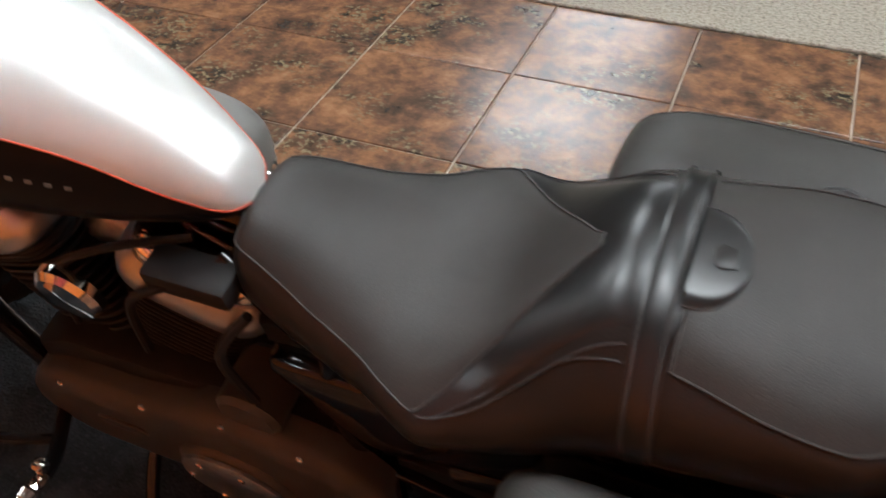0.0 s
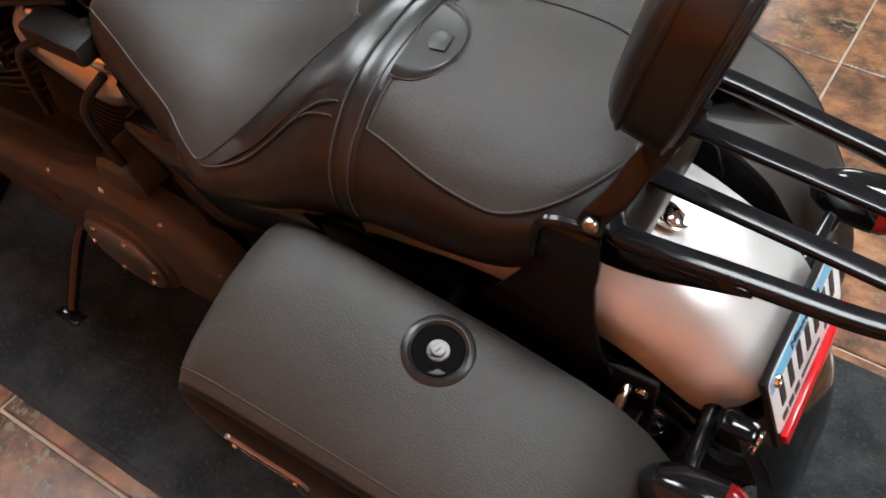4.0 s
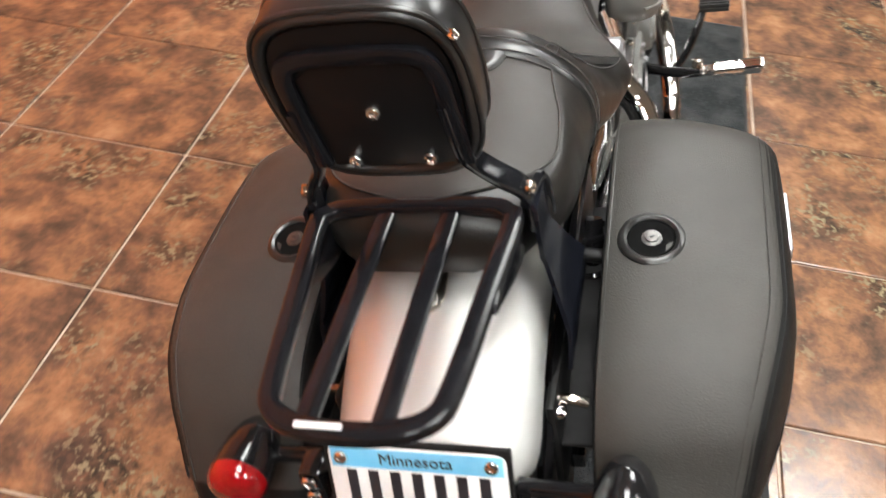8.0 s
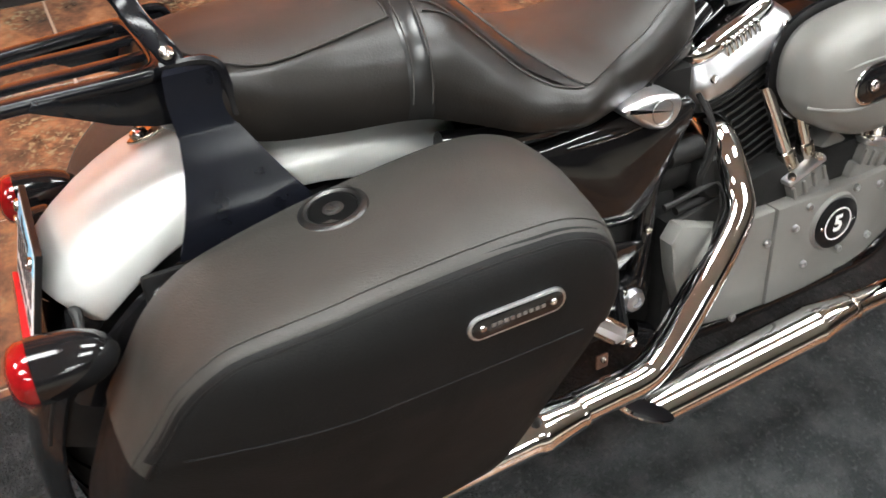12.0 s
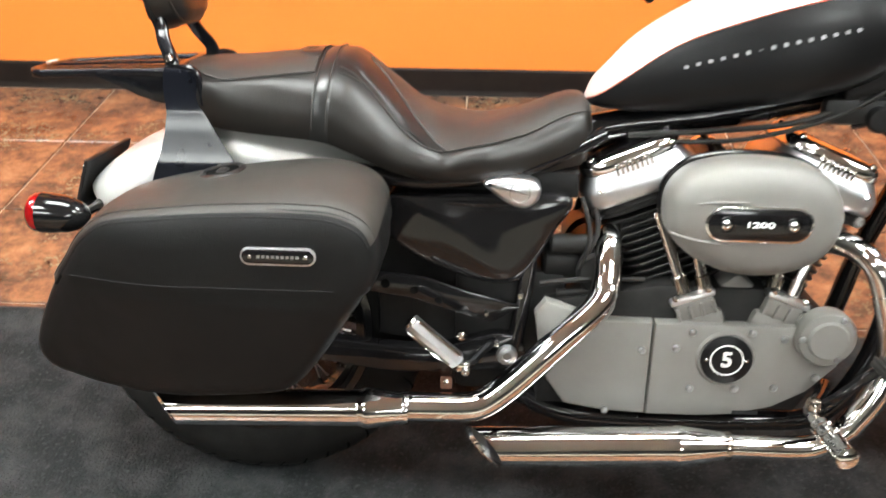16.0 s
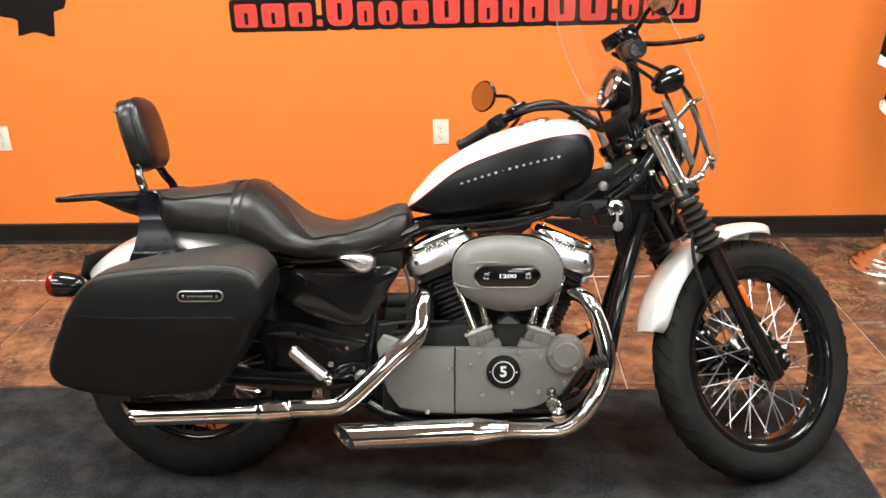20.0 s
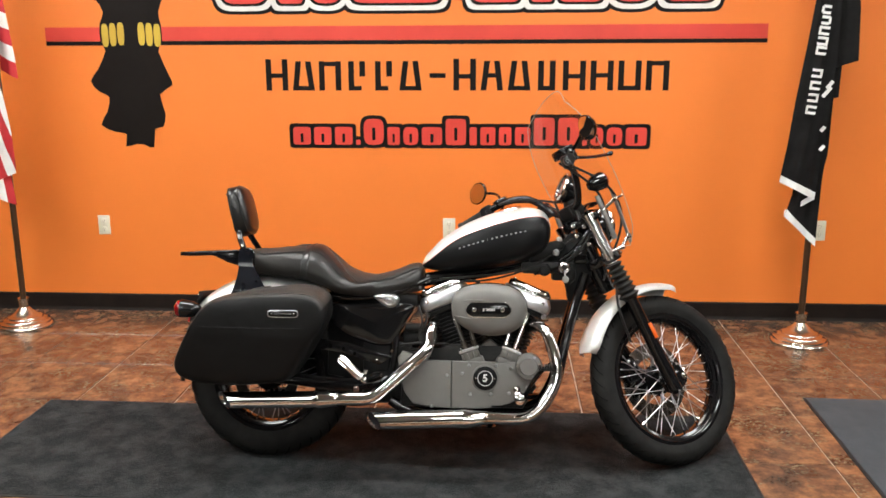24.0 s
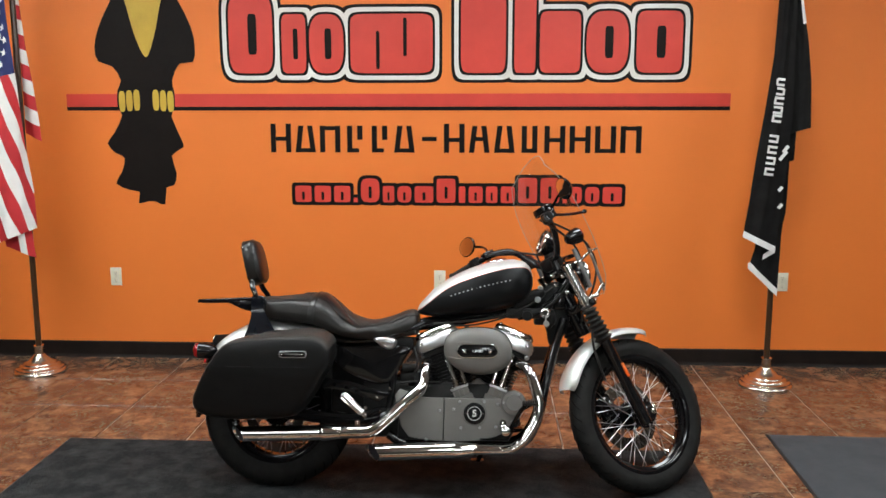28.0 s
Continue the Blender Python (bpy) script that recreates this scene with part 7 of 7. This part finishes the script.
def flag_stand(name, x, y, label):
    root = empty(name, pose(x, y, 0.0015), label, "flag", "flags by the wall")
    part("base", lathe([(0.150, 0.0), (0.152, 0.006), (0.148, 0.014), (0.140, 0.018), (0.137, 0.026), (0.120, 0.033), (0.116, 0.040), (0.097, 0.047), (0.093, 0.054), (0.072, 0.062), (0.060, 0.072), (0.040, 0.090), (0.028, 0.106), (0.024, 0.112)], None, 48), M_BRASS, root, "stepped round polished metal base")
    part("collar", lathe([(0.028, 0.108), (0.028, 0.150), (0.031, 0.152), (0.031, 0.160), (0.019, 0.162)], None, 24), M_BRASS, root)
    part("pole", lathe([(0.0165, 0.155), (0.0165, 2.60), (0.012, 2.62)], None, 16), M_WOOD, root, "dark wooden flag pole")
    return root


def sheet(left, right, low, y0, wave, n=18, m=34, top=2.56, ph=0.0):
    """Hanging cloth between two edges (tables of z, x), down to the line low(s); vertical folds of depth wave."""
    def at(s, k):
        b = low(s)
        z = b + (top - b) * k
        l, r = (np.interp(z, [p[0] for p in e], [p[1] for p in e]) for e in (left, right))
        fold = wave * math.sin(7.5 * s + 1.1 * z + ph) + 0.4 * wave * math.sin(17 * s - 2.3 * z + ph * 2)
        return Vector((l + (r - l) * s, y0 + fold * min(1.0, 0.35 + (top - z) / 0.9), z))
    rows = [[at(i / n, j / m) for i in range(n + 1)] for j in range(m + 1)]
    return rows, at


def star(cx, cy, r):
    return [(cx + (r if i % 2 == 0 else r * 0.40) * math.sin(math.pi * i / 5), cy + (r if i % 2 == 0 else r * 0.40) * math.cos(math.pi * i / 5)) for i in range(10)]


def striped_flag():
    root = flag_stand("striped_flag", -2.645, 1.52, "hanging flag with white stars and red stripes on a pole")
    left = [(0.79, -0.168), (0.92, -0.163), (1.03, -0.159), (1.08, -0.19), (1.13, -0.211), (1.20, -0.205), (1.48, -0.168), (1.77, -0.115), (2.05, -0.098), (2.40, -0.075), (2.56, -0.03)]
    right = [(0.79, 0.080), (0.90, 0.082), (1.09, 0.081), (1.33, 0.057), (1.60, 0.037), (1.80, 0.010), (2.04, -0.005), (2.40, -0.012), (2.56, -0.01)]

    def edge(e, z):
        return float(np.interp(z, [p[0] for p in e], [p[1] for p in e]))

    def fold(x, z):
        return -0.062 + 0.020 * math.sin(26 * x + 1.6 * z) + 0.008 * math.sin(61 * x - 3 * z)

    def hem(x):
        return 0.797 + 0.098 * (x + 0.168) / 0.25

    def canton(x):
        return 1.79 + 0.20 * (x - 0.01)
    # slanting stripes, clipped by the cloth's two edges
    for i in range(15):
        b0, b1 = -0.033 + 0.064 * (1 - i), -0.033 + 0.064 * (2 - i)
        rows = []
        for j in range(45):
            z = 0.79 + (1.83 - 0.79) * j / 44
            l, r = edge(left, z), edge(right, z)
            off = -0.337 * (z - 1.792)
            x0, x1 = min(max(b0 + off, l), r), min(max(b1 + off, l), r)
            if x1 - x0 < 0.0015:
                if rows:
                    break
                continue
            row = []
            for k in range(6):
                x = x0 + (x1 - x0) * k / 5
                zz = min(max(z, hem(x)), canton(x))
                row.append(Vector((x, fold(x, zz), zz)))
            rows.append(row)
        if len(rows) > 1:
            bm = loft(rows, closed=False)
            bmesh.ops.remove_doubles(bm, verts=bm.verts, dist=0.0003)
            part("stripe", bm, M_CLW if i % 2 == 1 else M_CLR, root, angle=80)
    rows = []
    for j in range(25):
        row = []
        for k in range(13):
            z = 1.70 + 0.86 * j / 24
            l, r = edge(left, z), edge(right, z)
            x = l + (r - l) * k / 12
            zz = max(z, canton(x))
            row.append(Vector((x, fold(x, zz) - 0.0015, zz)))
        rows.append(row)
    part("blue_canton", loft(rows, closed=False), M_CLB, root, "dark blue cloth corner with white stars", angle=80)
    for i, (x, z) in enumerate(((-0.070, 1.838), (-0.042, 1.905), (-0.095, 1.92), (-0.066, 1.993), (-0.030, 1.975), (-0.037, 2.045), (-0.080, 2.07), (-0.055, 2.13), (-0.028, 2.20), (-0.075, 2.22), (-0.05, 2.30), (-0.03, 2.38), (-0.065, 2.40), (-0.04, 2.47))):
        n = Vector((fold(x + 0.01, z) - fold(x - 0.01, z), 0.02, 0)).normalized()
        m = Matrix.Translation((x, fold(x, z) - 0.004, z)) @ pose(0, 0, 0, 0, 0, -math.degrees(math.atan2(n.x, n.y))) @ pose(0, 0, 0, 0, -12 + 9 * (i % 4), 0)
        part("star", prism(star(0, 0, 0.024), -0.001, 0.0005), M_CLW, root, smooth=False, m=m)
    # inner fold below the hem
    for i in range(4):
        xs = [-0.150 + 0.043 * (i + k / 4) for k in range(5)]
        rows = [[Vector((x + 0.10 * (0.9 - z), -0.030 + 0.006 * math.sin(40 * x), z)) for x, z in ((x, lo + (0.92 - lo) * j / 6) for x, lo in ((x, 0.775 - 0.40 * (x + 0.15)) for x in xs))] for j in range(7)]
        part("stripe", loft(rows, closed=False), (M_CLR, M_CLR, M_CLW, M_CLR)[i], root, angle=80)
    # back fold beyond the pole
    for i in range(10):
        rows = []
        for j in range(4):
            z = 1.415 + 0.082 * (i + j / 3)
            r = float(np.interp(z, [1.41, 1.52, 1.74, 1.89, 2.3], [0.102, 0.092, 0.066, 0.047, 0.022]))
            rows.append([Vector((0.006 + (r - 0.006) * k / 4, 0.022 + 0.010 * math.sin(k * 1.4 + z * 5), z - 0.05 * (r - 0.006) * k / 4 / 0.1 + 0.03)) for k in range(5)])
        part("stripe", loft(rows, closed=False), M_CLR if i % 2 == 0 else M_CLW, root, angle=80)


def black_flag():
    x0, y0 = 1.715, 1.46
    root = flag_stand("black_flag", x0, y0, "hanging black flag with white hem on a wooden pole")
    top = [(2.30, -0.055), (2.56, -0.02)]
    la = [(0.78, -0.200), (0.88, -0.197), (1.07, -0.170), (1.29, -0.148), (1.57, -0.112), (1.88, -0.078), (2.17, -0.072)] + top
    ra = [(0.78, -0.013), (1.05, 0.010), (1.30, 0.030), (1.60, 0.035), (2.17, 0.025), (2.56, 0.0)]
    lb = [(0.53, -0.145), (0.69, -0.145), (0.82, -0.110), (1.10, -0.10), (2.17, -0.03), (2.56, -0.01)]
    rb = [(0.53, 0.022), (0.93, 0.026), (1.02, 0.042), (1.28, 0.043), (1.60, 0.05), (2.17, 0.045), (2.56, 0.01)]
    lc = [(1.25, -0.04), (2.17, -0.02), (2.56, -0.01)]
    rc = [(1.25, 0.074), (1.44, 0.076), (1.70, 0.08), (2.17, 0.05), (2.56, 0.012)]
    rd = [(1.44, 0.146), (1.50, 0.146), (1.74, 0.132), (1.95, 0.103), (2.17, 0.058), (2.45, 0.03), (2.56, 0.015)]
    folds = []
    cloth = None
    for l, r, low, y, wv, ph in ((la, ra, lambda s: 0.879 - 0.092 * s, -0.075, 0.010, 0.0), (lb, rb, lambda s: 0.692 - 0.158 * s, -0.040, 0.008, 1.3),
                                 (lc, rc, lambda s: 1.275 + 0.03 * s, -0.022, 0.006, 2.1), (lc, rd, lambda s: 1.43 + 0.055 * s, -0.050, 0.012, 0.7)):
        rows, at = sheet(l, r, low, y, wv, ph=ph)
        folds.append(at)
        f = part("cloth_fold", loft(rows, closed=False), M_CLK, root, "draped black cloth fold", angle=80)
        cloth = cloth or f
    for at in folds[:2]:
        rows = [[at(k / 18, 0.021 * j / 3) + Vector((0, -0.003, 0)) for k in range(19)] for j in range(4)]
        part("white_hem", loft(rows, closed=False), M_CLW, cloth, "white woven hem", angle=80)
    # the hem's return between the two folds
    a0, a1 = folds[0](1.0, 0.0), folds[1](0.0, 0.0)
    rows = [[a0.lerp(a1, k / 8) + Vector((0, 0.004, 0.030 * j)) for k in range(9)] for j in range(2)]
    part("white_hem", loft(rows, closed=False), M_CLW, cloth, angle=80)
    # lettering on the front fold becomes plain bars
    for i, z in enumerate((1.245, 1.305, 1.365, 1.425, 1.535, 1.58, 1.63, 1.68, 1.73)):
        k = (z - 0.84) / (2.56 - 0.84)
        c = folds[0](0.40, k) + Vector((0, -0.014, 0))
        for dz in (-0.015, 0.015):
            part("letter_bar", box((0, 0, dz), (0.050 - 0.012 * (i > 6), 0.003, 0.013), m=Matrix.Translation(c) @ pose(0, 0, 0, 0, 7, 0)), M_CLW, cloth, smooth=False)
        part("letter_bar", box((0.020 * (1 if i % 2 else -1), 0, 0), (0.011, 0.003, 0.030), m=Matrix.Translation(c) @ pose(0, 0, 0, 0, 7, 0)), M_CLW, cloth, smooth=False)
    for z, s_, w in ((1.33, 0.80, 0.060), (1.37, 0.86, 0.045), (1.15, 0.86, 0.030), (1.06, 0.94, 0.030)):
        c = folds[0](s_, (z - 0.80) / (2.56 - 0.80)) + Vector((0, -0.014, 0))
        part("letter_bar", box((0, 0, 0), (0.018, 0.003, w), m=Matrix.Translation(c) @ pose(0, 0, 0, 0, 38, 0)), M_CLW, cloth, smooth=False)
    part("white_hem", loft([[folds[3](0.84 + 0.16 * k / 3, 0.52 + 0.33 * j / 10) + Vector((0.001, -0.004, 0)) for k in range(4)] for j in range(11)], closed=False), M_CLW, cloth, angle=80)


def tiles():
    """Floor tiles, each proud of the grout; the farther ones joined."""
    floor = bpy.data.objects["floor"]
    g, t = 0.0035, 0.006
    a = TILE / 2 - g
    me = None
    far = bmesh.new()
    for i in range(-14, 17):
        for j in range(-4, 4):
            cx, cy = (i + 0.5) * TILE, (j + 0.5) * TILE
            if not (ROOM[0] < cx - a and cx + a < ROOM[1]):
                continue
            w1 = min(cy + a, WALL_Y - 0.001)
            if w1 - (cy - a) < 0.02:
                continue
            near = -9 <= i <= 8
            if near and j < 4:
                if me is None:
                    bm = bmesh.new()
                    e = 0.0022
                    loft([[(-a, -a, -t), (a, -a, -t), (a, a, -t), (-a, a, -t)], [(-a, -a, -e), (a, -a, -e), (a, a, -e), (-a, a, -e)], [(-a + e, -a + e, 0), (a - e, -a + e, 0), (a - e, a - e, 0), (-a + e, a - e, 0)]], bm=bm)
                    me = bpy.data.meshes.new("tile")
                    bmesh.ops.recalc_face_normals(bm, faces=bm.faces)
                    bm.to_mesh(me)
                    bm.free()
                    me.materials.append(M_TILE)
                ob = part("tile", me, M_TILE, floor, m=pose(cx, cy, 0.0))
            else:
                box((cx, cy, -t / 2), (2 * a, 2 * a, t), 0.002, bm=far, seg=1)
    part("far_tiles", far, M_TILE, floor, smooth=False)
    tagged(bpy.data.objects["far_tiles"], kind="stuff")


structure()
lights()
outlets()
floor_mats()
display_platform()
stand_feet()
wall_sign()
striped_flag()
black_flag()
motorcycle()
tiles()
